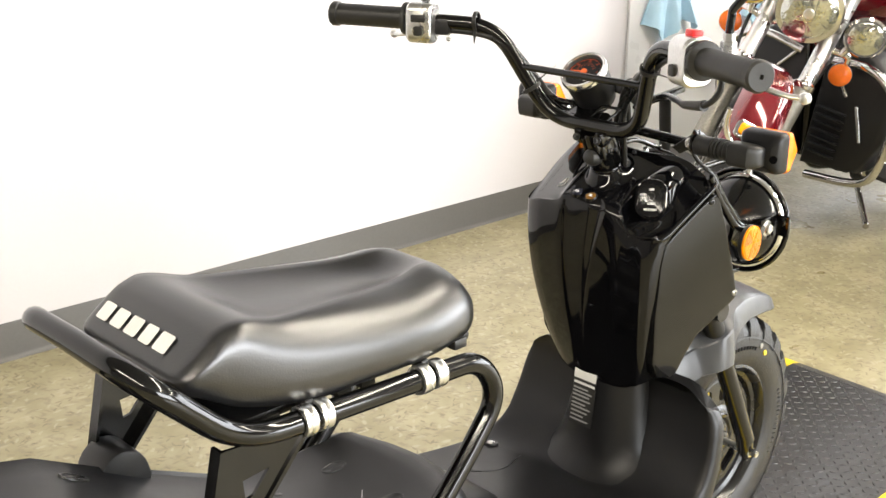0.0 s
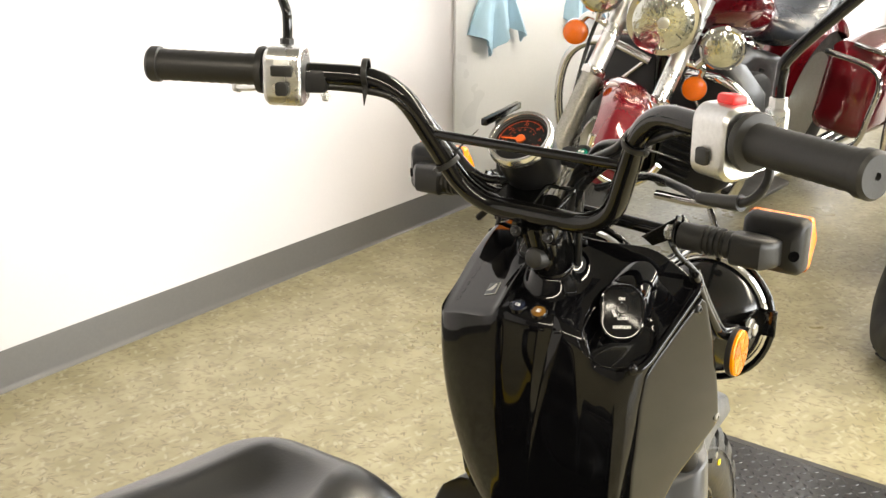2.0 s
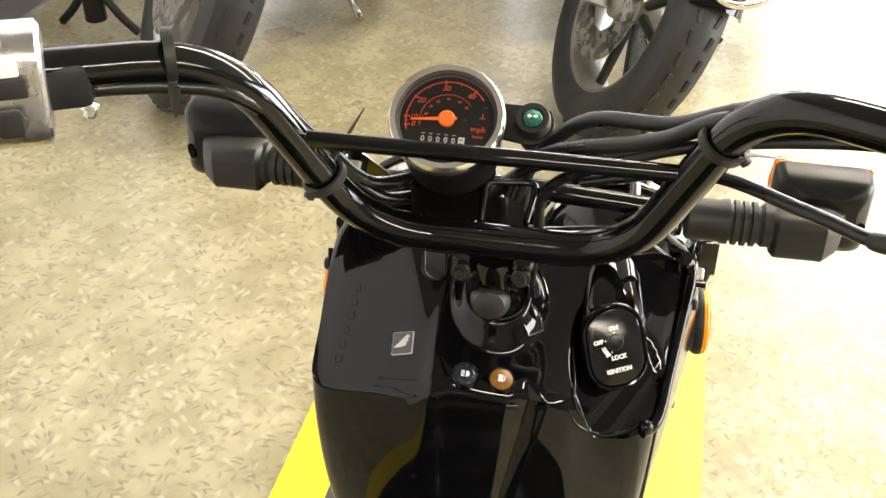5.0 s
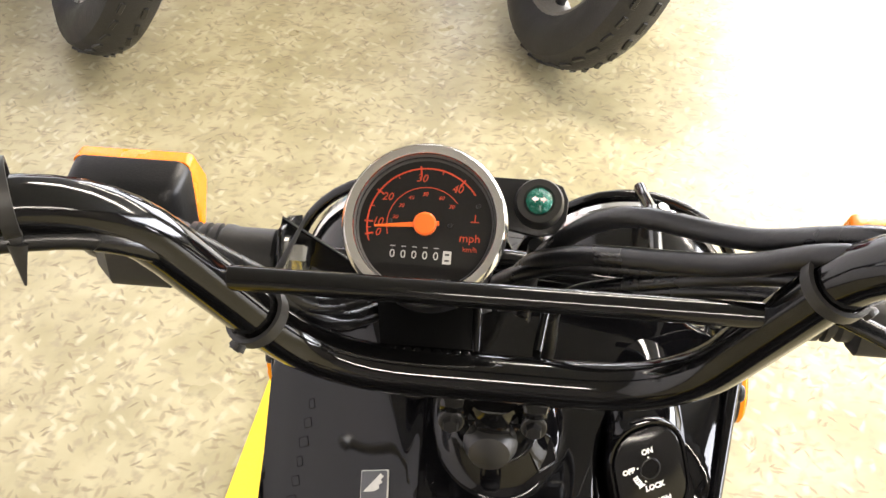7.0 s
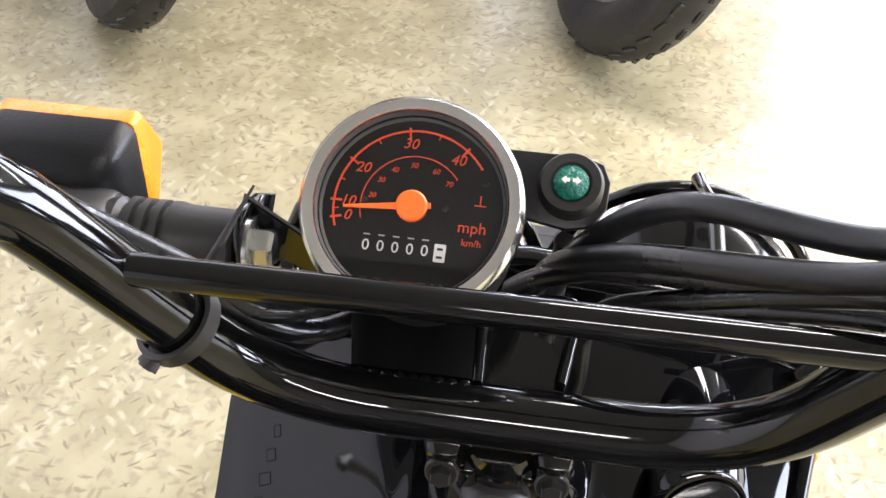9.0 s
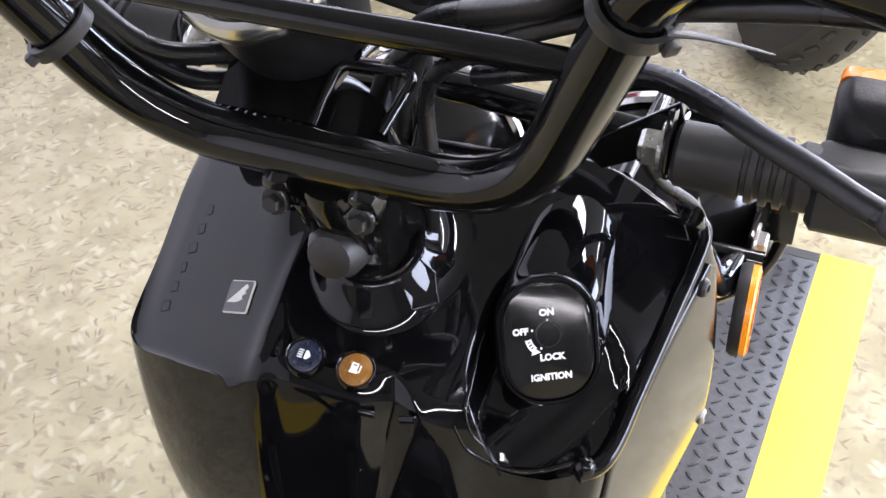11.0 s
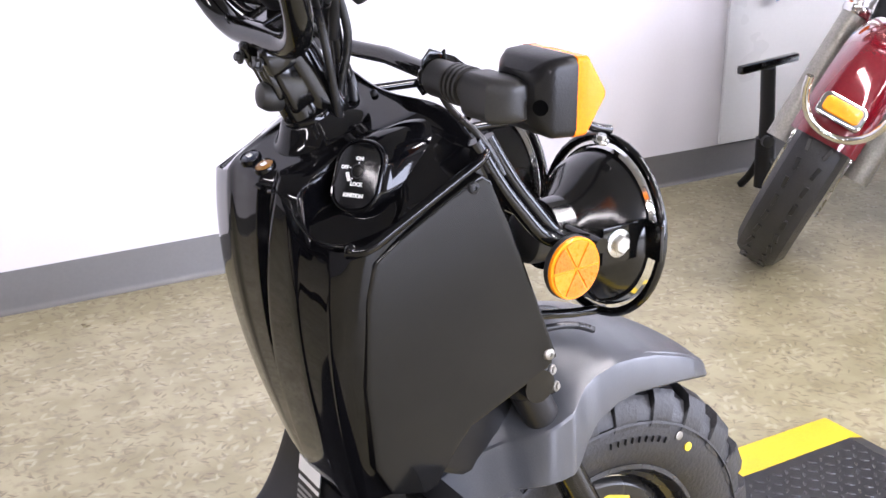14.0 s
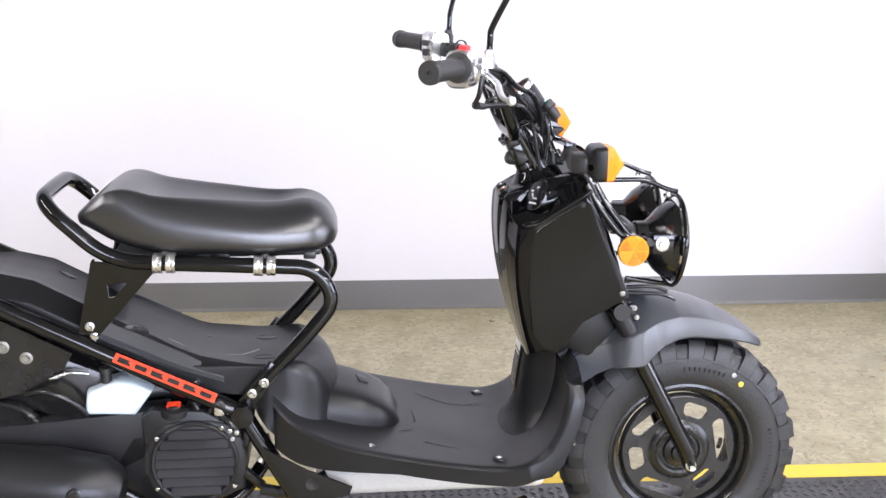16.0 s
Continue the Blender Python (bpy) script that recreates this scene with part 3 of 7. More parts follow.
def seat_frame():
    right = fillet([(-1.150, 0.0, 0.789), (-1.150, -0.121, 0.787), (-1.040, -0.121, 0.679), (-0.690, -0.121, 0.660), (-0.655, -0.121, 0.600), (-0.705, -0.121, 0.538), (-0.800, -0.121, 0.44)], 0.055, 8)
    path = [tuple(q) for q in right]
    loop = mirror_y(path)[:0:-1] + path
    bm = bmesh.new()
    sweep(bm, loop, 0.0135, 14)
    rail = part("seat_rail", bm, TUBE, SC, "gloss black bent tube grab rail")
    for x, z in ((-0.777, 0.6655), (-0.948, 0.6745)):
        for s in (-1, 1):
            for dx in (-0.011, 0.011):
                bm = bmesh.new()
                m = frame_m((x + dx, s * 0.121, z), (1, 0, -0.05))
                lathe(bm, [(0.0142, -0.008), (0.0178, -0.0075), (0.0182, -0.003), (0.0172, 0), (0.0182, 0.003), (0.0178, 0.0075), (0.0142, 0.008)], m, 24, False)
                part("clamp_band", bm, ALU, rail, "silver clamp band")
            bm = bmesh.new()
            box(bm, (0.012, 0.02, 0.02), Matrix.Translation((x, s * 0.108, z + 0.010)), 0.003)
            part("clamp_block", bm, RUBBER, rail)
    # braced side brackets
    for s in (-1, 1):
        bm = bmesh.new()
        out2 = [(-1.068, 0.682), (-0.962, 0.672), (-1.070, 0.550), (-1.098, 0.552)]
        inn2 = [(-1.046, 0.640), (-1.012, 0.643), (-1.034, 0.618), (-1.044, 0.616)]
        loops = [[Vector((x, s * y, z)) for x, z in ring] for ring, y in ((out2, 0.125), (out2, 0.129), (inn2, 0.129), (inn2, 0.125), (out2, 0.125))]
        rings(bm, loops, True, False, False)
        bmesh.ops.remove_doubles(bm, verts=bm.verts, dist=1e-6)
        flange = [(-1.066, 0.682), (-1.096, 0.552), (-1.100, 0.552), (-1.070, 0.682)]
        rings(bm, [[Vector((x, s * y, z)) for x, z in flange] for y in (0.112, 0.130)])
        flange = [(-0.962, 0.672), (-1.070, 0.550), (-1.067, 0.547), (-0.958, 0.669)]
        rings(bm, [[Vector((x, s * y, z)) for x, z in flange] for y in (0.112, 0.132)])
        part("side_bracket", bm, TUBE, SC, "black pressed steel bracket")
        bolt(SC, (-1.080, s * 0.130, 0.566), (0, s, 0), 0.0054, 0.006)
        bolt(SC, (-1.074, s * 0.130, 0.548), (0, s, 0), 0.005, 0.005)
        # foot of the front drop
        bm = bmesh.new()
        for (xa, za), (xb, zb), w in (((-0.770, 0.476), (-0.825, 0.405), 0.03),):
            d = Vector((xb - xa, 0, zb - za))
            box(bm, (d.length + 0.02, w, 0.006), frame_m(((xa + xb) / 2, s * 0.128, (za + zb) / 2), (0, 1, 0), d), 0.002)
        part("rail_foot", bm, TUBE, SC)
        bolt(SC, (-0.786, s * 0.133, 0.453), (0, s, 0), 0.0057, 0.007)
        bolt(SC, (-0.808, s * 0.133, 0.433), (0, s, 0), 0.0057, 0.007)


seat_frame()


def main_frame():
    for s in (-1, 1):
        bm = bmesh.new()
        sweep(bm, [(-1.40, s * 0.13, 0.69), (-1.226, s * 0.13, 0.604), (-1.045, s * 0.13, 0.509), (-0.826, s * 0.13, 0.395)], 0.016, 14)
        part("frame_tube", bm, TUBE, SC)
        bm = bmesh.new()
        sweep(bm, fillet([(-0.826, s * 0.13, 0.395), (-0.70, s * 0.13, 0.165), (-0.45, s * 0.13, 0.15), (-0.30, s * 0.08, 0.17)], 0.06), 0.0155, 14)
        part("down_tube", bm, TUBE, SC)
        bm = bmesh.new()
        m = frame_m((-0.826, s * 0.105, 0.395), (0, s, 0))
        lathe(bm, [(0.021, 0), (0.021, 0.042), (0.0195, 0.045), (0.0, 0.0455)], m, 24)
        part("pivot_cap", bm, TUBE, SC)
        bm = bmesh.new()
        plate = [(-0.792, 0.338), (-0.770, 0.322), (-0.714, 0.289), (-0.634, 0.253), (-0.640, 0.236), (-0.700, 0.222), (-0.738, 0.236)]
        prism(bm, [(x, -s * z) for x, z in plate], 0.004, frame_m((0, s * 0.146, 0), (0, s, 0), (1, 0, 0)), 0.001, 1)
        gus = part("frame_gusset", bm, TUBE, SC, "black pressed steel plate with a round hole")
        # the plate's hole is a black disc that carries the shade as colour
        bm = bmesh.new()
        lathe(bm, [(0.0125, 0.0), (0.0115, 0.0015), (0.0085, 0.0012), (0.0001, 0.0004)], frame_m((-0.706, s * 0.150, 0.262), (0, s, 0)), 24)
        part("plate_hole", bm, INK_AND_SHADE, gus)
    # red label plate with plain dark shapes
    a, b = Vector((-1.039, -0.1475, 0.5155)), Vector((-0.870, -0.1475, 0.4325))
    d = (b - a).normalized()
    bm = bmesh.new()
    prism(bm, rounded((b - a).length, 0.0185, 0.002, 3), 0.0015, frame_m((a + b) / 2, (0, -1, 0), d), 0.0004, 1)
    lab = part("model_label", bm, RED_LABEL, SC, "red model label with dark shapes")
    for i in range(6):
        at = a.lerp(b, 0.1 + 0.16 * i)
        bm = bmesh.new()
        if i % 2:
            prism(bm, rounded(0.021, 0.0085, 0.0015, 2), 0.0006, frame_m(at + Vector((0, -0.0016, 0)), (0, -1, 0), d))
        else:
            prism(bm, [(-0.0115, -0.0048), (0.0115, -0.0048), (0.0115, -0.001), (0.006, 0.0012), (0.0115, 0.0048), (-0.0115, 0.0048)], 0.0006, frame_m(at + Vector((0, -0.0016, 0)), (0, -1, 0), d))
        part("dark_shape", bm, INK_AND_SHADE, lab)


main_frame()


# ---- footboard, leg shield and rear cover ----
def footboard():
    path = [(-0.770, 0.425), (-0.735, 0.392), (-0.69, 0.370), (-0.64, 0.354), (-0.56, 0.334), (-0.46, 0.314), (-0.38, 0.303), (-0.345, 0.302), (-0.315, 0.311), (-0.285, 0.335), (-0.263, 0.378), (-0.251, 0.425), (-0.248, 0.455), (-0.252, 0.478)]
    pts = [(p.x, p.y) for p in curve_points([(a, b, 0) for a, b in path], 4)]
    n = len(pts)
    top, low = [], []
    half = [0.0, 0.15, 0.3, 0.45, 0.6, 0.72, 0.82, 0.90, 0.945, 0.965, 0.985, 1.0]
    ACROSS = [-v for v in half[:0:-1]] + half
    for i, (x, z) in enumerate(pts):
        u = i / (n - 1)
        w = 0.205 if u < 0.62 else 0.205 - 0.028 * ((u - 0.62) / 0.38) ** 2
        if u < 0.25:
            w = 0.205 - 0.045 * (1 - u / 0.25) ** 1.5
        row, row2 = [], []
        for s in ACROSS:
            y = w * s
            e = max(0.0, (abs(s) - 0.95) / 0.05)
            lift = -0.006 * e * e
            # the shield's upper corners fall away
            drop = 0.0
            if u > 0.80:
                drop = -0.03 * ((u - 0.80) / 0.2) * max(0.0, (abs(s) - 0.72) / 0.28) ** 2
            row.append((x + (0.012 * e * e if u > 0.62 else 0), y, z + lift * (u < 0.7) + drop))
            row2.append((x + (0.020 if u > 0.62 else 0.0) + 0.010 * (0.3 < u), y * 0.985, z - (0.030 + 0.050 * max(0.0, 1 - u / 0.30) if u < 0.62 else 0.030 * max(0.1, 1 - (u - 0.62) * 2.6)) + lift * (u < 0.7) + drop))
        top.append(row)
        low.append(row2)
    bm = bmesh.new()
    loops = [a + b[::-1] for a, b in zip(top, low)]
    rings(bm, loops)
    deck = part("footboard", bm, MATTE, SC, "dark matte plastic footboard with curved leg shield", 50)
    for x, y, z in ((-0.367, -0.162, 0.304), (-0.600, -0.172, 0.3425), (-0.367, 0.162, 0.304), (-0.5975, 0.172, 0.3440)):
        # black ring painted in for the shade of the bolt recess
        bm = bmesh.new()
        lathe(bm, [(0.0118, -0.0006), (0.0112, 0.0010), (0.0095, 0.0012), (0.0080, 0.0004), (0.0005, 0.0002)], frame_m((x, y, z), (0.12, 0, 1)), 24)
        part("bolt_recess", bm, INK_AND_SHADE, deck)
        bolt(deck, (x, y, z + 0.0002), (0.08, 0, 1), 0.0045, 0.0022)
    # shallow lines moulded into the deck
    for pts in ([(-0.545, -0.088, 0.3315), (-0.522, -0.072, 0.3275), (-0.511, -0.03, 0.3255), (-0.515, 0.03, 0.326)], [(-0.36, 0.10, 0.3035), (-0.43, 0.085, 0.3095), (-0.50, 0.12, 0.322)], [(-0.44, -0.13, 0.311), (-0.50, -0.12, 0.322)]):
        bm = bmesh.new()
        sweep(bm, pts, 0.0009, 6, 5, 0.5)
        part("tread_line", bm, RIM, deck)
    # battery bump in the middle of the deck
    loops = []
    for x, z, w in ((-0.700, 0.420, 0.100), (-0.660, 0.416, 0.098), (-0.630, 0.408, 0.095), (-0.600, 0.396, 0.089), (-0.575, 0.383, 0.079), (-0.556, 0.366, 0.062), (-0.546, 0.345, 0.038)):
        loop = []
        zb = 0.325
        for k in range(17):
            a = math.pi * k / 16
            c, s_ = math.cos(a), math.sin(a)
            loop.append((x + 0.006 * (1 - s_), w * math.copysign(abs(c) ** 0.45, c), zb + (z - zb) * abs(s_) ** 0.5))
        loops.append(loop + [(x, -w, zb - 0.01), (x, w, zb - 0.01)])
    bm = bmesh.new()
    rings(bm, loops)
    part("battery_cover", bm, MATTE, SC, "rounded matte plastic battery cover", 45)
    bm = bmesh.new()
    box(bm, (0.02, 0.034, 0.004), pose(-0.61, 0.01, 0.4005, 0, 22, 10), 0.0015)
    part("cover_catch", bm, RUBBER, SC)
    # centre column that carries the data label
    loops = []
    for z, xr, w in ((0.300, -0.348, 0.112), (0.312, -0.335, 0.098), (0.335, -0.324, 0.084), (0.36, -0.317, 0.075), (0.42, -0.309, 0.066), (0.48, -0.301, 0.06), (0.53, -0.295, 0.058)):
        loop = [(xr + 0.075 * (1 - math.cos(a)), w * 1.12 * math.sin(a), z) for a in [radians(-90 + 180 * k / 24) for k in range(25)]]
        loops.append(loop + [(-0.215, w, z), (-0.215, -w, z)])
    bm = bmesh.new()
    rings(bm, loops)
    part("centre_column", bm, MATTE, SC, "", 50)


footboard()


def data_label():
    n = Vector((-0.985, 0, 0.14)).normalized()

    def at(y, z):
        zz = 0.4285 + z
        x = -0.309 + (zz - 0.42) * 0.133 if zz > 0.42 else -0.309 - (0.42 - zz) * 0.133
        return Vector((x - 0.0016, 0.0135 + y, zz))

    bm = bmesh.new()
    prism(bm, rounded(0.046, 0.105, 0.002, 2), 0.0008, frame_m(at(0, 0), n, (0, -1, 0)))
    lab = part("data_label", bm, INK_AND_SHADE, SC, "black and white data label with unreadable print")
    bm = bmesh.new()
    prism(bm, rounded(0.044, 0.026, 0.001, 2), 0.0006, frame_m(at(0, 0.037) + n * 0.0009, n, (0, -1, 0)))
    part("white_panel", bm, WHITE_INK, lab)
    rows = [(0.017, 0.042), (0.008, 0.030), (0.002, 0.038), (-0.004, 0.034), (-0.011, 0.036), (-0.018, 0.028), (-0.024, 0.038), (-0.031, 0.033), (-0.038, 0.026), (-0.045, 0.037)]
    for i, (z, w) in enumerate(rows):
        bm = bmesh.new()
        prism(bm, rounded(w, 0.0026 if i else 0.004, 0.0005, 1), 0.0005, frame_m(at((0.042 - w) / 2, z) + n * 0.0009, n, (0, -1, 0)))
        part("print_bar", bm, WHITE_INK if i == 0 else GREY_INK, lab)


data_label()


def rear_cover():
    # sections from the rounded front wall back along the flat top
    rows = [(-0.651, 0.352, 0.092), (-0.652, 0.385, 0.096), (-0.654, 0.415, 0.101), (-0.658, 0.438, 0.107), (-0.665, 0.457, 0.113), (-0.675, 0.471, 0.118), (-0.688, 0.480, 0.121), (-0.705, 0.484, 0.122), (-0.725, 0.483, 0.121), (-0.745, 0.481, 0.119), (-0.765, 0.480, 0.118), (-0.785, 0.480, 0.117), (-0.800, 0.480, 0.115), (-0.815, 0.481, 0.113), (-0.850, 0.485, 0.113), (-0.90, 0.493, 0.113), (-0.94, 0.507, 0.113), (-0.98, 0.527, 0.113), (-1.05, 0.562, 0.113), (-1.12, 0.602, 0.113), (-1.18, 0.635, 0.113), (-1.24, 0.650, 0.113), (-1.32, 0.648, 0.113), (-1.42, 0.640, 0.113)]
    loops = []
    for x, z, w in rows:
        front = max(0.0, min(1.0, (x + 0.80) / 0.11))
        zb = 0.342 + 0.44 * max(0.0, -0.70 - x) if x > -0.808 else z - 0.058
        fl = 0.026 * max(0.0, min(1.0, (x + 0.805) / 0.03)) * min(1.0, (z - 0.345) / 0.05)
        bw = 0.030 * max(0.0, min(1.0, (-0.83 - x) / 0.16))
        bz = bw * 0.9
        er = 0.006 + 0.012 * front
        zs = z - bz - er
        if zs < zb:
            zs = zb + 0.5 * (z - zb)
        half = [(w + fl * (1 - k) ** 2.2, zb + (zs - zb) * k) for k in (0.0, 0.1, 0.22, 0.4, 0.65, 1.0)]
        top = z - bz
        for a in (30, 60, 90):
            half.append((w - (1 - math.cos(radians(a))) * er, zs + (top - zs) * math.sin(radians(a))))
        half += [(w - er - bw, z + (0.0012 if bw > 0 else 0)), (w - er - bw - 0.008, z - 0.0015), (w * 0.4, z - 0.004)]
        ring = half + [(0, z - 0.004)] + [(-y, zz) for y, zz in half[::-1]]
        loops.append([(x - 0.042 * front * (abs(y) / 0.125) ** 2.2, y, zz) for y, zz in ring])
    bm = bmesh.new()
    rings(bm, loops)
    cov = part("rear_cover", bm, MATTE, SC, "dark matte plastic cover over the engine bay", 32)
    # black ovals on the surface, painted as the shade inside the recesses
    for at, n, w in (((-0.7905, 0.050, 0.4768), (0, 0, 1), 0.036), ((-0.7894, -0.0633, 0.4774), (0, 0, 1), 0.036), ((-1.0118, -0.083, 0.5400), (0.36, -0.62, 0.69), 0.044), ((-1.15, 0.04, 0.6155), (0.5, 0, 0.87), 0.034)):
        bm = bmesh.new()
        lathe(bm, [(1.0, -0.0006), (0.97, 0.0010), (0.86, 0.0011), (0.78, 0.0003), (0.01, 0.0002)], frame_m(at, n, (1, 0, 0)) @ Matrix.Diagonal((w * 0.55, w * 0.30, 1, 1)), 28)
        part("drain_recess", bm, INK_AND_SHADE, cov, "oval recess with its shade painted black")
    for pts3 in ([(-0.80, -0.02, 0.4768), (-0.83, -0.05, 0.4788), (-0.88, -0.07, 0.4862)], [(-0.93, -0.055, 0.4998), (-0.96, -0.05, 0.5135)]):
        bm = bmesh.new()
        sweep(bm, pts3, 0.0007, 6, 5, 0.5)
        part("scuff_mark", bm, GREY_INK, cov, "pale scuff line")
    # slot as a black bar, its shade put into the colour
    bm = bmesh.new()
    box(bm, (0.010, 0.006, 0.0012), pose(-0.895, 0.03, 0.4885, 0, 12, 0), 0.0003)
    part("vent_slot", bm, INK_AND_SHADE, cov)
    # flat raised rail along each edge of the cover
    for sy in (-1, 1):
        loops = []
        for x, z, w in ((-1.082, 0.566, 0.010), (-1.069, 0.5575, 0.020), (-1.00, 0.524, 0.022), (-0.927, 0.489, 0.020), (-0.880, 0.470, 0.012), (-0.858, 0.460, 0.004)):
            loops.append([(x, sy * (0.1135 - w * 0.75), z + w * 0.55 + 0.001), (x, sy * 0.1155, z - w * 0.35), (x, sy * 0.1150, z - w * 0.35 - 0.008), (x, sy * 0.085, z - 0.01)])
        bm = bmesh.new()
        rings(bm, loops)
        part("cover_rail", bm, RAIL, cov, "paler flat rail along the edge", 25)
    # rounded boot where the far bracket meets the cover
    bm = bmesh.new()
    arc = [(0.034 * math.cos(radians(15 * k)), -0.040 * math.sin(radians(15 * k))) for k in range(13)]
    prism(bm, arc + [(-0.034, 0.016), (0.034, 0.016)], 0.055, frame_m((-1.078, 0.068, 0.566), (0, 1, 0), (1, 0, 0)), 0.004)
    part("bracket_boot", bm, MATTE, cov)


rear_cover()


def power_unit():
    # fan cover with slats
    c = Vector((-0.912, -0.150, 0.312))
    m = frame_m(c, (0, -1, 0), (1, 0, 0))
    bm = bmesh.new()
    prism(bm, rounded(0.175, 0.155, 0.06, 6), 0.05, m @ Matrix.Translation((0, 0, -0.055)), 0.006)
    fan = part("fan_cover", bm, CAST, SC, "dark round engine fan cover with louvres", 40)
    bm = bmesh.new()
    lathe(bm, [(0.079, -0.010), (0.078, 0.000), (0.075, 0.003), (0.0705, 0.002), (0.0695, -0.008)], m, 40, False)
    part("cover_rim", bm, CAST, fan)
    bm = bmesh.new()
    prism(bm, [(-0.088, 0.020), (0.020, 0.020), (0.078, 0.020), (0.082, 0.055), (0.020, 0.094), (-0.070, 0.100), (-0.090, 0.086)], 0.030, m @ Matrix.Translation((0, 0, -0.038)), 0.006)
    part("cover_mount", bm, CAST, fan)
    for k in range(7):
        v = -0.054 + 0.018 * k
        w = 2 * math.sqrt(max(0.0, 0.0695 ** 2 - v * v))
        bm = bmesh.new()
        prism(bm, [(-w / 2, -0.0088), (w / 2, -0.0088), (w / 2, 0.0088), (-w / 2, 0.0088)], 0.004, m @ Matrix.Translation((0, v, 0.0)) @ Euler((radians(-28), 0, 0)).to_matrix().to_4x4(), 0.001, 1)
        part("louvre", bm, CAST, fan)
    for a in (35, 140, 215, 325):
        bolt(fan, c + Vector((0.083 * math.cos(radians(a)), -0.004, 0.079 * math.sin(radians(a)))), (0, -1, 0), 0.0026, 0.003)
    # crankcase, cylinder and airbox masses
    bm = bmesh.new()
    prism(bm, [(-0.18, -0.07), (0.02, -0.09), (0.10, -0.06), (0.11, 0.03), (0.02, 0.08), (-0.10, 0.06)], 0.20, frame_m((-0.93, 0.08, 0.30), (0, -1, 0), (1, 0, 0)), 0.012)
    part("crankcase", bm, CAST, SC)
    bm = bmesh.new()
    prism(bm, [(-0.04, 0.0), (0.035, 0.0), (0.035, 0.022), (0.0, 0.032), (-0.03, 0.026)], 0.09, frame_m((-0.900, -0.05, 0.372), (0, -1, 0), (1, 0, 0)), 0.008)
    part("cylinder_head", bm, CAST, SC)
    bm = bmesh.new()
    m = frame_m((-0.945, -0.135, 0.398), (0, 0, 1))
    lathe(bm, [(0.022, 0), (0.024, 0.004), (0.024, 0.012), (0.012, 0.015), (0.012, 0.02)], m, 24)
    cap = part("filler_cap", bm, CAST, SC, "dark radiator cap with a red and white sticker")
    bm = bmesh.new()
    prism(bm, rounded(0.024, 0.02, 0.004, 3), 0.001, frame_m((-0.945, -0.135, 0.4182), (0, -0.2, 1)))
    part("sticker", bm, RED_LABEL, cap)
    # swing arm and belt case
    bm = bmesh.new()
    prism(bm, [(-0.26, 0.030), (0.12, 0.060), (0.12, -0.02), (0.02, -0.07), (-0.26, -0.06)], 0.06, frame_m((-1.08, -0.06, 0.345), (0, -1, 0), (1, 0, 0)), 0.01)
    part("drive_case", bm, CAST, SC)
    # muffler
    bm = bmesh.new()
    sweep(bm, [(-1.45, -0.165, 0.30), (-1.30, -0.170, 0.305), (-1.15, -0.172, 0.292), (-1.07, -0.170, 0.277), (-1.045, -0.168, 0.270), (-1.035, -0.166, 0.266)], [0.062, 0.066, 0.066, 0.060, 0.045, 0.02], 28)
    muf = part("muffler", bm, MATTE, SC, "matte black muffler with a heat shield")
    bolt(muf, (-1.105, -0.236, 0.30), (0, -1, 0.2), 0.009, 0.004, mat=RIM)
    bm = bmesh.new()
    sweep(bm, [(-1.04, -0.16, 0.265), (-0.97, -0.13, 0.21), (-0.86, -0.08, 0.20), (-0.80, -0.03, 0.25)], 0.014, 12, 6)
    part("exhaust_pipe", bm, TUBE, SC)
    # dark inner fender that fills the bay
    bm = bmesh.new()
    prism(bm, [(-1.46, 0.615), (-1.46, 0.36), (-1.10, 0.33), (-0.86, 0.36), (-0.80, 0.39), (-0.86, 0.435), (-0.95, 0.475), (-1.08, 0.545), (-1.22, 0.612)], 0.150, frame_m((0, 0.100, 0), (0, -1, 0), (1, 0, 0)), 0.01)
    part("inner_fender", bm, RIM, SC)
    # coolant bottle
    bm = bmesh.new()
    prism(bm, [(-0.058, -0.026), (0.030, -0.030), (0.062, 0.014), (0.030, 0.030), (0.0, 0.034), (-0.020, 0.026), (-0.052, 0.016)], 0.07, frame_m((-1.045, -0.055, 0.425), (0, -1, 0), (1, 0, 0)), 0.011, 3)
    bot = part("coolant_bottle", bm, BOTTLE, SC, "translucent white coolant bottle", 50)
    bm = bmesh.new()
    lathe(bm, [(0.009, 0), (0.009, 0.018), (0.012, 0.02), (0.012, 0.028), (0.008, 0.03)], frame_m((-1.065, -0.10, 0.452), (0, 0, 1)), 18)
    part("bottle_neck", bm, RUBBER, bot)
    # hoses and wiring about the engine
    for pts, r in (([(-0.86, -0.11, 0.40), (-0.82, -0.13, 0.36), (-0.84, -0.12, 0.30), (-0.80, -0.10, 0.24)], 0.009), ([(-0.80, -0.115, 0.24), (-0.74, -0.125, 0.235), (-0.68, -0.11, 0.26)], 0.011), ([(-1.20, -0.12, 0.44), (-1.16, -0.14, 0.452), (-1.12, -0.135, 0.43), (-1.10, -0.12, 0.40)], 0.006), ([(-0.90, -0.12, 0.445), (-0.88, -0.13, 0.42), (-0.86, -0.125, 0.40)], 0.005)):
        bm = bmesh.new()
        sweep(bm, pts, r, 10, 6)
        part("hose", bm, CABLE, SC)
    bm = bmesh.new()
    box(bm, (0.30, 0.13, 0.12), pose(-1.22, -0.03, 0.47, 0, 24, 0), 0.02)
    part("air_box", bm, RIM, SC)
    bm = bmesh.new()
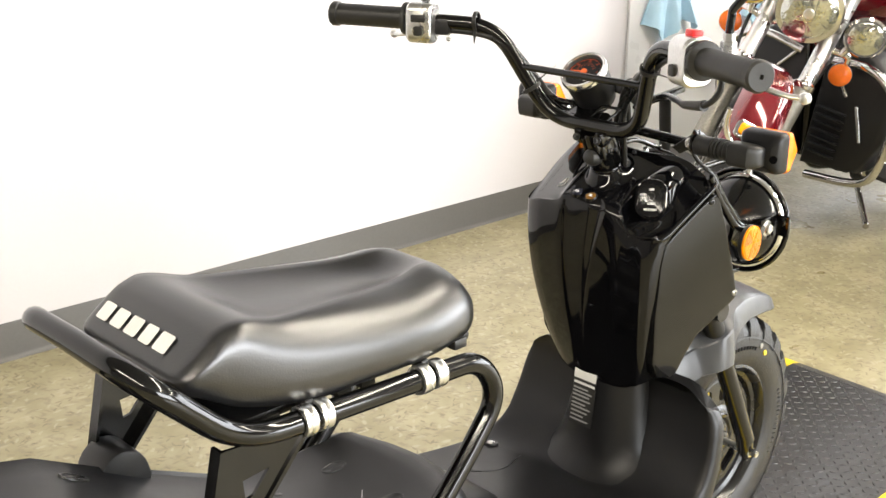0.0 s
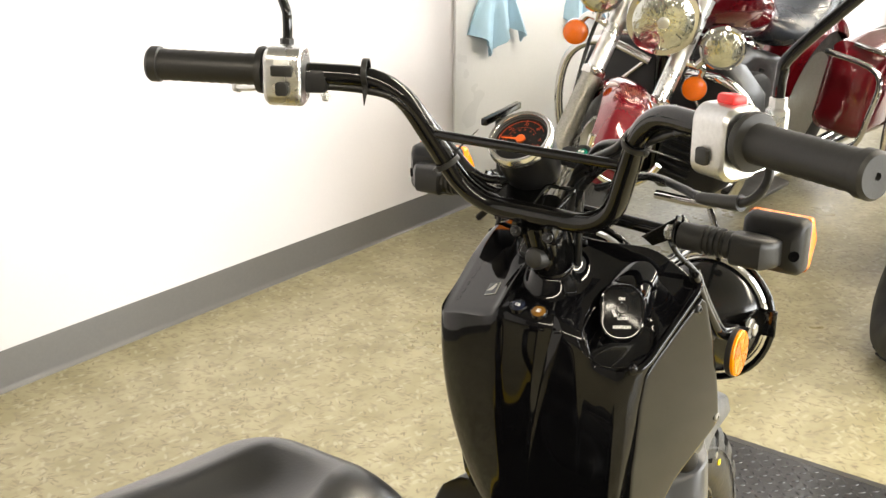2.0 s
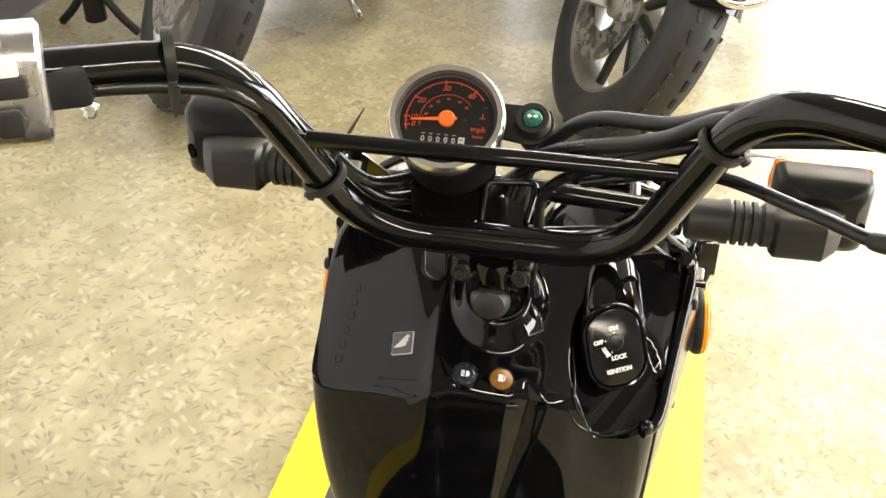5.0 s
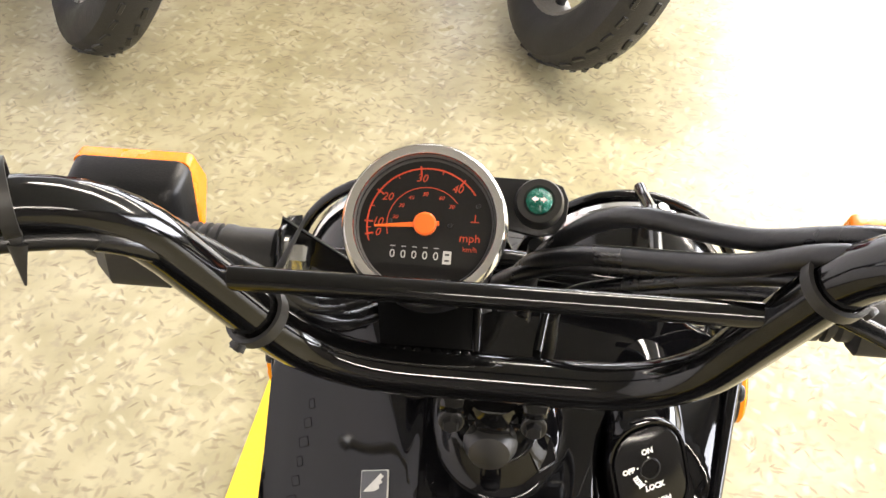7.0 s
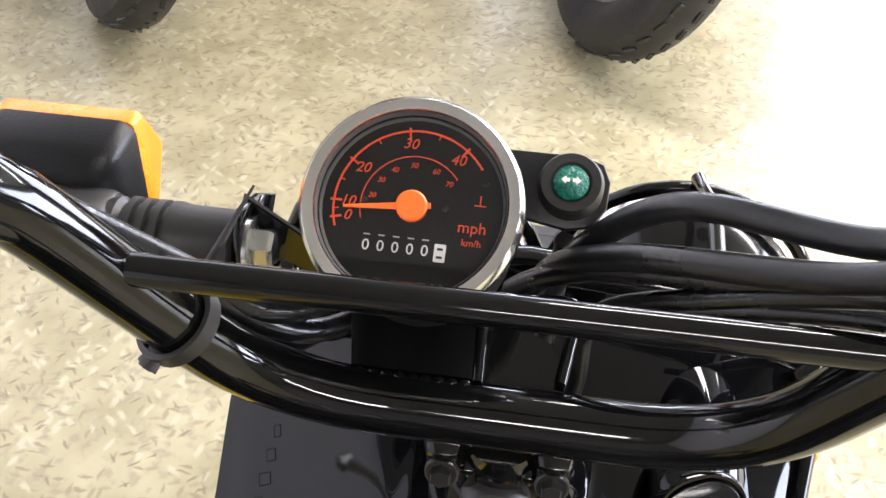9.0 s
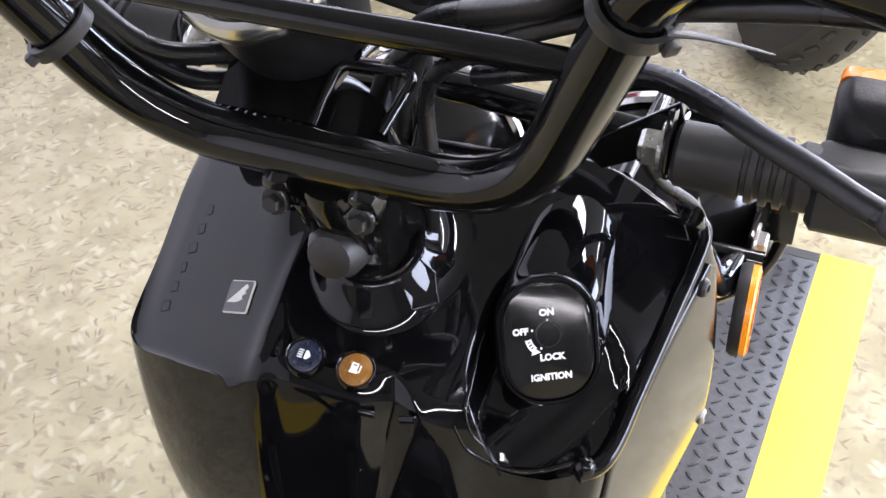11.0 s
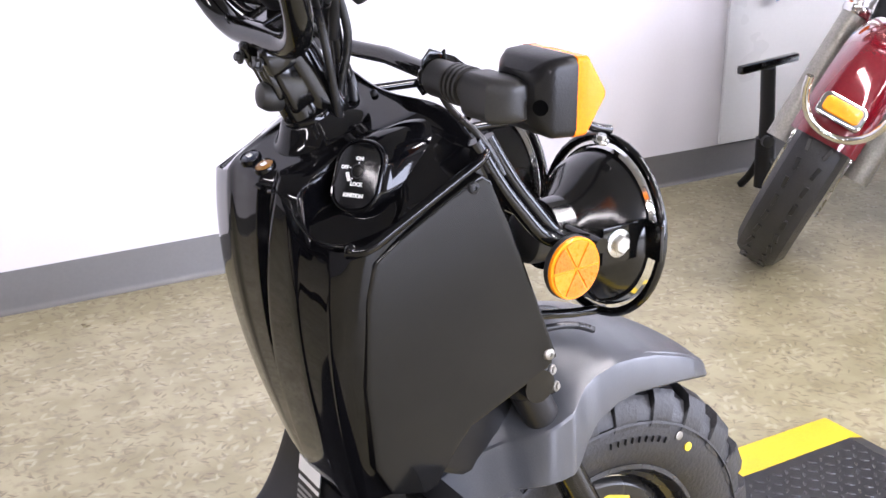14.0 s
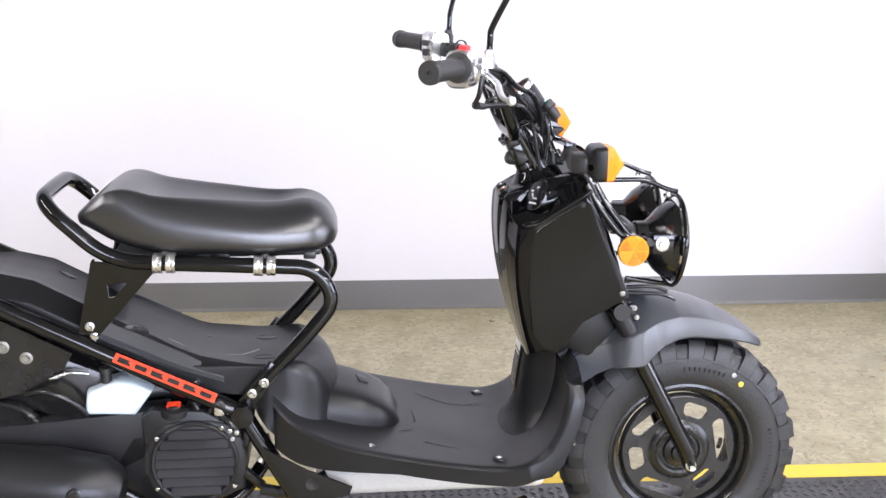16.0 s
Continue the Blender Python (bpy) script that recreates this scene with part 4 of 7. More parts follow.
    prism(bm, [(-1.40, -0.66), (-1.233, -0.575), (-1.118, -0.512), (-1.150, -0.452), (-1.40, -0.40)], 0.004, frame_m((0, -0.108, 0), (0, -1, 0), (1, 0, 0)) @ Matrix.Diagonal((1, -1, 1, 1)), 0.001, 1)
    plate = part("side_plate", bm, RIM, SC, "black perforated steel plate")
    bolt(plate, (-1.196, -0.113, 0.506), (0, -1, 0), 0.0075, 0.008, mat=DULL)
    bolt(plate, (-1.234, -0.113, 0.527), (0, -1, 0), 0.0075, 0.006, mat=DULL)
    for x, z, r in ((-1.161, 0.478, 0.007), (-1.178, 0.467, 0.005), (-1.196, 0.470, 0.005), (-1.215, 0.478, 0.0065), (-1.205, 0.452, 0.005), (-1.165, 0.497, 0.004), (-1.235, 0.495, 0.005), (-1.23, 0.462, 0.006)):
        bm = bmesh.new()
        lathe(bm, [(r * 1.25, -0.0005), (r * 1.2, 0.0012), (r, 0.0012), (r * 0.9, 0.0003), (0.0002, 0.0002)], frame_m((x, -0.1125, z), (0, -1, 0)), 18)
        part("plate_hole", bm, CAST, plate)
    bm = bmesh.new()
    lathe(bm, [(0.086, -0.012), (0.086, 0.004), (0.082, 0.008), (0.076, 0.006), (0.074, -0.004), (0.05, -0.006), (0.046, 0.002), (0.0005, 0.004)], frame_m((-1.255, -0.108, 0.338), (0, -1, 0)), 44)
    part("drive_drum", bm, RIM, SC, "dark round drive housing")
    bm = bmesh.new()
    sweep(bm, [(-1.155, -0.125, 0.470), (-1.12, -0.128, 0.482), (-1.09, -0.124, 0.478)], 0.003, 8, 5)
    part("clip_wire", bm, STEEL, SC)
    bm = bmesh.new()
    box(bm, (0.018, 0.010, 0.022), pose(-0.866, -0.14, 0.408), 0.003)
    part("wire_terminal", bm, STEEL, SC)
    for pts, r, mat in (([(-0.885, -0.135, 0.40), (-0.868, -0.142, 0.425), (-0.85, -0.14, 0.405)], 0.0045, CABLE), ([(-0.862, -0.14, 0.395), (-0.845, -0.146, 0.382), (-0.835, -0.14, 0.36), (-0.845, -0.13, 0.33)], 0.006, CABLE), ([(-0.905, -0.13, 0.405), (-0.915, -0.12, 0.435), (-0.90, -0.115, 0.455)], 0.0065, CABLE), ([(-0.80, -0.13, 0.30), (-0.785, -0.12, 0.325), (-0.79, -0.11, 0.345)], 0.007, DULL)):
        bm = bmesh.new()
        sweep(bm, pts, r, 10, 6)
        part("hose", bm, mat, SC)
    for x, z in ((-0.848, 0.372), (-0.836, 0.368), (-0.862, 0.378)):
        bolt(SC, (x, -0.152, z), (0, -1, 0), 0.0028, 0.005)
    # light underside plate below the deck
    bm = bmesh.new()
    box(bm, (0.43, 0.23, 0.056), Matrix.Translation((-0.485, 0, 0.243)), 0.018, 4)
    part("under_tray", bm, PALE, SC, "pale alloy tray below the footboard")
    # rear wheel
    rear = wheel("rear_wheel", Vector((-1.265, 0.0, 0.2545)), 0.241, 0.065)
    return rear


def wheel(name, c, R, hw):
    m = frame_m(c, (0, -1, 0), (1, 0, 0))
    w = new(name)
    w.parent = SC
    tagged(w, "small wheel with chunky block-tread tyre")
    bm = bmesh.new()
    prof = [(0.140, -hw * 0.80), (0.148, -hw * 0.92), (0.166, -hw * 1.0), (0.188, -hw * 1.02), (R * 0.89, -hw * 0.93), (R * 0.945, -hw * 0.75), (R * 0.962, -hw * 0.4), (R * 0.966, 0), (R * 0.962, hw * 0.4), (R * 0.945, hw * 0.75), (R * 0.89, hw * 0.93), (0.188, hw * 1.02), (0.166, hw * 1.0), (0.148, hw * 0.92), (0.140, hw * 0.80)]
    lathe(bm, prof, m, 72, False)
    part("tyre", bm, TYRE, w, "block-tread rubber tyre")
    # raised sidewall ring and lettering bars
    for s in (-1, 1):
        bm = bmesh.new()
        lathe(bm, [(0.196, s * hw * 1.005), (0.196, s * (hw * 1.02 + 0.0012)), (0.1985, s * (hw * 1.005 + 0.0012)), (0.1985, s * hw * 0.99)], m, 72, False)
        part("sidewall_ring", bm, TYRE, w)
    n = 24
    for k in range(n):
        a = 360 * k / n
        for s in (-1, 1):
            mm = m @ Euler((0, 0, radians(a + (7.5 if s > 0 else 0)))).to_matrix().to_4x4()
            # block wraps from the crown over the shoulder
            b2 = bmesh.new()
            half = radians(4.6)
            loops = []
            for u, dr in ((0.06, 0.0), (0.45, 0.001), (0.78, -0.004), (0.93, -0.015), (1.02, -0.034)):
                z = s * hw * u
                ro = R + dr
                ri = R * 0.95 + dr if u < 0.8 else ro - 0.009
                tw = radians(3.0) * u
                loops.append([Vector((r * math.cos(t + tw), r * math.sin(t + tw), z)) for r, t in ((ri, -half), (ro, -half * 0.88), (ro, half * 0.88), (ri, half))])
            rings(b2, loops)
            part("tread_block", _as(b2, mm), TYRE, w, "", 25)
    bm = bmesh.new()
    lathe(bm, [(0.140, -hw * 0.80), (0.144, -hw * 0.88), (0.139, -hw * 0.90), (0.133, -hw * 0.80), (0.131, -hw * 0.66), (0.124, -hw * 0.60), (0.121, -hw * 0.42), (0.113, -hw * 0.34), (0.111, 0.0), (0.116, hw * 0.34), (0.121, hw * 0.42), (0.124, hw * 0.60), (0.131, hw * 0.66), (0.133, hw * 0.80), (0.139, hw * 0.90), (0.144, hw * 0.88), (0.140, hw * 0.80)], m, 72, False)
    part("rim", bm, RIM, w, "black pressed steel rim with oval holes")
    # dished disc with three short and three long holes
    bm = bmesh.new()

    def ring_of(pts, z):
        vs = [bm.verts.new((x, y, z)) for x, y in pts]
        return vs, [bm.edges.new((vs[k], vs[(k + 1) % len(vs)])) for k in range(len(vs))]

    def circle(r):
        return [(r * math.cos(2 * math.pi * k / 96), r * math.sin(2 * math.pi * k / 96)) for k in range(96)]

    holes = []
    for k in range(6):
        mid, span, r0, r1 = (70 + 60 * k, 15.5, 0.0715, 0.1000) if k % 2 == 0 else (70 + 60 * k, 29.0, 0.0800, 0.1050)
        rm = (r0 + r1) / 2
        arc = radians(span) * 2 * rm
        holes.append([((rm + v) * math.cos(radians(mid) + u / rm), (rm + v) * math.sin(radians(mid) + u / rm)) for u, v in rounded(arc, r1 - r0, 0.0095, 6)])
    fields = []
    for z in (0.038, 0.033):
        loops = [ring_of(circle(0.062), z), ring_of(circle(0.111), z)] + [ring_of(h, z) for h in holes]
        bmesh.ops.triangle_fill(bm, edges=[e for vs, es in loops for e in es], use_beauty=True)
        fields.append(loops)
    for (va, _), (vb, _) in zip(fields[0][2:], fields[1][2:]):
        for k in range(len(va)):
            q = (k + 1) % len(va)
            bm.faces.new((va[k], va[q], vb[q], vb[k]))
    bmesh.ops.recalc_face_normals(bm, faces=bm.faces)
    bmesh.ops.transform(bm, matrix=m, verts=bm.verts)
    lathe(bm, [(0.046, 0.044), (0.054, 0.0435), (0.0575, 0.041), (0.062, 0.038)], m, 96, False)
    lathe(bm, [(0.111, 0.038), (0.114, 0.0365), (0.118, 0.030)], m, 96, False)
    part("wheel_disc", bm, RIM, w)
    bm = bmesh.new()
    lathe(bm, [(0.050, 0.0), (0.050, 0.044), (0.047, 0.047), (0.041, 0.046), (0.038, 0.042), (0.034, 0.042), (0.031, 0.047), (0.020, 0.050), (0.018, 0.058), (0.010, 0.060)], m, 48)
    part("hub", bm, RIM, w)
    return w, m


def _as(b2, mm):
    bmesh.ops.transform(b2, matrix=mm, verts=b2.verts)
    return b2


power_unit()


def front_end():
    w, m = wheel("front_wheel", Vector((0.008, 0.0, 0.2475)), 0.2345, 0.062)
    # paint dots and valve
    for r, a, col in ((0.179, 53, AMBER_LED), (0.186, 60, DULL)):
        p = m @ Vector((r * math.cos(radians(a)), r * math.sin(radians(a)), 0.0632))
        bm = bmesh.new()
        lathe(bm, [(0.0050, -0.001), (0.0050, 0.0012), (0.0035, 0.0016)], frame_m(p, (0, -1, 0.1)), 16)
        part("paint_dot", bm, MAT_YELLOW if col is AMBER_LED else DULL, w)
    for k in range(24):
        a = radians((66 + 3.2 * k) if k < 9 else (-2 + 3.0 * k - 52))
        p = m @ Vector((0.178 * math.cos(a), 0.178 * math.sin(a), 0.0628))
        bm = bmesh.new()
        box(bm, (0.0012, 0.007, 0.006), frame_m(p, (0, -1, 0), (-math.sin(a), 0, math.cos(a))), 0.0003, 1)
        part("sidewall_bar", bm, TYRE, w)
    bm = bmesh.new()
    sweep(bm, [(0.095, -0.03, 0.262), (0.088, -0.045, 0.26), (0.082, -0.055, 0.258)], 0.0045, 10)
    part("valve", bm, CAST, w)
    # fork legs
    for s in (-1, 1):
        bm = bmesh.new()
        sweep(bm, [(-0.1015, s * 0.103, 0.470), (-0.0905, s * 0.103, 0.4530), (0.0045, s * 0.103, 0.272)], 0.0165, 18)
        part("fork_tube", bm, TUBE, SC)
        bm = bmesh.new()
        m2 = frame_m((-0.1330, s * 0.099, 0.5430), (0.54, 0, -1))
        lathe(bm, [(0.0155, -0.024), (0.0172, -0.022), (0.0176, -0.017), (0.0176, -0.010), (0.0169, -0.0095), (0.0169, -0.0080), (0.0176, -0.0075), (0.0176, 0.024), (0.0170, 0.034)], m2, 28)
        part("fork_collar", bm, CAST, SC)
        bm = bmesh.new()
        box(bm, (0.012, 0.024, 0.034), pose(-0.1150, s * 0.096, 0.5545, 0, -15, 0), 0.003)
        part("clamp_lug", bm, TUBE, SC)
        for dx, dz in ((-0.002, 0.012), (0.003, -0.006)):
            bolt(SC, (-0.1110 + dx, s * 0.108, 0.5525 + dz), (0.4, s, 0.1), 0.0034, 0.003, mat=DULL)
        bm = bmesh.new()
        sweep(bm, [(0.000, s * 0.103, 0.279), (0.010, s * 0.102, 0.250), (0.016, s * 0.101, 0.236)], [0.0160, 0.0150, 0.0110], 16)
        part("fork_end", bm, TUBE, SC)
        bolt(SC, (0.009, s * 0.1135, 0.2485), (0, s, 0), 0.0072, 0.013)
    bm = bmesh.new()
    sweep(bm, [(-0.140, -0.125, 0.562), (-0.140, 0.125, 0.562)], 0.016, 14)
    part("fork_bridge", bm, TUBE, SC)
    bm = bmesh.new()
    sweep(bm, [(-0.13, 0, 0.55), (-0.32, 0, 0.88)], 0.02, 14)
    part("steering_stem", bm, TUBE, SC)
    bm = bmesh.new()
    sweep(bm, [(0.009, -0.113, 0.2485), (0.009, 0.113, 0.2485)], 0.007, 12)
    part("axle", bm, STEEL, SC)


front_end()


def front_fender():
    tab = [  # x, crown z, crest z, lower z, crest half width, lower half width, shoulder half width
        (-0.236, 0.462, 0.442, 0.407, 0.060, 0.076, 0.056),
        (-0.204, 0.500, 0.466, 0.411, 0.070, 0.084, 0.064),
        (-0.173, 0.530, 0.482, 0.436, 0.080, 0.094, 0.072),
        (-0.150, 0.548, 0.492, 0.450, 0.090, 0.106, 0.076),
        (-0.138, 0.554, 0.500, 0.454, 0.106, 0.119, 0.078),
        (-0.126, 0.558, 0.509, 0.456, 0.119, 0.1255, 0.079),
        (-0.112, 0.562, 0.5165, 0.457, 0.1225, 0.1275, 0.080),
        (-0.096, 0.565, 0.521, 0.458, 0.1205, 0.1265, 0.080),
        (-0.084, 0.566, 0.525, 0.463, 0.112, 0.120, 0.080),
        (-0.068, 0.566, 0.5295, 0.476, 0.101, 0.110, 0.079),
        (-0.050, 0.565, 0.534, 0.488, 0.094, 0.102, 0.078),
        (-0.0200, 0.560, 0.5385, 0.499, 0.090, 0.097, 0.077),
        (0.008, 0.554, 0.536, 0.501, 0.087, 0.093, 0.076),
        (0.0380, 0.545, 0.530, 0.497, 0.083, 0.089, 0.075),
        (0.075, 0.530, 0.517, 0.491, 0.077, 0.083, 0.070),
        (0.105, 0.514, 0.504, 0.484, 0.070, 0.076, 0.064),
        (0.133, 0.496, 0.488, 0.474, 0.058, 0.064, 0.052),
        (0.150, 0.482, 0.475, 0.465, 0.046, 0.051, 0.041),
        (0.161, 0.470, 0.466, 0.460, 0.030, 0.034, 0.026),
    ]
    loops = []
    rows = []
    for i in range(81):
        x = -0.236 + 0.397 * i / 80
        rows.append((x, *lerp_table(tab, x)))
    for x, zt, zc, zl, wc, wl2, wd in rows:
        zs = zt - (zt - zc) * 0.72
        half = [(0, zt), (wd * 0.35, zt - (zt - zs) * 0.15), (wd * 0.65, zt - (zt - zs) * 0.45), (wd * 0.85, zt - (zt - zs) * 0.75), (wd, zs)]
        half += [(wd + (wc - wd) * 0.5, zs + (zc + 0.002 - zs) * 0.58), (wc - 0.003, zc + 0.0015), (wc, zc), (wc + 0.0016, zc - 0.003), (wl2, zl + (zc - zl) * 0.06), (wl2, zl)]
        inner = [(y * 0.955, z - 0.004) for y, z in half]
        loop = [(x, y, z) for y, z in half[::-1]] + [(x, -y, z) for y, z in half[1:]]
        loop += [(x, -y, z) for y, z in inner[::-1]] + [(x, y, z) for y, z in inner[1:]]
        loops.append(loop)
    bm = bmesh.new()
    rings(bm, loops)
    part("front_fender", bm, FENDER, SC, "dark grey plastic front fender with flared sides", 24)


front_fender()


# ---- front body cover ----
def smooth(a, b, x):
    t = max(0.0, min(1.0, (x - a) / (b - a)))
    return t * t * (3 - 2 * t)


def soft_min(a, b, k):
    h = max(0.0, min(1.0, 0.5 + 0.5 * (b - a) / k))
    return b + (a - b) * h - k * h * (1 - h)


def deck_height(x, y):
    """Height of the moulded top: three planes, the stem's cone and the pocket below the lock."""
    z = 0.771 + 0.43 * (x + 0.346) + 0.12 * y
    z = soft_min(z, 0.738 + 0.687 * (x + 0.3304) - 0.51 * (y - 0.12), 0.006)
    z = soft_min(z, 0.729 + 0.64 * (x + 0.315) + 0.752 * (y + 0.117), 0.012)
    # soft ridge between the left panel and the lamps
    z += 0.0022 * math.exp(-((y - 0.0365) / 0.0045) ** 2) * smooth(-0.27, -0.31, x)
    # cone round the steering stem, leaning to the rear
    base = math.hypot((x + 0.285) / 0.042, (y + 0.002) / 0.0375)
    rim = math.hypot((x + 0.296) / 0.0225, y / 0.0225)
    if base < 1:
        f = 1.0 if rim <= 1 else (1 - base) / ((1 - base) + (rim - 1) * 0.62)
        z += 0.0175 * (f * f * (1.6 - 0.6 * f) if f < 1 else 1.0)
    # pocket below the lock, open to the rear
    rho = (abs((x + 0.303) / 0.037) ** 3 + abs((y + 0.0885) / 0.0345) ** 3) ** (1 / 3)
    if rho < 1.05 and x < -0.266:
        q = ((x + 0.318) * 0.52 + (y + 0.111) * 0.854) / 0.0237
        low = 0.7215 + 0.42 * (x + 0.324) + 0.04 * (y + 0.093) + 0.016 * smooth(0.45, 1.35, q)
        z = low + (z - low) * smooth(0.86, 1.03, rho)
    return z


def front_cover():
    # columns round the body: top, middle and bottom point of each
    L = [
        ((-0.3535, 0.000, 0.7600), (-0.3466, 0.004, 0.620), (-0.3019, 0.0190, 0.455)),
        ((-0.3545, 0.024, 0.7600), (-0.3478, 0.024, 0.620), (-0.3016, 0.0235, 0.455)),
        ((-0.3562, 0.034, 0.7600), (-0.3492, 0.032, 0.620), (-0.3014, 0.029, 0.456)),
        ((-0.3556, 0.044, 0.7575), (-0.3490, 0.043, 0.620), (-0.3010, 0.037, 0.457)),
        ((-0.3480, 0.085, 0.7500), (-0.3435, 0.079, 0.615), (-0.2995, 0.058, 0.462)),
        ((-0.3370, 0.115, 0.7405), (-0.3330, 0.105, 0.612), (-0.296, 0.077, 0.470)),
        ((-0.3230, 0.1265, 0.7425), (-0.3180, 0.115, 0.612), (-0.285, 0.086, 0.476)),
        ((-0.290, 0.1285, 0.7600), (-0.280, 0.114, 0.620), (-0.252, 0.098, 0.480)),
        ((-0.255, 0.130, 0.7830), (-0.232, 0.124, 0.650), (-0.214, 0.110, 0.540)),
        ((-0.226, 0.129, 0.7985), (-0.178, 0.136, 0.690), (-0.140, 0.136, 0.592)),
        ((-0.216, 0.118, 0.8050), (-0.168, 0.128, 0.695), (-0.130, 0.128, 0.592)),
        ((-0.219, 0.064, 0.8170), (-0.158, 0.070, 0.700), (-0.122, 0.070, 0.592)),
        ((-0.224, 0.000, 0.8200), (-0.155, 0.000, 0.700), (-0.120, 0.000, 0.592)),
    ]
    R = [
        ((-0.209, -0.068, 0.8045), (-0.158, -0.070, 0.700), (-0.122, -0.070, 0.592)),
        ((-0.205, -0.120, 0.7940), (-0.168, -0.128, 0.695), (-0.130, -0.128, 0.592)),
        ((-0.212, -0.1335, 0.7865), (-0.178, -0.137, 0.690), (-0.140, -0.137, 0.592)),
        ((-0.248, -0.1285, 0.7630), (-0.232, -0.124, 0.650), (-0.214, -0.110, 0.540)),
        ((-0.282, -0.1225, 0.7410), (-0.276, -0.115, 0.620), (-0.248, -0.098, 0.480)),
        ((-0.300, -0.1195, 0.7290), (-0.300, -0.112, 0.612), (-0.275, -0.092, 0.482)),
        ((-0.3120, -0.1155, 0.7240), (-0.312, -0.1105, 0.610), (-0.287, -0.0885, 0.478)),
        ((-0.3215, -0.1070, 0.7215), (-0.3225, -0.1075, 0.610), (-0.295, -0.0840, 0.475)),
        ((-0.3275, -0.0985, 0.7210), (-0.3305, -0.0995, 0.608), (-0.2995, -0.0780, 0.471)),
        ((-0.3295, -0.0950, 0.7215), (-0.3317, -0.0945, 0.608), (-0.3005, -0.0730, 0.470)),
        ((-0.3345, -0.0800, 0.7250), (-0.3352, -0.080, 0.610), (-0.3012, -0.062, 0.464)),
        ((-0.3395, -0.0670, 0.7335), (-0.3385, -0.066, 0.613), (-0.3016, -0.050, 0.461)),
        ((-0.3440, -0.0565, 0.7455), (-0.3412, -0.055, 0.615), (-0.3018, -0.038, 0.459)),
        ((-0.3475, -0.0425, 0.7575), (-0.3455, -0.0125, 0.618), (-0.3020, 0.0110, 0.456)),
        ((-0.3500, -0.0290, 0.7590), (-0.3459, -0.0075, 0.620), (-0.3020, 0.0140, 0.455)),
        ((-0.3520, -0.0160, 0.7598), (-0.3462, -0.0030, 0.620), (-0.3020, 0.0165, 0.455)),
    ]
    cols = L + R
    n = len(cols)
    sub = 10

    def around(level):
        """The ring at a level from 0 (bottom) to 1 (top), with rounded flow between the columns."""
        ring = []
        for a, b, c in cols:
            a, b, c = Vector(a), Vector(b), Vector(c)
            s = 1 - level
            ring.append(a * (1 - s) * (1 - 2 * s) + b * 4 * s * (1 - s) + c * s * (2 * s - 1))
        out = []
        for i in range(n):
            p0, p1, p2, p3 = ring[i - 1], ring[i], ring[(i + 1) % n], ring[(i + 2) % n]
            for k in range(sub):
                t = k / sub
                q = 0.5 * (2 * p1 + (p2 - p0) * t + (2 * p0 - 5 * p1 + 4 * p2 - p3) * t * t + (3 * p1 - p0 - 3 * p2 + p3) * t ** 3)
                out.append(p1.lerp(p2, t).lerp(q, 0.8))
        return out

    # skirt, with a tapering groove down the rear face
    bm = bmesh.new()
    loops = [around(k / 30) for k in range(31)]
    notch = (n - 2) * sub
    for li, loop in enumerate(loops):
        deep = 0.006 * max(0.0, (li / 30 - 0.40) / 0.60) ** 0.7
        for k in range(-sub, sub + 1):
            loop[(notch + k) % len(loop)].x += deep * (1 - abs(k) / sub)
    top = loops[-1]
    mid = Vector((-0.276, 0.002, 0.0))
    steps = [0.0, 0.012, 0.03, 0.05, 0.075] + [0.075 + 0.905 * (k / 120) for k in range(1, 121)]
    for s in steps[1:]:
        ring = []
        for ip, p in enumerate(top):
            x, y = p.x + (mid.x - p.x) * s, p.y + (mid.y - p.y) * s
            d = s * math.hypot(mid.x - p.x, mid.y - p.y)
            k = min(1.0, d / (0.0085 + 0.0075 * smooth(0.03, 0.09, p.y)))
            w = math.sqrt(max(0.0, 1 - (1 - k) ** 2))
            groove = 0.005 * max(0.0, 1 - abs(ip - notch) / (0.8 * sub)) * max(0.0, 1 - s / 0.09)
            ring.append(Vector((x, y, p.z + (deck_height(x, y) - groove - p.z) * w)))
        loops.append(ring)
    rings(bm, loops, True, True, True)
    cov = part("front_cover", bm, GLOSS, SC, "glossy black plastic front body cover", 50)
    # separate side panels with a visible joint
    for s in (-1, 1):
        yy = -1 if s < 0 else 1
        bm = bmesh.new()
        src = [(-0.303, 0.112, 0.712), (-0.282, 0.119, 0.730), (-0.248, 0.129, 0.755), (-0.216, 0.137, 0.776), (-0.208, 0.138, 0.770), (-0.178, 0.140, 0.695), (-0.143, 0.140, 0.606), (-0.142, 0.139, 0.594), (-0.150, 0.137, 0.586), (-0.214, 0.119, 0.544), (-0.228, 0.114, 0.520), (-0.242, 0.107, 0.487), (-0.252, 0.102, 0.482), (-0.283, 0.093, 0.490), (-0.300, 0.101, 0.520), (-0.310, 0.115, 0.600), (-0.309, 0.117, 0.680)]
        outline = []
        for a, b in zip(src, src[1:] + src[:1]):
            outline += [(a[0] + (b[0] - a[0]) * k / 6, a[2] + (b[2] - a[2]) * k / 6) for k in range(6)]

        def skin(x, z, lift):
            u, v = x + 0.235, z - 0.63
            return Vector((x, yy * (0.1310 + lift + 0.1927 * u + 0.0816 * v + 0.383 * u * v - 0.30 * v * v), z))

        rows = [[skin(x, z, -0.012) for x, z in outline], [skin(x, z, -0.0010) for x, z in outline]]
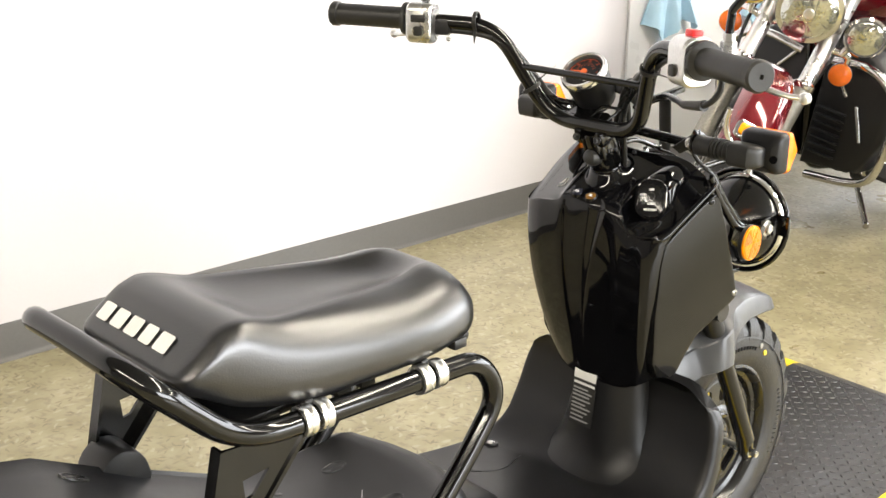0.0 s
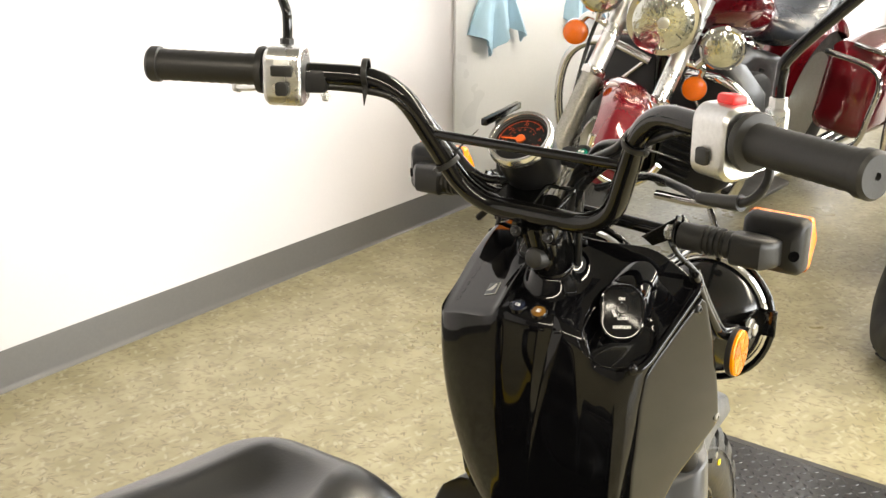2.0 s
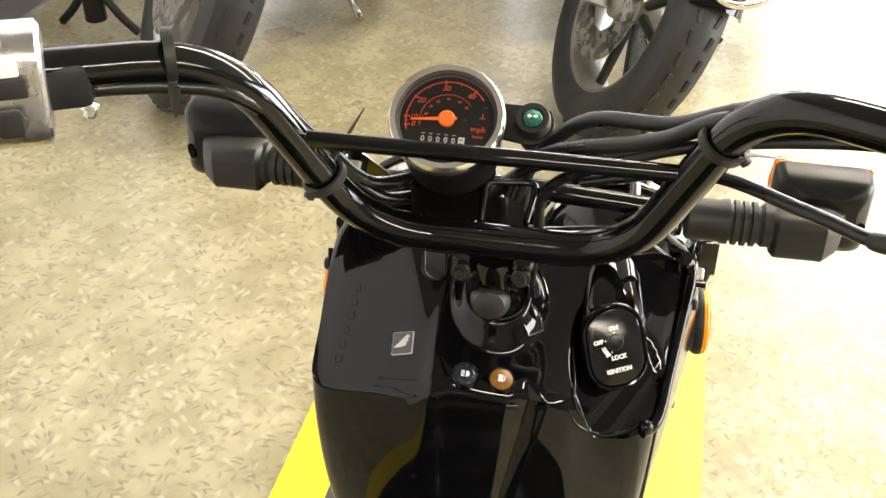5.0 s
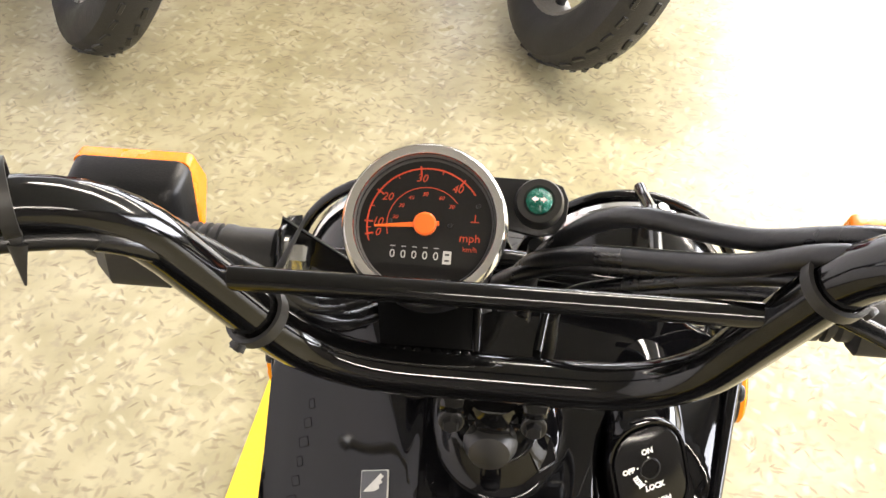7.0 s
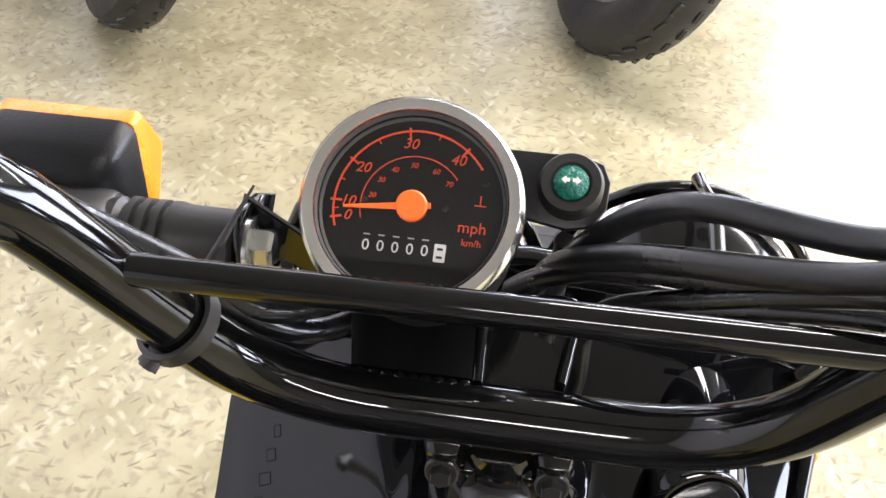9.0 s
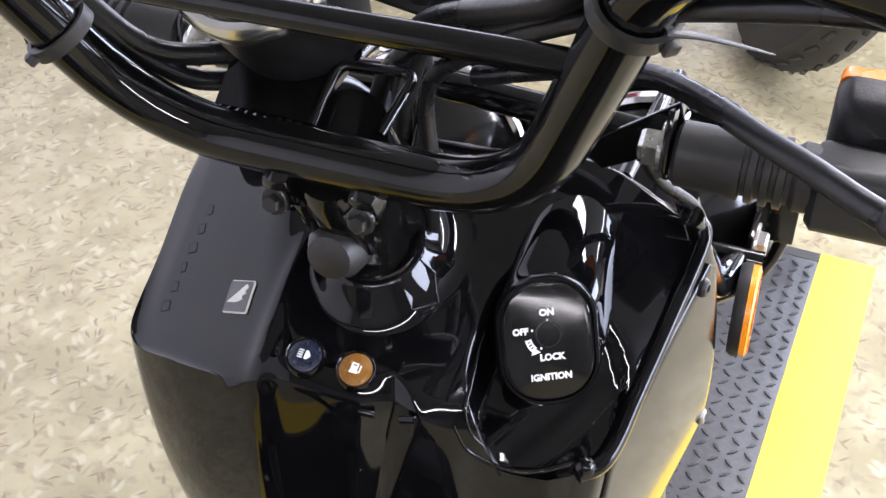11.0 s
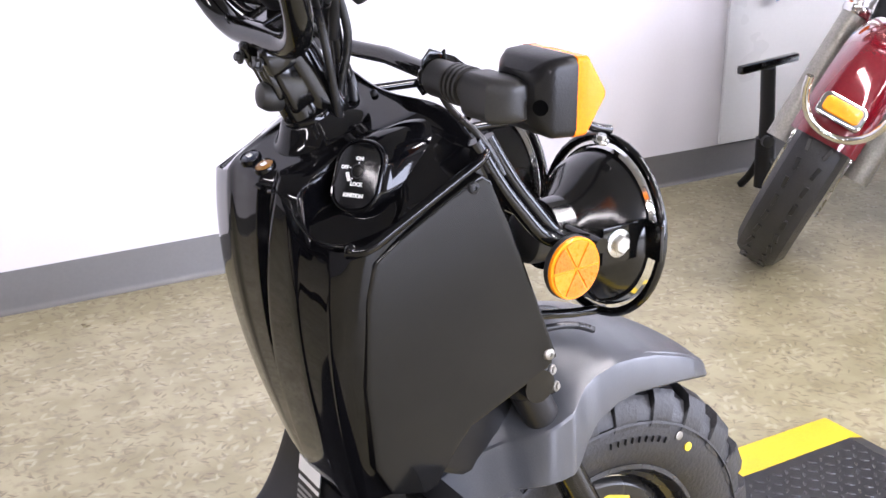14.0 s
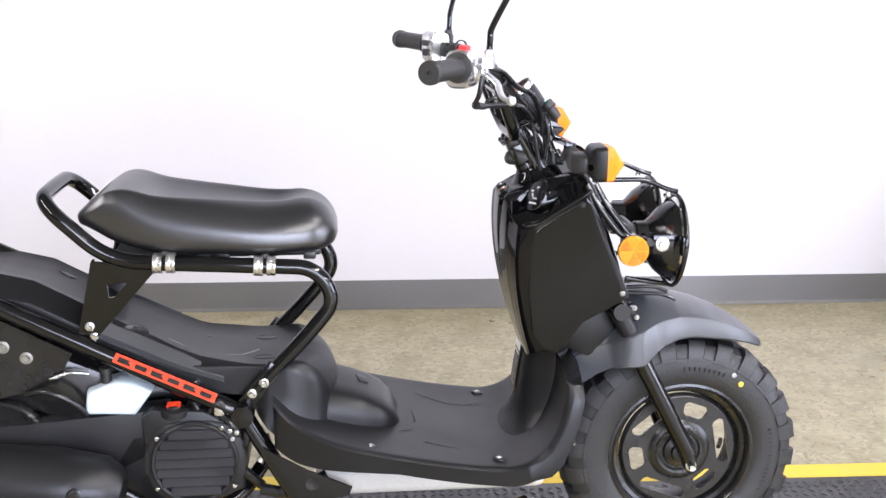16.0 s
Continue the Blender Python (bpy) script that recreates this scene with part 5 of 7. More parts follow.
        for f in (0.006, 0.015, 0.06, 0.14, 0.24, 0.36, 0.48, 0.60, 0.72, 0.84, 0.94):
            rows.append([skin(x + (-0.235 - x) * f, z + (0.63 - z) * f, 0.0 if f > 0.01 else -0.0003) for x, z in outline])
        rings(bm, rows, True, False, True)
        part("side_panel", bm, PANEL, SC, "smooth black side panel fixed by two screws", 30)
        screw(SC, (-0.2225, yy * 0.1400, 0.766), (-0.15, yy, 0.1), 0.005, CAST)
        screw(SC, (-0.1465, yy * 0.1445, 0.604), (-0.1, yy, 0.1), 0.0055, DULL)
    # raised bead round the pocket and along the joint above the right panel
    bm = bmesh.new()
    sweep(bm, [(-0.3010, -0.0552, 0.7735), (-0.3114, -0.0560, 0.7715), (-0.3270, -0.0585, 0.7660), (-0.3350, -0.0592, 0.7610), (-0.3378, -0.0608, 0.7550), (-0.3387, -0.0640, 0.7480), (-0.3373, -0.0690, 0.7415)], [0.0012, 0.0014, 0.0014, 0.0014, 0.0013, 0.0010, 0.0005], 10, 6)
    part("pocket_crease", bm, GLOSS, SC)
    bm = bmesh.new()
    sweep(bm, [(-0.3418, -0.0562, 0.7542), (-0.3420, -0.0612, 0.7432), (-0.3402, -0.0655, 0.7374), (-0.3377, -0.0720, 0.7319), (-0.3348, -0.0793, 0.7278), (-0.3315, -0.0860, 0.7256), (-0.3258, -0.0945, 0.7242), (-0.3205, -0.1010, 0.7242), (-0.3160, -0.1068, 0.7245)], [0.0006, 0.0014, 0.0016, 0.0016, 0.0016, 0.0016, 0.0016, 0.0016, 0.0016], 10, 6)
    part("pocket_bead", bm, GLOSS, SC)
    bm = bmesh.new()
    sweep(bm, [(-0.3200, -0.1080, 0.7215), (-0.3120, -0.1165, 0.7235), (-0.300, -0.1205, 0.7290), (-0.282, -0.1235, 0.7405), (-0.248, -0.1295, 0.7625), (-0.2120, -0.1350, 0.7860), (-0.2050, -0.1290, 0.7925)], [0.0050, 0.0042], 12, 5)
    part("cover_lip", bm, GLOSS, SC)
    for x, y, z in ((-0.3180, -0.1110, 0.7250),):
        bm = bmesh.new()
        lathe(bm, [(0.0050, -0.004), (0.0048, 0.002), (0.0030, 0.0042), (0.0004, 0.0050)], frame_m((x, y, z), (-0.6, -0.4, 0.7)), 16)
        part("lip_button", bm, GLOSS, SC)
    # seam and small screw at the front of the deck
    bm = bmesh.new()
    sweep(bm, [(-0.2260, 0.0, 0.8212), (-0.2150, -0.040, 0.8150), (-0.2095, -0.068, 0.8062), (-0.2060, -0.100, 0.7995)], 0.0008, 6, 4, 0.5)
    part("deck_seam", bm, INK_AND_SHADE, cov)
    screw(cov, (-0.236, -0.006, 0.8195), (-0.4, 0, 0.9), 0.0032, CAST)
    # bright chamfers either side of the notch
    for pts in ([(-0.3530, -0.0155, 0.7590), (-0.3512, -0.0225, 0.7572)], [(-0.3502, -0.0345, 0.7578), (-0.3500, -0.0415, 0.7600)]):
        bm = bmesh.new()
        sweep(bm, pts, 0.0018, 10, 4)
        part("notch_chamfer", bm, GLOSS, cov)
    # dark inner block under the cover
    bm = bmesh.new()
    box(bm, (0.12, 0.16, 0.10), pose(-0.20, 0, 0.52, 0, 25, 0), 0.01)
    part("inner_shroud", bm, MATTE, SC)
    # collar round the steering stem
    m = frame_m((-0.296, 0.0, 0.8095), (-0.42, 0, 1))
    bm = bmesh.new()
    lathe(bm, [(0.0225, -0.008), (0.0228, 0.000), (0.0220, 0.0018), (0.0205, 0.0018), (0.0195, -0.001), (0.0190, -0.008)], m, 48)
    part("stem_collar", bm, GLOSS, cov)
    # flat facet with a raised border moulded into the cone
    quad = []
    for x, y in ((-0.3090, -0.0165), (-0.2985, -0.0205), (-0.2960, -0.0290), (-0.3030, -0.0335), (-0.3120, -0.0245)):
        quad.append(Vector((x, y, deck_height(x, y) + 0.0012)))
    bm = bmesh.new()
    rings(bm, [[p + Vector((0.003, 0.002, -0.006)) for p in quad], quad])
    facet = part("collar_facet", bm, GLOSS, cov, "", 20)
    bm = bmesh.new()
    sweep(bm, quad, 0.0007, 8, 1, 1.0, True)
    part("facet_border", bm, GLOSS, facet)
    # oval cable slot beside the stem, its inner shade painted as a black face
    pts = []
    for x, y in rounded(0.034, 0.017, 0.0082, 6):
        px, py = -0.266 + x * 0.94, 0.0480 + y + x * 0.15
        pts.append(Vector((px, py, deck_height(px, py) + 0.0006)))
    bm = bmesh.new()
    rings(bm, [[p - Vector((0, 0, 0.004)) for p in pts], [p + Vector((0, 0, 0.0004)) for p in pts]])
    slot = part("cable_slot", bm, INK_AND_SHADE, cov, "oval cable slot with its shade painted black")
    bm = bmesh.new()
    sweep(bm, pts, 0.0016, 8, 1, 1.0, True)
    part("slot_rim", bm, GLOSS, slot)
    # moulded panel of raised marks by the edge
    for k in range(6):
        x, y = -0.318 + 0.0085 * k, 0.1075 - 0.0010 * k
        bm = bmesh.new()
        box(bm, (0.0055, 0.0060 - 0.0012 * (k % 3), 0.0004), frame_m((x, y, deck_height(x, y)), (-0.687, 0.51, 1)), 0.0003, 1)
        part("raised_mark", bm, GLOSS, cov)
    # maker's badge as a plain square and vent marks on the cover
    bm = bmesh.new()
    nrm = Vector((-0.687, 0.51, 1))
    mb = frame_m(Vector((-0.3206, 0.0605, deck_height(-0.3206, 0.0605))), nrm, (0.08, -1, 0))
    prism(bm, rounded(0.0165, 0.0165, 0.001, 2), 0.0012, mb, 0.0003, 1)
    badge = part("badge", bm, SILVER_INK, cov, "small square grey badge with a plain wedge shape")
    bm = bmesh.new()
    prism(bm, rounded(0.0153, 0.0153, 0.0008, 2), 0.0004, mb @ Matrix.Translation((0, 0, 0.0011)))
    part("badge_face", bm, FENDER, badge)
    bm = bmesh.new()
    prism(bm, [(-0.0062, -0.0030), (0.0040, 0.0062), (0.0058, 0.0046), (0.0040, 0.0030), (0.0052, 0.0016), (0.0030, 0.0004), (0.0034, -0.0016), (0.0, -0.0030)], 0.0005, mb @ Matrix.Translation((0, 0, 0.0014)))
    part("badge_wedge", bm, SILVER_INK, badge)
    # indicator lamps
    for (x, y, z), col, glyph in (((-0.3445, 0.0135, 0.7730), BLUE_LED, "D"), ((-0.3425, -0.0104, 0.7712), AMBER_LED, "F")):
        nrm = Vector((-0.43, -0.12, 1))
        m = frame_m(Vector((x, y, deck_height(x, y) + 0.0008)), nrm, (0, -1, 0))
        bm = bmesh.new()
        lathe(bm, [(0.0094, -0.006), (0.0094, 0.001), (0.0086, 0.0022), (0.0078, 0.0012)], m, 28)
        part("lamp_bezel", bm, GLOSS, cov)
        bm = bmesh.new()
        lathe(bm, [(0.0077, 0.0), (0.0077, 0.0014), (0.006, 0.0021), (0.001, 0.0024)], m, 24)
        part("indicator_lens", bm, col, cov)
        bm = bmesh.new()
        up = m @ Matrix.Translation((0, 0, 0.0024))
        if glyph == "D":
            prism(bm, [(0.0002, -0.0021), (0.0016, -0.0019), (0.0029, 0.0), (0.0016, 0.0019), (0.0002, 0.0021)], 0.0003, up)
            for v in (-0.0017, -0.0006, 0.0006, 0.0017):
                box(bm, (0.0024, 0.0006, 0.0003), up @ Matrix.Translation((-0.0019, v, 0.0001)))
        else:
            for x, y, w, h in ((-0.0018, 0.0003, 0.0007, 0.0040), (0.0006, 0.0003, 0.0007, 0.0040), (-0.0006, 0.0022, 0.0030, 0.0007), (-0.0006, 0.0008, 0.0024, 0.0006), (-0.0006, -0.0006, 0.0024, 0.0018), (-0.0006, -0.0020, 0.0038, 0.0006), (0.0021, 0.0002, 0.0006, 0.0034), (0.0015, -0.0014, 0.0012, 0.0005)):
                box(bm, (w, h, 0.0003), up @ Matrix.Translation((x, y, 0.0001)))
        part("lamp_symbol", bm, WHITE_INK, cov)
    # ignition pod
    n = Vector((-0.79, -0.40, 0.46)).normalized()
    c = Vector((-0.2945, -0.0835, 0.7735))
    m = frame_m(c, n, Vector((0.44, -0.89, 0.06))) @ Matrix.Scale(0.915, 4)
    bm = bmesh.new()
    loops = []
    # the shell runs on forward as a rounded hump that sinks into the deck
    ahead = Vector((0.97, 0.08, 0.20))
    for d, k in ((0.094, 0.30), (0.090, 0.52), (0.083, 0.72), (0.072, 0.86), (0.056, 0.95), (0.040, 0.99), (0.024, 1.0), (0.010, 1.0)):
        loops.append([m @ Vector((x * k, y * k, 0)) + ahead * d for x, y in rounded(0.0516, 0.0662, 0.0235, 10)])
    for w, h, r, z, dy in ((0.0522, 0.0670, 0.0235, -0.003, 0), (0.0516, 0.0664, 0.0230, 0.0, 0), (0.0492, 0.0640, 0.0218, 0.0018, 0), (0.0464, 0.0612, 0.0204, 0.0016, 0), (0.0452, 0.0600, 0.0198, 0.0, 0)):
        loops.append([m @ Vector((x, y + dy, z)) for x, y in rounded(w, h, r, 10)])
    rings(bm, loops)
    pod = part("ignition_pod", bm, GLOSS, SC, "glossy black ignition switch housing", 40)
    bm = bmesh.new()
    prism(bm, rounded(0.0436, 0.0584, 0.0190, 8), 0.0024, m, 0.0009, 2)
    part("ignition_plate", bm, PLATE, pod)
    mk = m @ Matrix.Translation((0.0, 0.0040, 0))
    bm = bmesh.new()
    lathe(bm, [(0.0066, 0.0022), (0.0066, 0.0031), (0.0060, 0.0033), (0.0057, 0.0024), (0.0056, -0.0035)], mk, 28)
    part("key_barrel", bm, CAST, pod)
    bm = bmesh.new()
    lathe(bm, [(0.0056, -0.0020), (0.0054, 0.0004), (0.0045, 0.0010), (0.0004, 0.0004)], mk, 24)
    part("key_shutter", bm, PALE, pod, "dull silver key shutter")
    # black bar painted in for the shade of the key slot
    bm = bmesh.new()
    box(bm, (0.0050, 0.0022, 0.0010), mk @ pose(-0.0004, 0.0014, 0.0006, 0, 0, -12), 0.0006)
    part("key_slot", bm, INK_AND_SHADE, pod)
    for text, x, y, size in (("ON", 0.0, 0.0150, 0.0046), ("OFF", -0.0136, 0.0064, 0.0044), ("LOCK", 0.0012, -0.0078, 0.0046), ("IGNITION", 0.0, -0.0178, 0.0046)):
        bm = bmesh.new()
        letters(bm, text, size, m @ Matrix.Translation((x, y, 0.0026)), 0.0002, bold=0.00022)
        part("lettering", bm, WHITE_INK, pod, "white lettering " + text)
    for x, y in ((0.0, 0.0112), (-0.0078, 0.0066), (-0.0040, -0.0028)):
        bm = bmesh.new()
        lathe(bm, [(0.0006, 0.0024), (0.0006, 0.0028), (0.0001, 0.0029)], m @ Matrix.Translation((x, y, 0)), 10)
        part("index_dot", bm, WHITE_INK, pod)
    for r in (0.0092, 0.0116):
        bm = bmesh.new()
        pts = [m @ Vector((r * math.cos(radians(a)), 0.0040 + r * math.sin(radians(a)), 0.0026)) for a in range(190, 232, 6)]
        sweep(bm, pts, 0.00045, 6, 1, 0.4)
        part("arrow_arc", bm, WHITE_INK, pod)
    for k in range(4):
        a = 194 + 9 * k
        bm = bmesh.new()
        box(bm, (0.0014, 0.0010, 0.0003), m @ Matrix.Translation((0.0104 * math.cos(radians(a)), 0.0040 + 0.0104 * math.sin(radians(a)), 0.0027)) @ Euler((0, 0, radians(a))).to_matrix().to_4x4())
        part("print_bar", bm, WHITE_INK, pod)
    bm = bmesh.new()
    prism(bm, [(-0.0026, -0.0012), (0.0022, 0.0), (-0.0010, 0.0026)], 0.0003, m @ Matrix.Translation((-0.0066, -0.0048, 0.0025)))
    part("arrow_head", bm, WHITE_INK, pod)


front_cover()


# ---- handlebar and controls ----
def handlebar():
    left = [(-0.507, 0.364, 1.019), (-0.386, 0.1455, 1.010), (-0.333, 0.0815, 0.8755)]
    right = [(-0.333, -0.0815, 0.8755), (-0.385, -0.1375, 1.0135), (-0.507, -0.364, 1.019)]
    pts = fillet(left + right, 0.045, 8)
    bm = bmesh.new()
    sweep(bm, pts, 0.0112, 16)
    bar = part("handlebar", bm, TUBE, SC, "gloss black bent tube handlebar with crossbar")
    bm = bmesh.new()
    sweep(bm, [(-0.3630, 0.114, 0.9515), (-0.3622, 0.0, 0.9515), (-0.3614, -0.109, 0.9515)], 0.0052, 14)
    part("crossbar", bm, TUBE, bar)
    # clamp over the stem
    bm = bmesh.new()
    m = frame_m((-0.326, 0, 0.862), STEER, (1, 0, 0))
    lathe(bm, [(0.0175, -0.060), (0.0175, 0.0), (0.015, 0.006)], m, 24)
    part("stem_clamp", bm, TUBE, bar)
    bm = bmesh.new()
    box(bm, (0.028, 0.036, 0.044), frame_m((-0.3120, 0, 0.8370), STEER, (1, 0, 0)), 0.005, 3)
    part("clamp_block", bm, TUBE, bar)
    for s in (-1, 1):
        bm = bmesh.new()
        box(bm, (0.012, 0.007, 0.034), frame_m((-0.3285, s * 0.011, 0.8420), STEER, (1, 0, 0)), 0.0025, 2)
        part("clamp_ear", bm, TUBE, bar)
    for s in (-1, 1):
        bm = bmesh.new()
        box(bm, (0.026, 0.014, 0.026), pose(-0.330, s * 0.019, 0.862, 0, -26, 0), 0.005)
        part("bar_clamp", bm, TUBE, bar)
        bolt(bar, (-0.345, s * 0.019, 0.858), (-0.9, 0, 0.2), 0.004, 0.005, mat=RIM)
    # rubber capped stem bolt that faces the rider
    bm = bmesh.new()
    m = frame_m((-0.318, 0.001, 0.826), (-1, 0, 0.12), (0, 1, 0))
    lathe(bm, [(0.012, -0.01), (0.0132, 0.006), (0.0132, 0.013), (0.0100, 0.020), (0.0035, 0.0225)], m, 24)
    part("bolt_cap", bm, RUBBER, bar, "rounded black rubber bolt cap")
    for s in (-1, 1):
        out = Vector((-0.107, s * 0.212, 0.004)).normalized()
        back = out.cross(Vector((0, 0, 1))).normalized()
        g0 = Vector((-0.4555, s * 0.258, 1.0165))
        g1 = Vector((-0.5095, s * 0.366, 1.0192))
        bm = bmesh.new()
        m = frame_m(g0, (g1 - g0), (0, 0, 1))
        Ln = (g1 - g0).length
        prof = [(0.0135, 0.0), (0.0235, 0.0), (0.0245, 0.003), (0.0235, 0.007), (0.0165, 0.009)]
        prof += [(0.0160 + 0.0006 * (k % 2), 0.012 + (Ln - 0.02) * k / 20) for k in range(21)]
        prof += [(0.0185, Ln - 0.007), (0.0185, Ln + 0.002), (0.016, Ln + 0.005), (0.003, Ln + 0.005), (0.003, Ln + 0.001)]
        lathe(bm, prof, m, 28)
        part("grip", bm, RUBBER, bar, "black ribbed rubber grip")
        # switch housing
        hc = Vector((-0.4475, s * 0.236, 1.0165))
        bm = bmesh.new()
        mh = frame_m(hc, out, (0, 0, 1))
        loops = []
        for z, k in ((-0.019, 0.90), (-0.017, 1.0), (0.016, 1.0), (0.020, 0.90)):
            outline = rounded(0.060 * k, 0.043 * k, 0.014 * k, 5, 0.0)
            loops.append([mh @ Vector((x - 0.004, y, z)) for x, y in outline])
        rings(bm, loops)
        part("switch_housing", bm, ALU, bar, "silver cast switch housing", 30)
        rear = -back if (-back).x < 0 else back
        if rear.x > 0:
            rear = -rear
        mk = frame_m(hc + rear * 0.0215 + Vector((0, 0, -0.014)), rear, (0, 0, 1))
        bm = bmesh.new()
        prism(bm, rounded(0.014, 0.013, 0.003, 3), 0.005, mk, 0.001)
        part("switch_button", bm, RUBBER, bar, "small black push button")
        if s > 0:
            bm = bmesh.new()
            box(bm, (0.011, 0.022, 0.006), frame_m(hc + rear * 0.022 + Vector((0, 0, 0.004)), rear, (0, 0, 1)), 0.0015)
            part("switch_slider", bm, RUBBER, bar)
            bm = bmesh.new()
            box(bm, (0.007, 0.016, 0.003), frame_m(hc + rear * 0.022 + Vector((0, 0, 0.013)), rear, (0, 0, 1)), 0.001)
            part("switch_slider", bm, WHITE_INK, bar)
        else:
            bm = bmesh.new()
            box(bm, (0.020, 0.016, 0.009), frame_m(hc + Vector((0.004, 0.0, 0.029)), (0.1, 0, 1), out), 0.003)
            part("stop_switch", bm, RED_KEY, bar, "red engine stop switch")
        # lever bracket, lever and its cable boot
        br = hc + Vector((0.026, -s * 0.016, -0.010))
        bm = bmesh.new()
        box(bm, (0.030, 0.034, 0.026), frame_m(br, (0, 0, 1), out), 0.006)
        part("lever_bracket", bm, CAST if s > 0 else ALU, bar)
        pts = [br + Vector((0.018, s * 0.0, -0.006)), br + Vector((0.018, s * 0.04, -0.014)), br + Vector((0.006, s * 0.08, -0.022)), br + Vector((-0.006, s * 0.115, -0.029)), br + Vector((-0.010, s * 0.137, -0.031))]
        pts = [p + Vector((0.045 * (k / 4) ** 1.2, 0.012 * (k / 4) if s > 0 else 0, 0)) for k, p in enumerate(pts)]
        bm = bmesh.new()
        sweep(bm, pts, [0.0062, 0.0050], 12, 5, 0.65)
        part("brake_lever", bm, ALU, bar, "silver brake lever")
        bm = bmesh.new()
        lathe(bm, [(0.002, -0.007), (0.0062, -0.005), (0.0078, 0), (0.0062, 0.005), (0.002, 0.007)], frame_m(pts[-1], (0, 0, 1)), 16)
        part("lever_ball", bm, ALU, bar)
        for dz in (-0.012, -0.004):
            bolt(bar, br + Vector((0.0, -s * 0.012, dz - 0.004)), (-0.2, 0, -1), 0.0035, 0.006)
        # mirror stem
        base = Vector((-0.418 if s > 0 else -0.408, s * 0.262, 1.030))
        bm = bmesh.new()
        lathe(bm, [(0.010, -0.014), (0.010, 0.004), (0.0075, 0.006), (0.0075, 0.014)], frame_m(base, (0.02, 0, 1)), 6)
        part("mirror_nut", bm, ALU if s < 0 else RUBBER, bar)
        bm = bmesh.new()
        sweep(bm, [base, base + Vector((0.002, 0, 0.032)), base + Vector((0.005, s * 0.008, 0.052)), base + Vector((0.030, s * 0.070, 0.120)), base + Vector((0.055, s * 0.130, 0.19))], 0.0052, 12, 6)
        part("mirror_stem", bm, TUBE, bar, "thin black mirror stem")
    # cable ties round the bar
    for at, d in (((-0.4035, 0.168, 1.0162), (0.45, -0.9, 0)), ((-0.3508, 0.1024, 0.920), (0.37, -0.45, -0.95)), ((-0.3715, -0.1235, 0.9780), (0.37, 0.40, -0.98))):
        bm = bmesh.new()
        m = frame_m(at, d, (0, 0, 1))
        lathe(bm, [(0.0122, -0.0028), (0.0142, -0.0028), (0.0142, 0.0028), (0.0122, 0.0028)], m, 24, False)
        box(bm, (0.004, 0.005, 0.0045), m @ Matrix.Translation((-0.0145, 0.004, 0)), 0.0008)
        tail = m @ Vector((-0.016, 0.006, 0))
        if at[1] > 0:
            sweep(bm, [tail, tail + (Vector((-0.002, 0.0, -0.017)) if at[1] > 0.12 else Vector((-0.3173, 0.0848, 0.9514)) - tail)], [0.0040, 0.0005], 12, 4, 0.35)
        part("cable_tie", bm, RUBBER, bar, "black cable tie")
    bm = bmesh.new()
    sweep(bm, [(-0.3755, -0.1330, 0.9745), (-0.3690, -0.1440, 0.9715), (-0.3573, -0.1620, 0.9639)], [0.0028, 0.0004], 12, 4, 0.5)
    part("tie_tail", bm, RUBBER, bar, "pointed end of a cable tie")


handlebar()


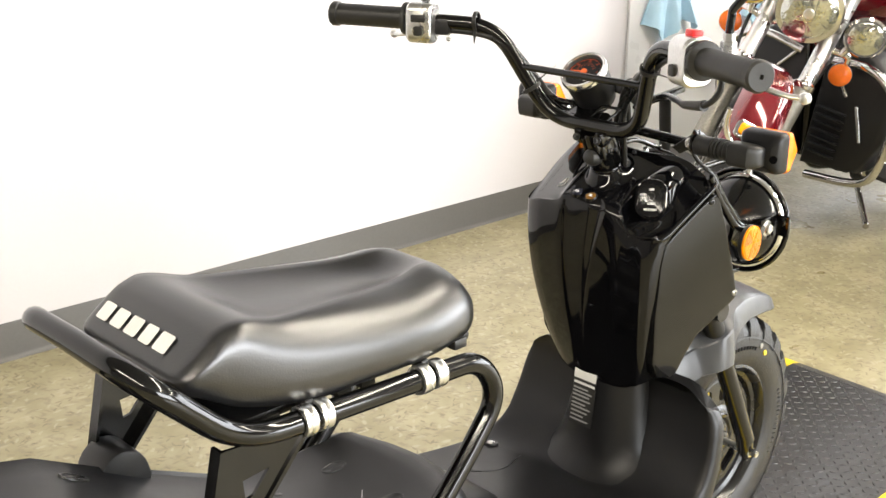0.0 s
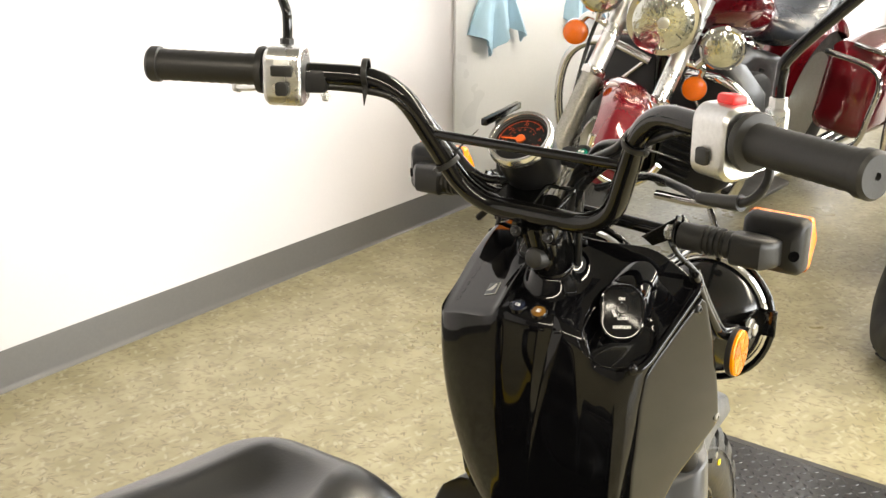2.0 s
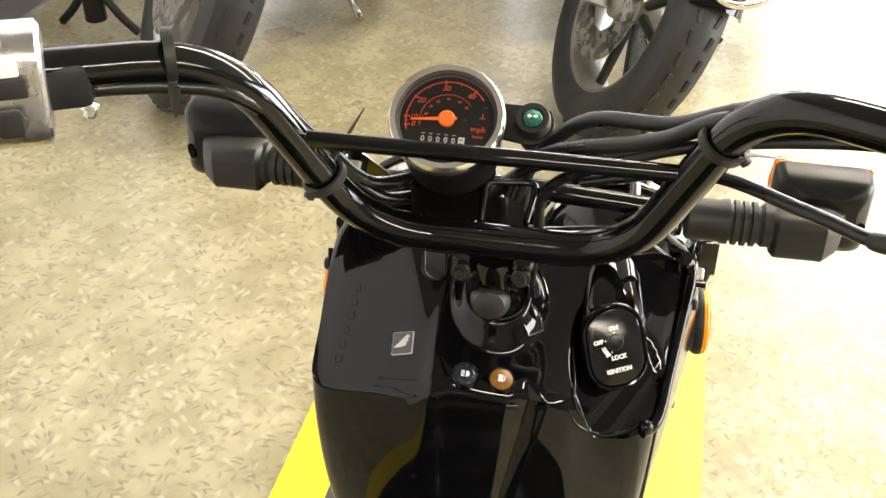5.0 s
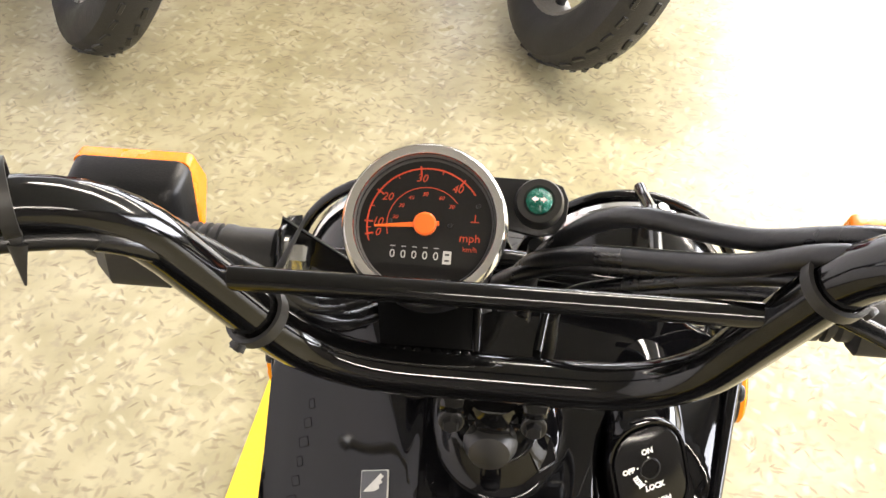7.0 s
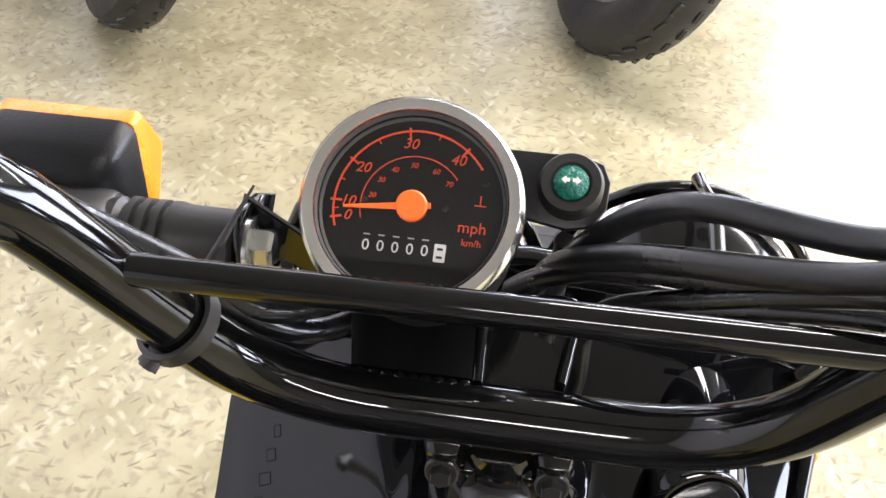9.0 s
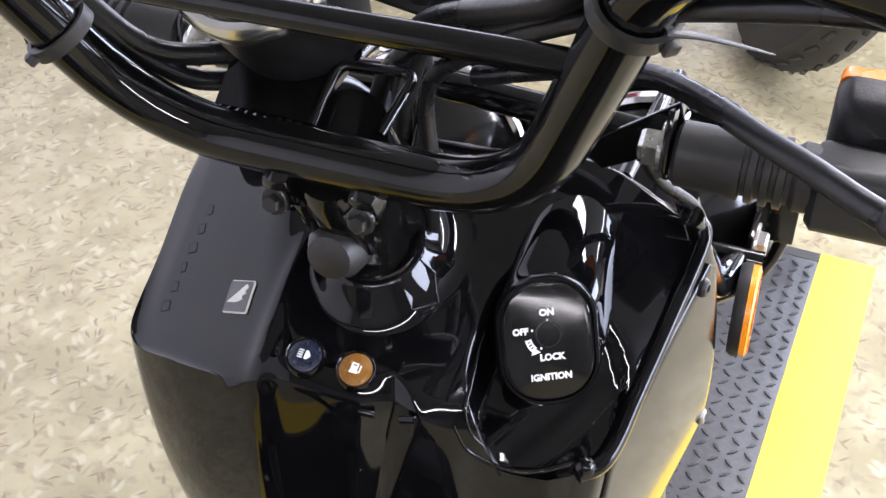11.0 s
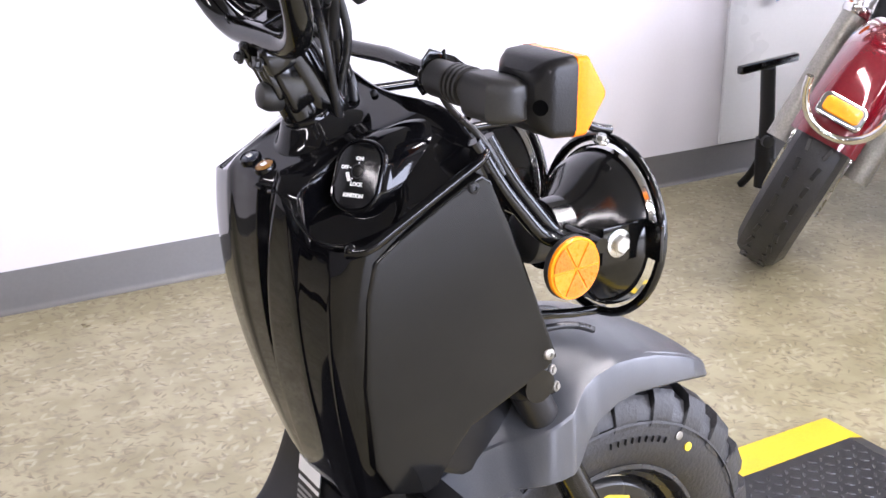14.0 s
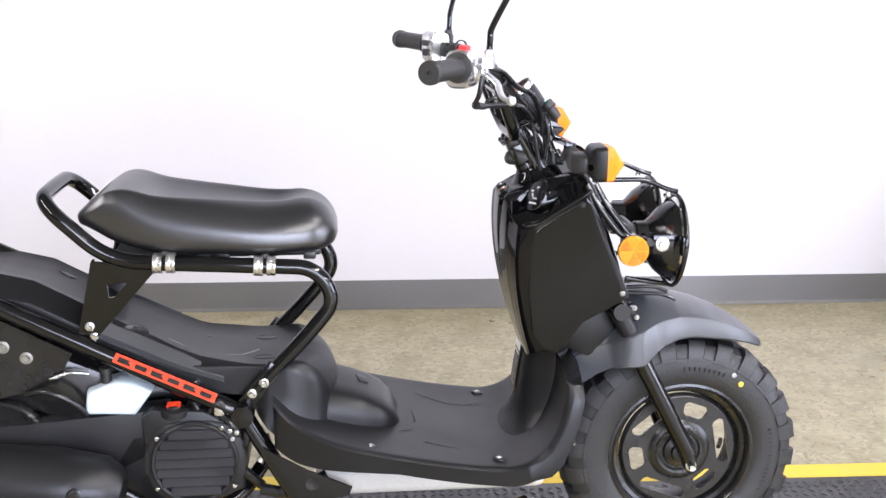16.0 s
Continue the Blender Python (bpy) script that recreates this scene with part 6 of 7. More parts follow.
def cables():
    runs = [
        ([(-0.430, -0.226, 1.002), (-0.385, -0.138, 0.986), (-0.345, -0.090, 0.962), (-0.300, -0.030, 0.924), (-0.270, -0.005, 0.880), (-0.262, 0.0, 0.800)], 0.0048),
        ([(-0.432, -0.226, 1.004), (-0.375, -0.132, 0.976), (-0.330, -0.078, 0.946), (-0.290, -0.020, 0.908), (-0.262, 0.012, 0.860), (-0.258, 0.015, 0.800)], 0.0042),
        ([(-0.428, -0.226, 1.000), (-0.410, -0.180, 0.990), (-0.365, -0.120, 0.958), (-0.322, -0.062, 0.930), (-0.296, -0.028, 0.894), (-0.286, -0.024, 0.850), (-0.276, -0.02, 0.800)], 0.0036),
        ([(-0.424, 0.226, 1.004), (-0.396, 0.168, 1.002), (-0.378, 0.134, 0.990), (-0.340, 0.106, 0.935), (-0.322, 0.082, 0.902), (-0.285, 0.045, 0.882), (-0.262, 0.02, 0.800)], 0.0048),
        ([(-0.430, 0.226, 1.001), (-0.404, 0.168, 0.998), (-0.386, 0.134, 0.984), (-0.338, 0.100, 0.922), (-0.316, 0.074, 0.888), (-0.280, 0.040, 0.870), (-0.250, 0.02, 0.800)], 0.0044),
        ([(-0.300, 0.030, 0.885), (-0.268, 0.022, 0.868), (-0.252, 0.008, 0.835), (-0.250, 0.0, 0.795)], 0.0046),
        ([(-0.270, -0.014, 0.905), (-0.262, -0.012, 0.870), (-0.268, -0.008, 0.830), (-0.270, -0.004, 0.795)], 0.0038),
        ([(-0.430, -0.215, 1.002), (-0.380, -0.150, 0.990), (-0.335, -0.098, 0.968), (-0.300, -0.050, 0.948), (-0.278, -0.020, 0.908), (-0.272, -0.006, 0.87)], 0.0048),
        ([(-0.418, -0.264, 1.004), (-0.423, -0.264, 0.975), (-0.427, -0.248, 0.957), (-0.408, -0.206, 0.9485), (-0.380, -0.172, 0.946), (-0.331, -0.118, 0.936), (-0.30, -0.05, 0.905)], 0.0040),
    ]
    for pts, r in runs:
        # the right-hand runs hug the front of the bar
        pts = [(x + 0.009, y * 0.945, z + 0.009) if -0.23 < y < -0.11 and z > 0.955 else (x, y, z) for x, y, z in pts]
        bm = bmesh.new()
        sweep(bm, pts, r, 14, 8)
        part("cable", bm, CABLE, SC, "black control cable")
    bm = bmesh.new()
    sweep(bm, [(-0.426, -0.246, 0.956), (-0.420, -0.232, 0.953), (-0.408, -0.206, 0.9485), (-0.404, -0.201, 0.948)], [0.0072, 0.0072, 0.0072, 0.0045], 14, 4)
    part("cable_boot", bm, RUBBER, SC)


cables()


def speedometer():
    n = Vector((-0.61, 0.0, 0.79)).normalized()
    c = Vector((-0.3155, 0.0346, 0.9490))
    m = frame_m(c, n, (0, -1, 0)) @ Matrix.Diagonal((0.885, 0.885, 0.885, 1))
    bm = bmesh.new()
    lathe(bm, [(0.010, -0.082), (0.024, -0.079), (0.0315, -0.070), (0.0350, -0.054), (0.0368, -0.030), (0.0375, -0.006), (0.0375, -0.001), (0.0335, -0.001), (0.0330, -0.0068)], m, 44)
    sp = part("speedometer", bm, MATTE, SC, "round speedometer with chrome bezel and black dial")
    bm = bmesh.new()
    lathe(bm, [(0.0375, -0.009), (0.0400, -0.0085), (0.0407, -0.003), (0.0403, 0.0012), (0.0388, 0.0034), (0.0366, 0.0034), (0.0350, 0.0030), (0.0345, 0.0022), (0.0344, 0.0004)], m, 72, False)
    part("bezel", bm, BEZEL, sp, "polished chrome ring")
    bm = bmesh.new()
    lathe(bm, [(0.0345, 0.0018), (0.0338, -0.0012), (0.0326, -0.0036)], m, 56, False)
    part("dial_wall", bm, DIAL_WALL, sp, "grey sloping wall round the dial")
    bm = bmesh.new()
    lathe(bm, [(0.0366, -0.0042), (0.0366, -0.0036), (0.0010, -0.0036)], m, 56)
    part("dial", bm, DIAL, sp, "black dial face")
    zf = -0.0033
    m = m @ Matrix.Diagonal((0.985, 0.985, 1, 1))

    def polar(r, a, z=0.0):
        return Vector((r * math.cos(radians(a)), r * math.sin(radians(a)), zf + z))

    def ring_arc(r, a0, a1, w, mat):
        b = bmesh.new()
        k = 48
        loops = []
        for i in range(k + 1):
            a = a0 + (a1 - a0) * i / k
            loops.append([m @ polar(rr, a, zz) for rr, zz in ((r - w, 0), (r + w, 0), (r + w, 0.0002), (r - w, 0.0002))])
        rings(b, loops)
        part("scale_arc", b, mat, sp)

    ring_arc(0.0290, 200, 35, 0.00038, RED_INK)
    ring_arc(0.0192, 198, 38, 0.00020, RED_INK)
    steps = (193, 180, 147, 99, 53)
    ticks = list(steps) + [(p + q) / 2 for p, q in zip(steps, steps[1:])]
    for k, a in enumerate(ticks):
        b = bmesh.new()
        box(b, (0.0042 if k < 5 else 0.0022, 0.0008 if k < 5 else 0.0004, 0.0003), m @ Matrix.Translation(polar(0.0282, a, 0.0002)) @ Euler((0, 0, radians(a))).to_matrix().to_4x4())
        part("scale_mark", b, RED_INK, sp)
    for t, a in zip(("0", "10", "20", "30", "40"), steps):
        b = bmesh.new()
        letters(b, t, 0.0056, m @ Matrix.Translation(polar(0.0240, a, 0.0001)), 0.0001, 0.25)
        part("numeral", b, RED_INK, sp, "orange numeral " + t)
    for t, a in zip(("20", "30", "40", "50", "60", "70"), (169, 145, 122, 95, 64, 39)):
        b = bmesh.new()
        letters(b, t, 0.0028, m @ Matrix.Translation(polar(0.0157, a, 0.0001)), 0.0001, 0.25)
        part("numeral", b, RED_INK, sp, "small orange numeral " + t)
    for t, x, y, size in (("mph", 0.0226, -0.0056, 0.0060), ("km/h", 0.0230, -0.0112, 0.0036)):
        b = bmesh.new()
        letters(b, t, size, m @ Matrix.Translation((x, y, zf + 0.0001)), 0.0001, 0.0)
        part("lettering", b, RED_INK, sp, "lettering " + t)
    for k in range(5):
        b = bmesh.new()
        letters(b, "0", 0.0058, m @ Matrix.Translation((-0.0150 + 0.0054 * k, -0.0158, zf + 0.0001)), 0.0001, 0.0)
        part("odometer_digit", b, SILVER_INK, sp, "odometer digit 0")
        b = bmesh.new()
        box(b, (0.0024, 0.0005, 0.0002), m @ Matrix.Translation((-0.0150 + 0.0054 * k, -0.0117, zf + 0.0002)))
        part("odometer_edge", b, GREY_INK, sp)
    b = bmesh.new()
    prism(b, rounded(0.0042, 0.0066, 0.0003, 1), 0.0003, m @ Matrix.Translation((0.0122, -0.0160, zf)))
    wheel_last = part("odometer_wheel", b, SILVER_INK, sp, "white last wheel of the odometer")
    for dy in (-0.0016, 0.0014):
        b = bmesh.new()
        box(b, (0.0022, 0.0009, 0.0002), m @ Matrix.Translation((0.0122, -0.0160 + dy, zf + 0.0004)))
        part("digit_stroke", b, INK_AND_SHADE, wheel_last)
    b = bmesh.new()
    box(b, (0.0005, 0.0034, 0.0003), m @ Matrix.Translation((0.0245, 0.0050, zf + 0.0001)))
    box(b, (0.0042, 0.0004, 0.0003), m @ Matrix.Translation((0.0245, 0.0030, zf + 0.0001)))
    part("temperature_symbol", b, RED_INK, sp)
    b = bmesh.new()
    mn = m @ Euler((0, 0, radians(186))).to_matrix().to_4x4()
    prism(b, [(-0.0070, -0.0011), (0.0, -0.0015), (0.0252, -0.0005), (0.0252, 0.0005), (0.0, 0.0015), (-0.0070, 0.0011)], 0.0007, mn @ Matrix.Translation((0, 0, zf + 0.0014)), 0.0002, 1)
    part("needle", b, NEEDLE, sp, "orange needle near zero")
    b = bmesh.new()
    lathe(b, [(0.0058, zf + 0.0004), (0.0058, zf + 0.0028), (0.0050, zf + 0.0034), (0.0004, zf + 0.0035)], m, 32)
    part("needle_hub", b, NEEDLE, sp)
    for x, y in ((-0.0178, 0.0008), (0.0123, 0.0004), (0.0256, 0.0112)):
        b = bmesh.new()
        lathe(b, [(0.0013, zf), (0.0011, zf + 0.0008), (0.0003, zf + 0.0010)], m @ Matrix.Translation((x, y, 0)), 12)
        part("dial_pin", b, INK_AND_SHADE, sp)
    # bracket below
    b = bmesh.new()
    rings(b, [[Vector((-0.326, 0.054, 0.8825 + d)), Vector((-0.286, 0.062, 0.8960 + d)), Vector((-0.286, 0.006, 0.8960 + d)), Vector((-0.326, 0.012, 0.8825 + d))] for d in (0.0, 0.003)])
    part("meter_bracket", b, TUBE, SC, "black pressed plate welded to the handlebar")
    b = bmesh.new()
    sweep(b, fillet([(-0.326, 0.010, 0.884), (-0.298, 0.011, 0.897), (-0.294, -0.022, 0.897), (-0.322, -0.018, 0.884)], 0.006, 4), 0.0022, 8)
    part("hose_guide", b, TUBE, SC)
    for k in range(9):
        b = bmesh.new()
        lathe(b, [(0.0006, -0.001), (0.0026, 0.0), (0.0022, 0.0016), (0.0005, 0.0022)], frame_m((-0.3295, 0.050 - 0.0045 * k, 0.8845), (-0.3, 0, 1)), 8)
        part("weld_bead", b, TUBE, SC)
    # turn signal lamp on its own tab
    c2 = Vector((-0.2680, -0.0140, 0.9295))
    m2 = frame_m(c2, n, (0, -1, 0))
    b = bmesh.new()
    prism(b, [(-0.030, -0.010), (0.0, -0.015), (0.009, -0.013), (0.0135, -0.006), (0.0140, 0.004), (0.011, 0.0105), (0.004, 0.0130), (-0.024, 0.0130), (-0.030, 0.010)], 0.004, m2 @ Matrix.Translation((0, 0, -0.012)), 0.001)
    part("lamp_tab", b, MATTE, SC)
    b = bmesh.new()
    lathe(b, [(0.0085, -0.035), (0.0095, -0.030), (0.0095, -0.012), (0.0118, -0.010), (0.0118, -0.002), (0.0106, 0.0012), (0.0075, 0.0010), (0.0064, 0.0)], m2, 32)
    lamp = part("indicator_lamp", b, RUBBER, SC, "round green turn indicator lamp in black rubber")
    b = bmesh.new()
    lathe(b, [(0.0064, -0.001), (0.0064, 0.0008), (0.0050, 0.0022), (0.003, 0.0030), (0.0004, 0.0033)], m2, 14)
    part("green_lens", b, GREEN, lamp, "green faceted lens")
    b = bmesh.new()
    for s in (-1, 1):
        prism(b, [(s * 0.0005, 0.0006), (s * 0.0018, 0.0006), (s * 0.0018, 0.0015), (s * 0.0036, 0.0), (s * 0.0018, -0.0015), (s * 0.0018, -0.0006), (s * 0.0005, -0.0006)], 0.0003, m2 @ Matrix.Translation((0, 0, 0.0035)))
    part("arrow_symbol", b, WHITE_INK, lamp)


speedometer()


# ---- lamps at the front ----
def signals():
    for s in (-1, 1):
        zc = 0.865 if s > 0 else 0.855
        yc = 0.2095 if s > 0 else 0.2125
        sig = new("turn_signal")
        sig.parent = SC
        tagged(sig, "black turn signal with amber lens on a ribbed rubber stalk")
        bm = bmesh.new()
        m = frame_m((-0.244, s * 0.121, zc - 0.002), (0, s, 0), (0, 0, 1))
        prof = [(0.012, 0.0), (0.0145, 0.002), (0.0145, 0.022)]
        for k in range(4):
            z = 0.026 + 0.006 * k
            prof += [(0.0155, z), (0.0155, z + 0.003), (0.0130, z + 0.0035), (0.0130, z + 0.0055)]
        prof += [(0.0150, 0.052), (0.0145, 0.066)]
        lathe(bm, prof, m, 24)
        part("stalk", bm, RUBBER, sig)
        bm = bmesh.new()
        loops = []
        for y, w, h, r in ((yc - 0.034, 0.028, 0.030, 0.009), (yc - 0.031, 0.032, 0.033, 0.009), (yc + 0.000, 0.032, 0.033, 0.009), (yc + 0.010, 0.022, 0.029, 0.009), (yc + 0.014, 0.010, 0.024, 0.004)):
            loops.append([Vector((-0.247 + x + (0.034 - w) / 2, s * y, zc - 0.003 + z)) for x, z in rounded(w, h, r, 5)])
        rings(bm, loops)
        part("stalk_boss", bm, RUBBER, sig)
        bm = bmesh.new()
        loops = []
        for x, w, h, r in ((-0.236, 0.044, 0.036, 0.010), (-0.230, 0.058, 0.050, 0.009), (-0.224, 0.064, 0.056, 0.007), (-0.207, 0.066, 0.058, 0.007)):
            loops.append([Vector((x, s * (yc + y), zc + z)) for y, z in rounded(w, h, r, 5)])
        rings(bm, loops)
        part("lamp_body", bm, MATTE, sig)
        bm = bmesh.new()
        loops = []
        for x, w, h, r in ((-0.2075, 0.0655, 0.0575, 0.004), (-0.1975, 0.0650, 0.0565, 0.004), (-0.1965, 0.0646, 0.0550, 0.0035), (-0.1815, 0.0635, 0.0090, 0.0030), (-0.1806, 0.0620, 0.0060, 0.0020)):
            loops.append([Vector((x, s * (yc + y), zc + z)) for y, z in rounded(w, h, r, 5)])
        rings(bm, loops)
        lens = part("lens", bm, AMBER, sig, "amber ribbed lens")
        for k in range(8):
            bm = bmesh.new()
            zz = 0.0065 + 0.0058 * (k // 2)
            xx = -0.1822 - (zz - 0.0045) * 0.652
            zz *= 1 if k % 2 else -1
            sweep(bm, [(xx, s * (yc - 0.030), zc + zz), (xx, s * (yc + 0.030), zc + zz)], 0.0006, 6, 1)
            part("lens_rib", bm, AMBER, lens)
        # disc on the surface, with the screw hole's shade painted in
        bm = bmesh.new()
        lathe(bm, [(0.0056, -0.001), (0.0056, 0.0006), (0.004, 0.0004)], frame_m((-0.2335, s * (yc + 0.0258), zc - 0.005), (-0.76, s * 0.65, 0)), 16)
        part("screw_hole", bm, HOLE_SHADE, sig)
        # nut and bracket towards the body
        bolt(SC, (-0.244, s * 0.1155, zc - 0.002), (0, -s, 0.0), 0.009, 0.010)
        bm = bmesh.new()
        outline = [(-0.004, 0.014), (0.022, 0.015), (0.038, 0.002), (0.016, -0.014), (-0.006, -0.022), (-0.013, -0.014), (-0.014, 0.004)]
        prism(bm, [(x, s * z) for x, z in outline], 0.003, frame_m((-0.242, s * 0.1165, zc - 0.002), (0, s, 0), (1, 0, 0)), 0.0008)
        part("signal_bracket", bm, TUBE, SC)
        # pointed gusset between the bar and the stalk
        bm = bmesh.new()
        rise = zc - 0.855
        tri = [(-0.074, 0.840), (-0.1195, 0.8735), (-0.1225, 0.862), (-0.106, 0.842), (-0.088, 0.832)]
        prism(bm, [(-y * s, z + rise) for y, z in (tri if s > 0 else tri[::-1])], 0.003, frame_m((-0.2345, 0, 0), (-1, 0, 0), (0, 1, 0)) @ Matrix.Diagonal((1, -1, 1, 1)), 0.0006, 1)
        part("bracket_gusset", bm, TUBE, SC)
        bm = bmesh.new()
        sweep(bm, [(-0.236, s * 0.104, 0.848), (-0.226, s * 0.112, 0.825), (-0.206, s * 0.128, 0.800), (-0.19, s * 0.134, 0.77)], 0.003, 8, 6)
        part("signal_wire", bm, CABLE, SC)
    bm = bmesh.new()
    sweep(bm, [(-0.226, -0.118, 0.846), (-0.218, 0.0, 0.849), (-0.226, 0.118, 0.846)], 0.0075, 12)
    part("signal_bar", bm, TUBE, SC)


signals()


def headlamps():
    for s in (-1, 1):
        c = Vector((-0.046, s * 0.084, 0.686))
        m = frame_m(c, (1, 0, -0.06), (0, 1, 0)) @ Matrix.Scale(0.94, 4)
        hl = new("headlamp")
        hl.parent = SC
        tagged(hl, "round headlamp in a black conical bucket")
        bm = bmesh.new()
        lathe(bm, [(0.026, -0.075), (0.034, -0.073), (0.036, -0.052), (0.043, -0.044), (0.060, -0.030), (0.071, -0.016), (0.0765, -0.002), (0.077, 0.004), (0.072, 0.004)], m, 56)
        part("bucket", bm, BUCKET, hl)
        bm = bmesh.new()
        lathe(bm, [(0.077, -0.001), (0.080, 0.002), (0.080, 0.010), (0.074, 0.014)], m, 44, False)
        part("chrome_ring", bm, CHROME, hl)
        bm = bmesh.new()
        lathe(bm, [(0.075, 0.008), (0.065, 0.018), (0.040, 0.026), (0.001, 0.029)], m, 40)
        part("glass", bm, LENS, hl)
        bm = bmesh.new()
        lathe(bm, [(0.020, -0.094), (0.0255, -0.091), (0.0270, -0.086), (0.0270, -0.060)], m, 36)
        part("rubber_cap", bm, CAP, hl, "grey rubber cap")
        # guard ring
        bm = bmesh.new()
        pts = []
        for k in range(40):
            a = 2 * math.pi * k / 40
            pts.append(m @ Vector((0.088 * math.cos(a), 0.088 * math.sin(a), 0.004)))
        sweep(bm, pts, 0.0045, 10, 1, 1.0, True)
        part("guard_ring", bm, TUBE, hl)
        # mounting ears
        bm = bmesh.new()
        box(bm, (0.050, 0.004, 0.034), Matrix.Translation((-0.072, s * 0.150, 0.694)), 0.001)
        box(bm, (0.004, 0.030, 0.034), Matrix.Translation((-0.048, s * 0.158, 0.694)), 0.001)
        part("lamp_ear", bm, TUBE, hl)
        bolt(SC, (-0.080, s * 0.1525, 0.695), (0, s, 0), 0.0085, 0.007)
        bolt(SC, (-0.060, s * 0.100, 0.772), (0, s * 0.3, 1), 0.005, 0.006)
        # paired guard tubes from the body to the lamp
        for dx, dy in ((0.0, 0.0), (0.016, -0.006)):
            bm = bmesh.new()
            sweep(bm, fillet([(-0.214 + dx, s * (0.128 + dy), 0.800), (-0.192 + dx, s * (0.134 + dy), 0.760), (-0.150 + dx, s * (0.142 + dy), 0.706), (-0.105, s * 0.146, 0.700)], 0.02), 0.0062, 12)
            part("guard_tube", bm, TUBE, SC)
        bm = bmesh.new()
        sweep(bm, fillet([(-0.195, s * 0.09, 0.800), (-0.10, s * 0.09, 0.800), (-0.055, s * 0.088, 0.780), (-0.038, s * 0.086, 0.776)], 0.02), 0.0045, 10)
        part("guard_tube", bm, TUBE, SC)
        bm = bmesh.new()
        sweep(bm, [(-0.13, s * 0.10, 0.62), (-0.085, s * 0.10, 0.612), (-0.040, s * 0.09, 0.602)], 0.0045, 10)
        part("guard_tube", bm, TUBE, SC)
        # round amber reflector
        m2 = frame_m((-0.134, s * 0.1545, 0.6855), (0.05, s, 0.02), (1, 0, 0))
        bm = bmesh.new()
        lathe(bm, [(0.0262, -0.004), (0.0280, -0.001), (0.0280, 0.003)], m2, 40)
        part("reflector_back", bm, RUBBER, SC)
        bm = bmesh.new()
        loops = []
        for r, h in ((0.0272, 0.003), (0.0272, 0.0062), (0.0258, 0.0074), (0.0250, 0.0070)):
            loops.append([m2 @ Vector((r * math.cos(radians(5 * k)), r * math.sin(radians(5 * k)), h)) for k in range(72)])
        rings(bm, loops)
        lens = part("reflector", bm, YELLOW_LENS, SC, "round amber side reflector")
        for k in range(6):
            bm = bmesh.new()
            arc = [(0.0246 * math.cos(radians(60 * k + 2 + 7 * i)), 0.0246 * math.sin(radians(60 * k + 2 + 7 * i))) for i in range(9)]
            mid = (0.0012 * math.cos(radians(60 * k + 30)), 0.0012 * math.sin(radians(60 * k + 30)))
            prism(bm, [mid] + arc, 0.0013, m2 @ Matrix.Translation((0, 0, 0.0069)), 0.0005, 1)
            part("prism_wedge", bm, WEDGE, lens)
    bm = bmesh.new()
    sweep(bm, [(-0.105, -0.16, 0.70), (-0.105, 0.16, 0.70)], 0.007, 12)
    part("lamp_bar", bm, TUBE, SC)
    for y in (-0.03, 0.0, 0.03):
        bm = bmesh.new()
        sweep(bm, [(-0.17, y, 0.60), (-0.12, y * 1.2, 0.575), (-0.05, y * 1.6, 0.572), (-0.02, y * 1.8, 0.562)], 0.004, 8, 6)
        part("cable", bm, CABLE, SC)


headlamps()


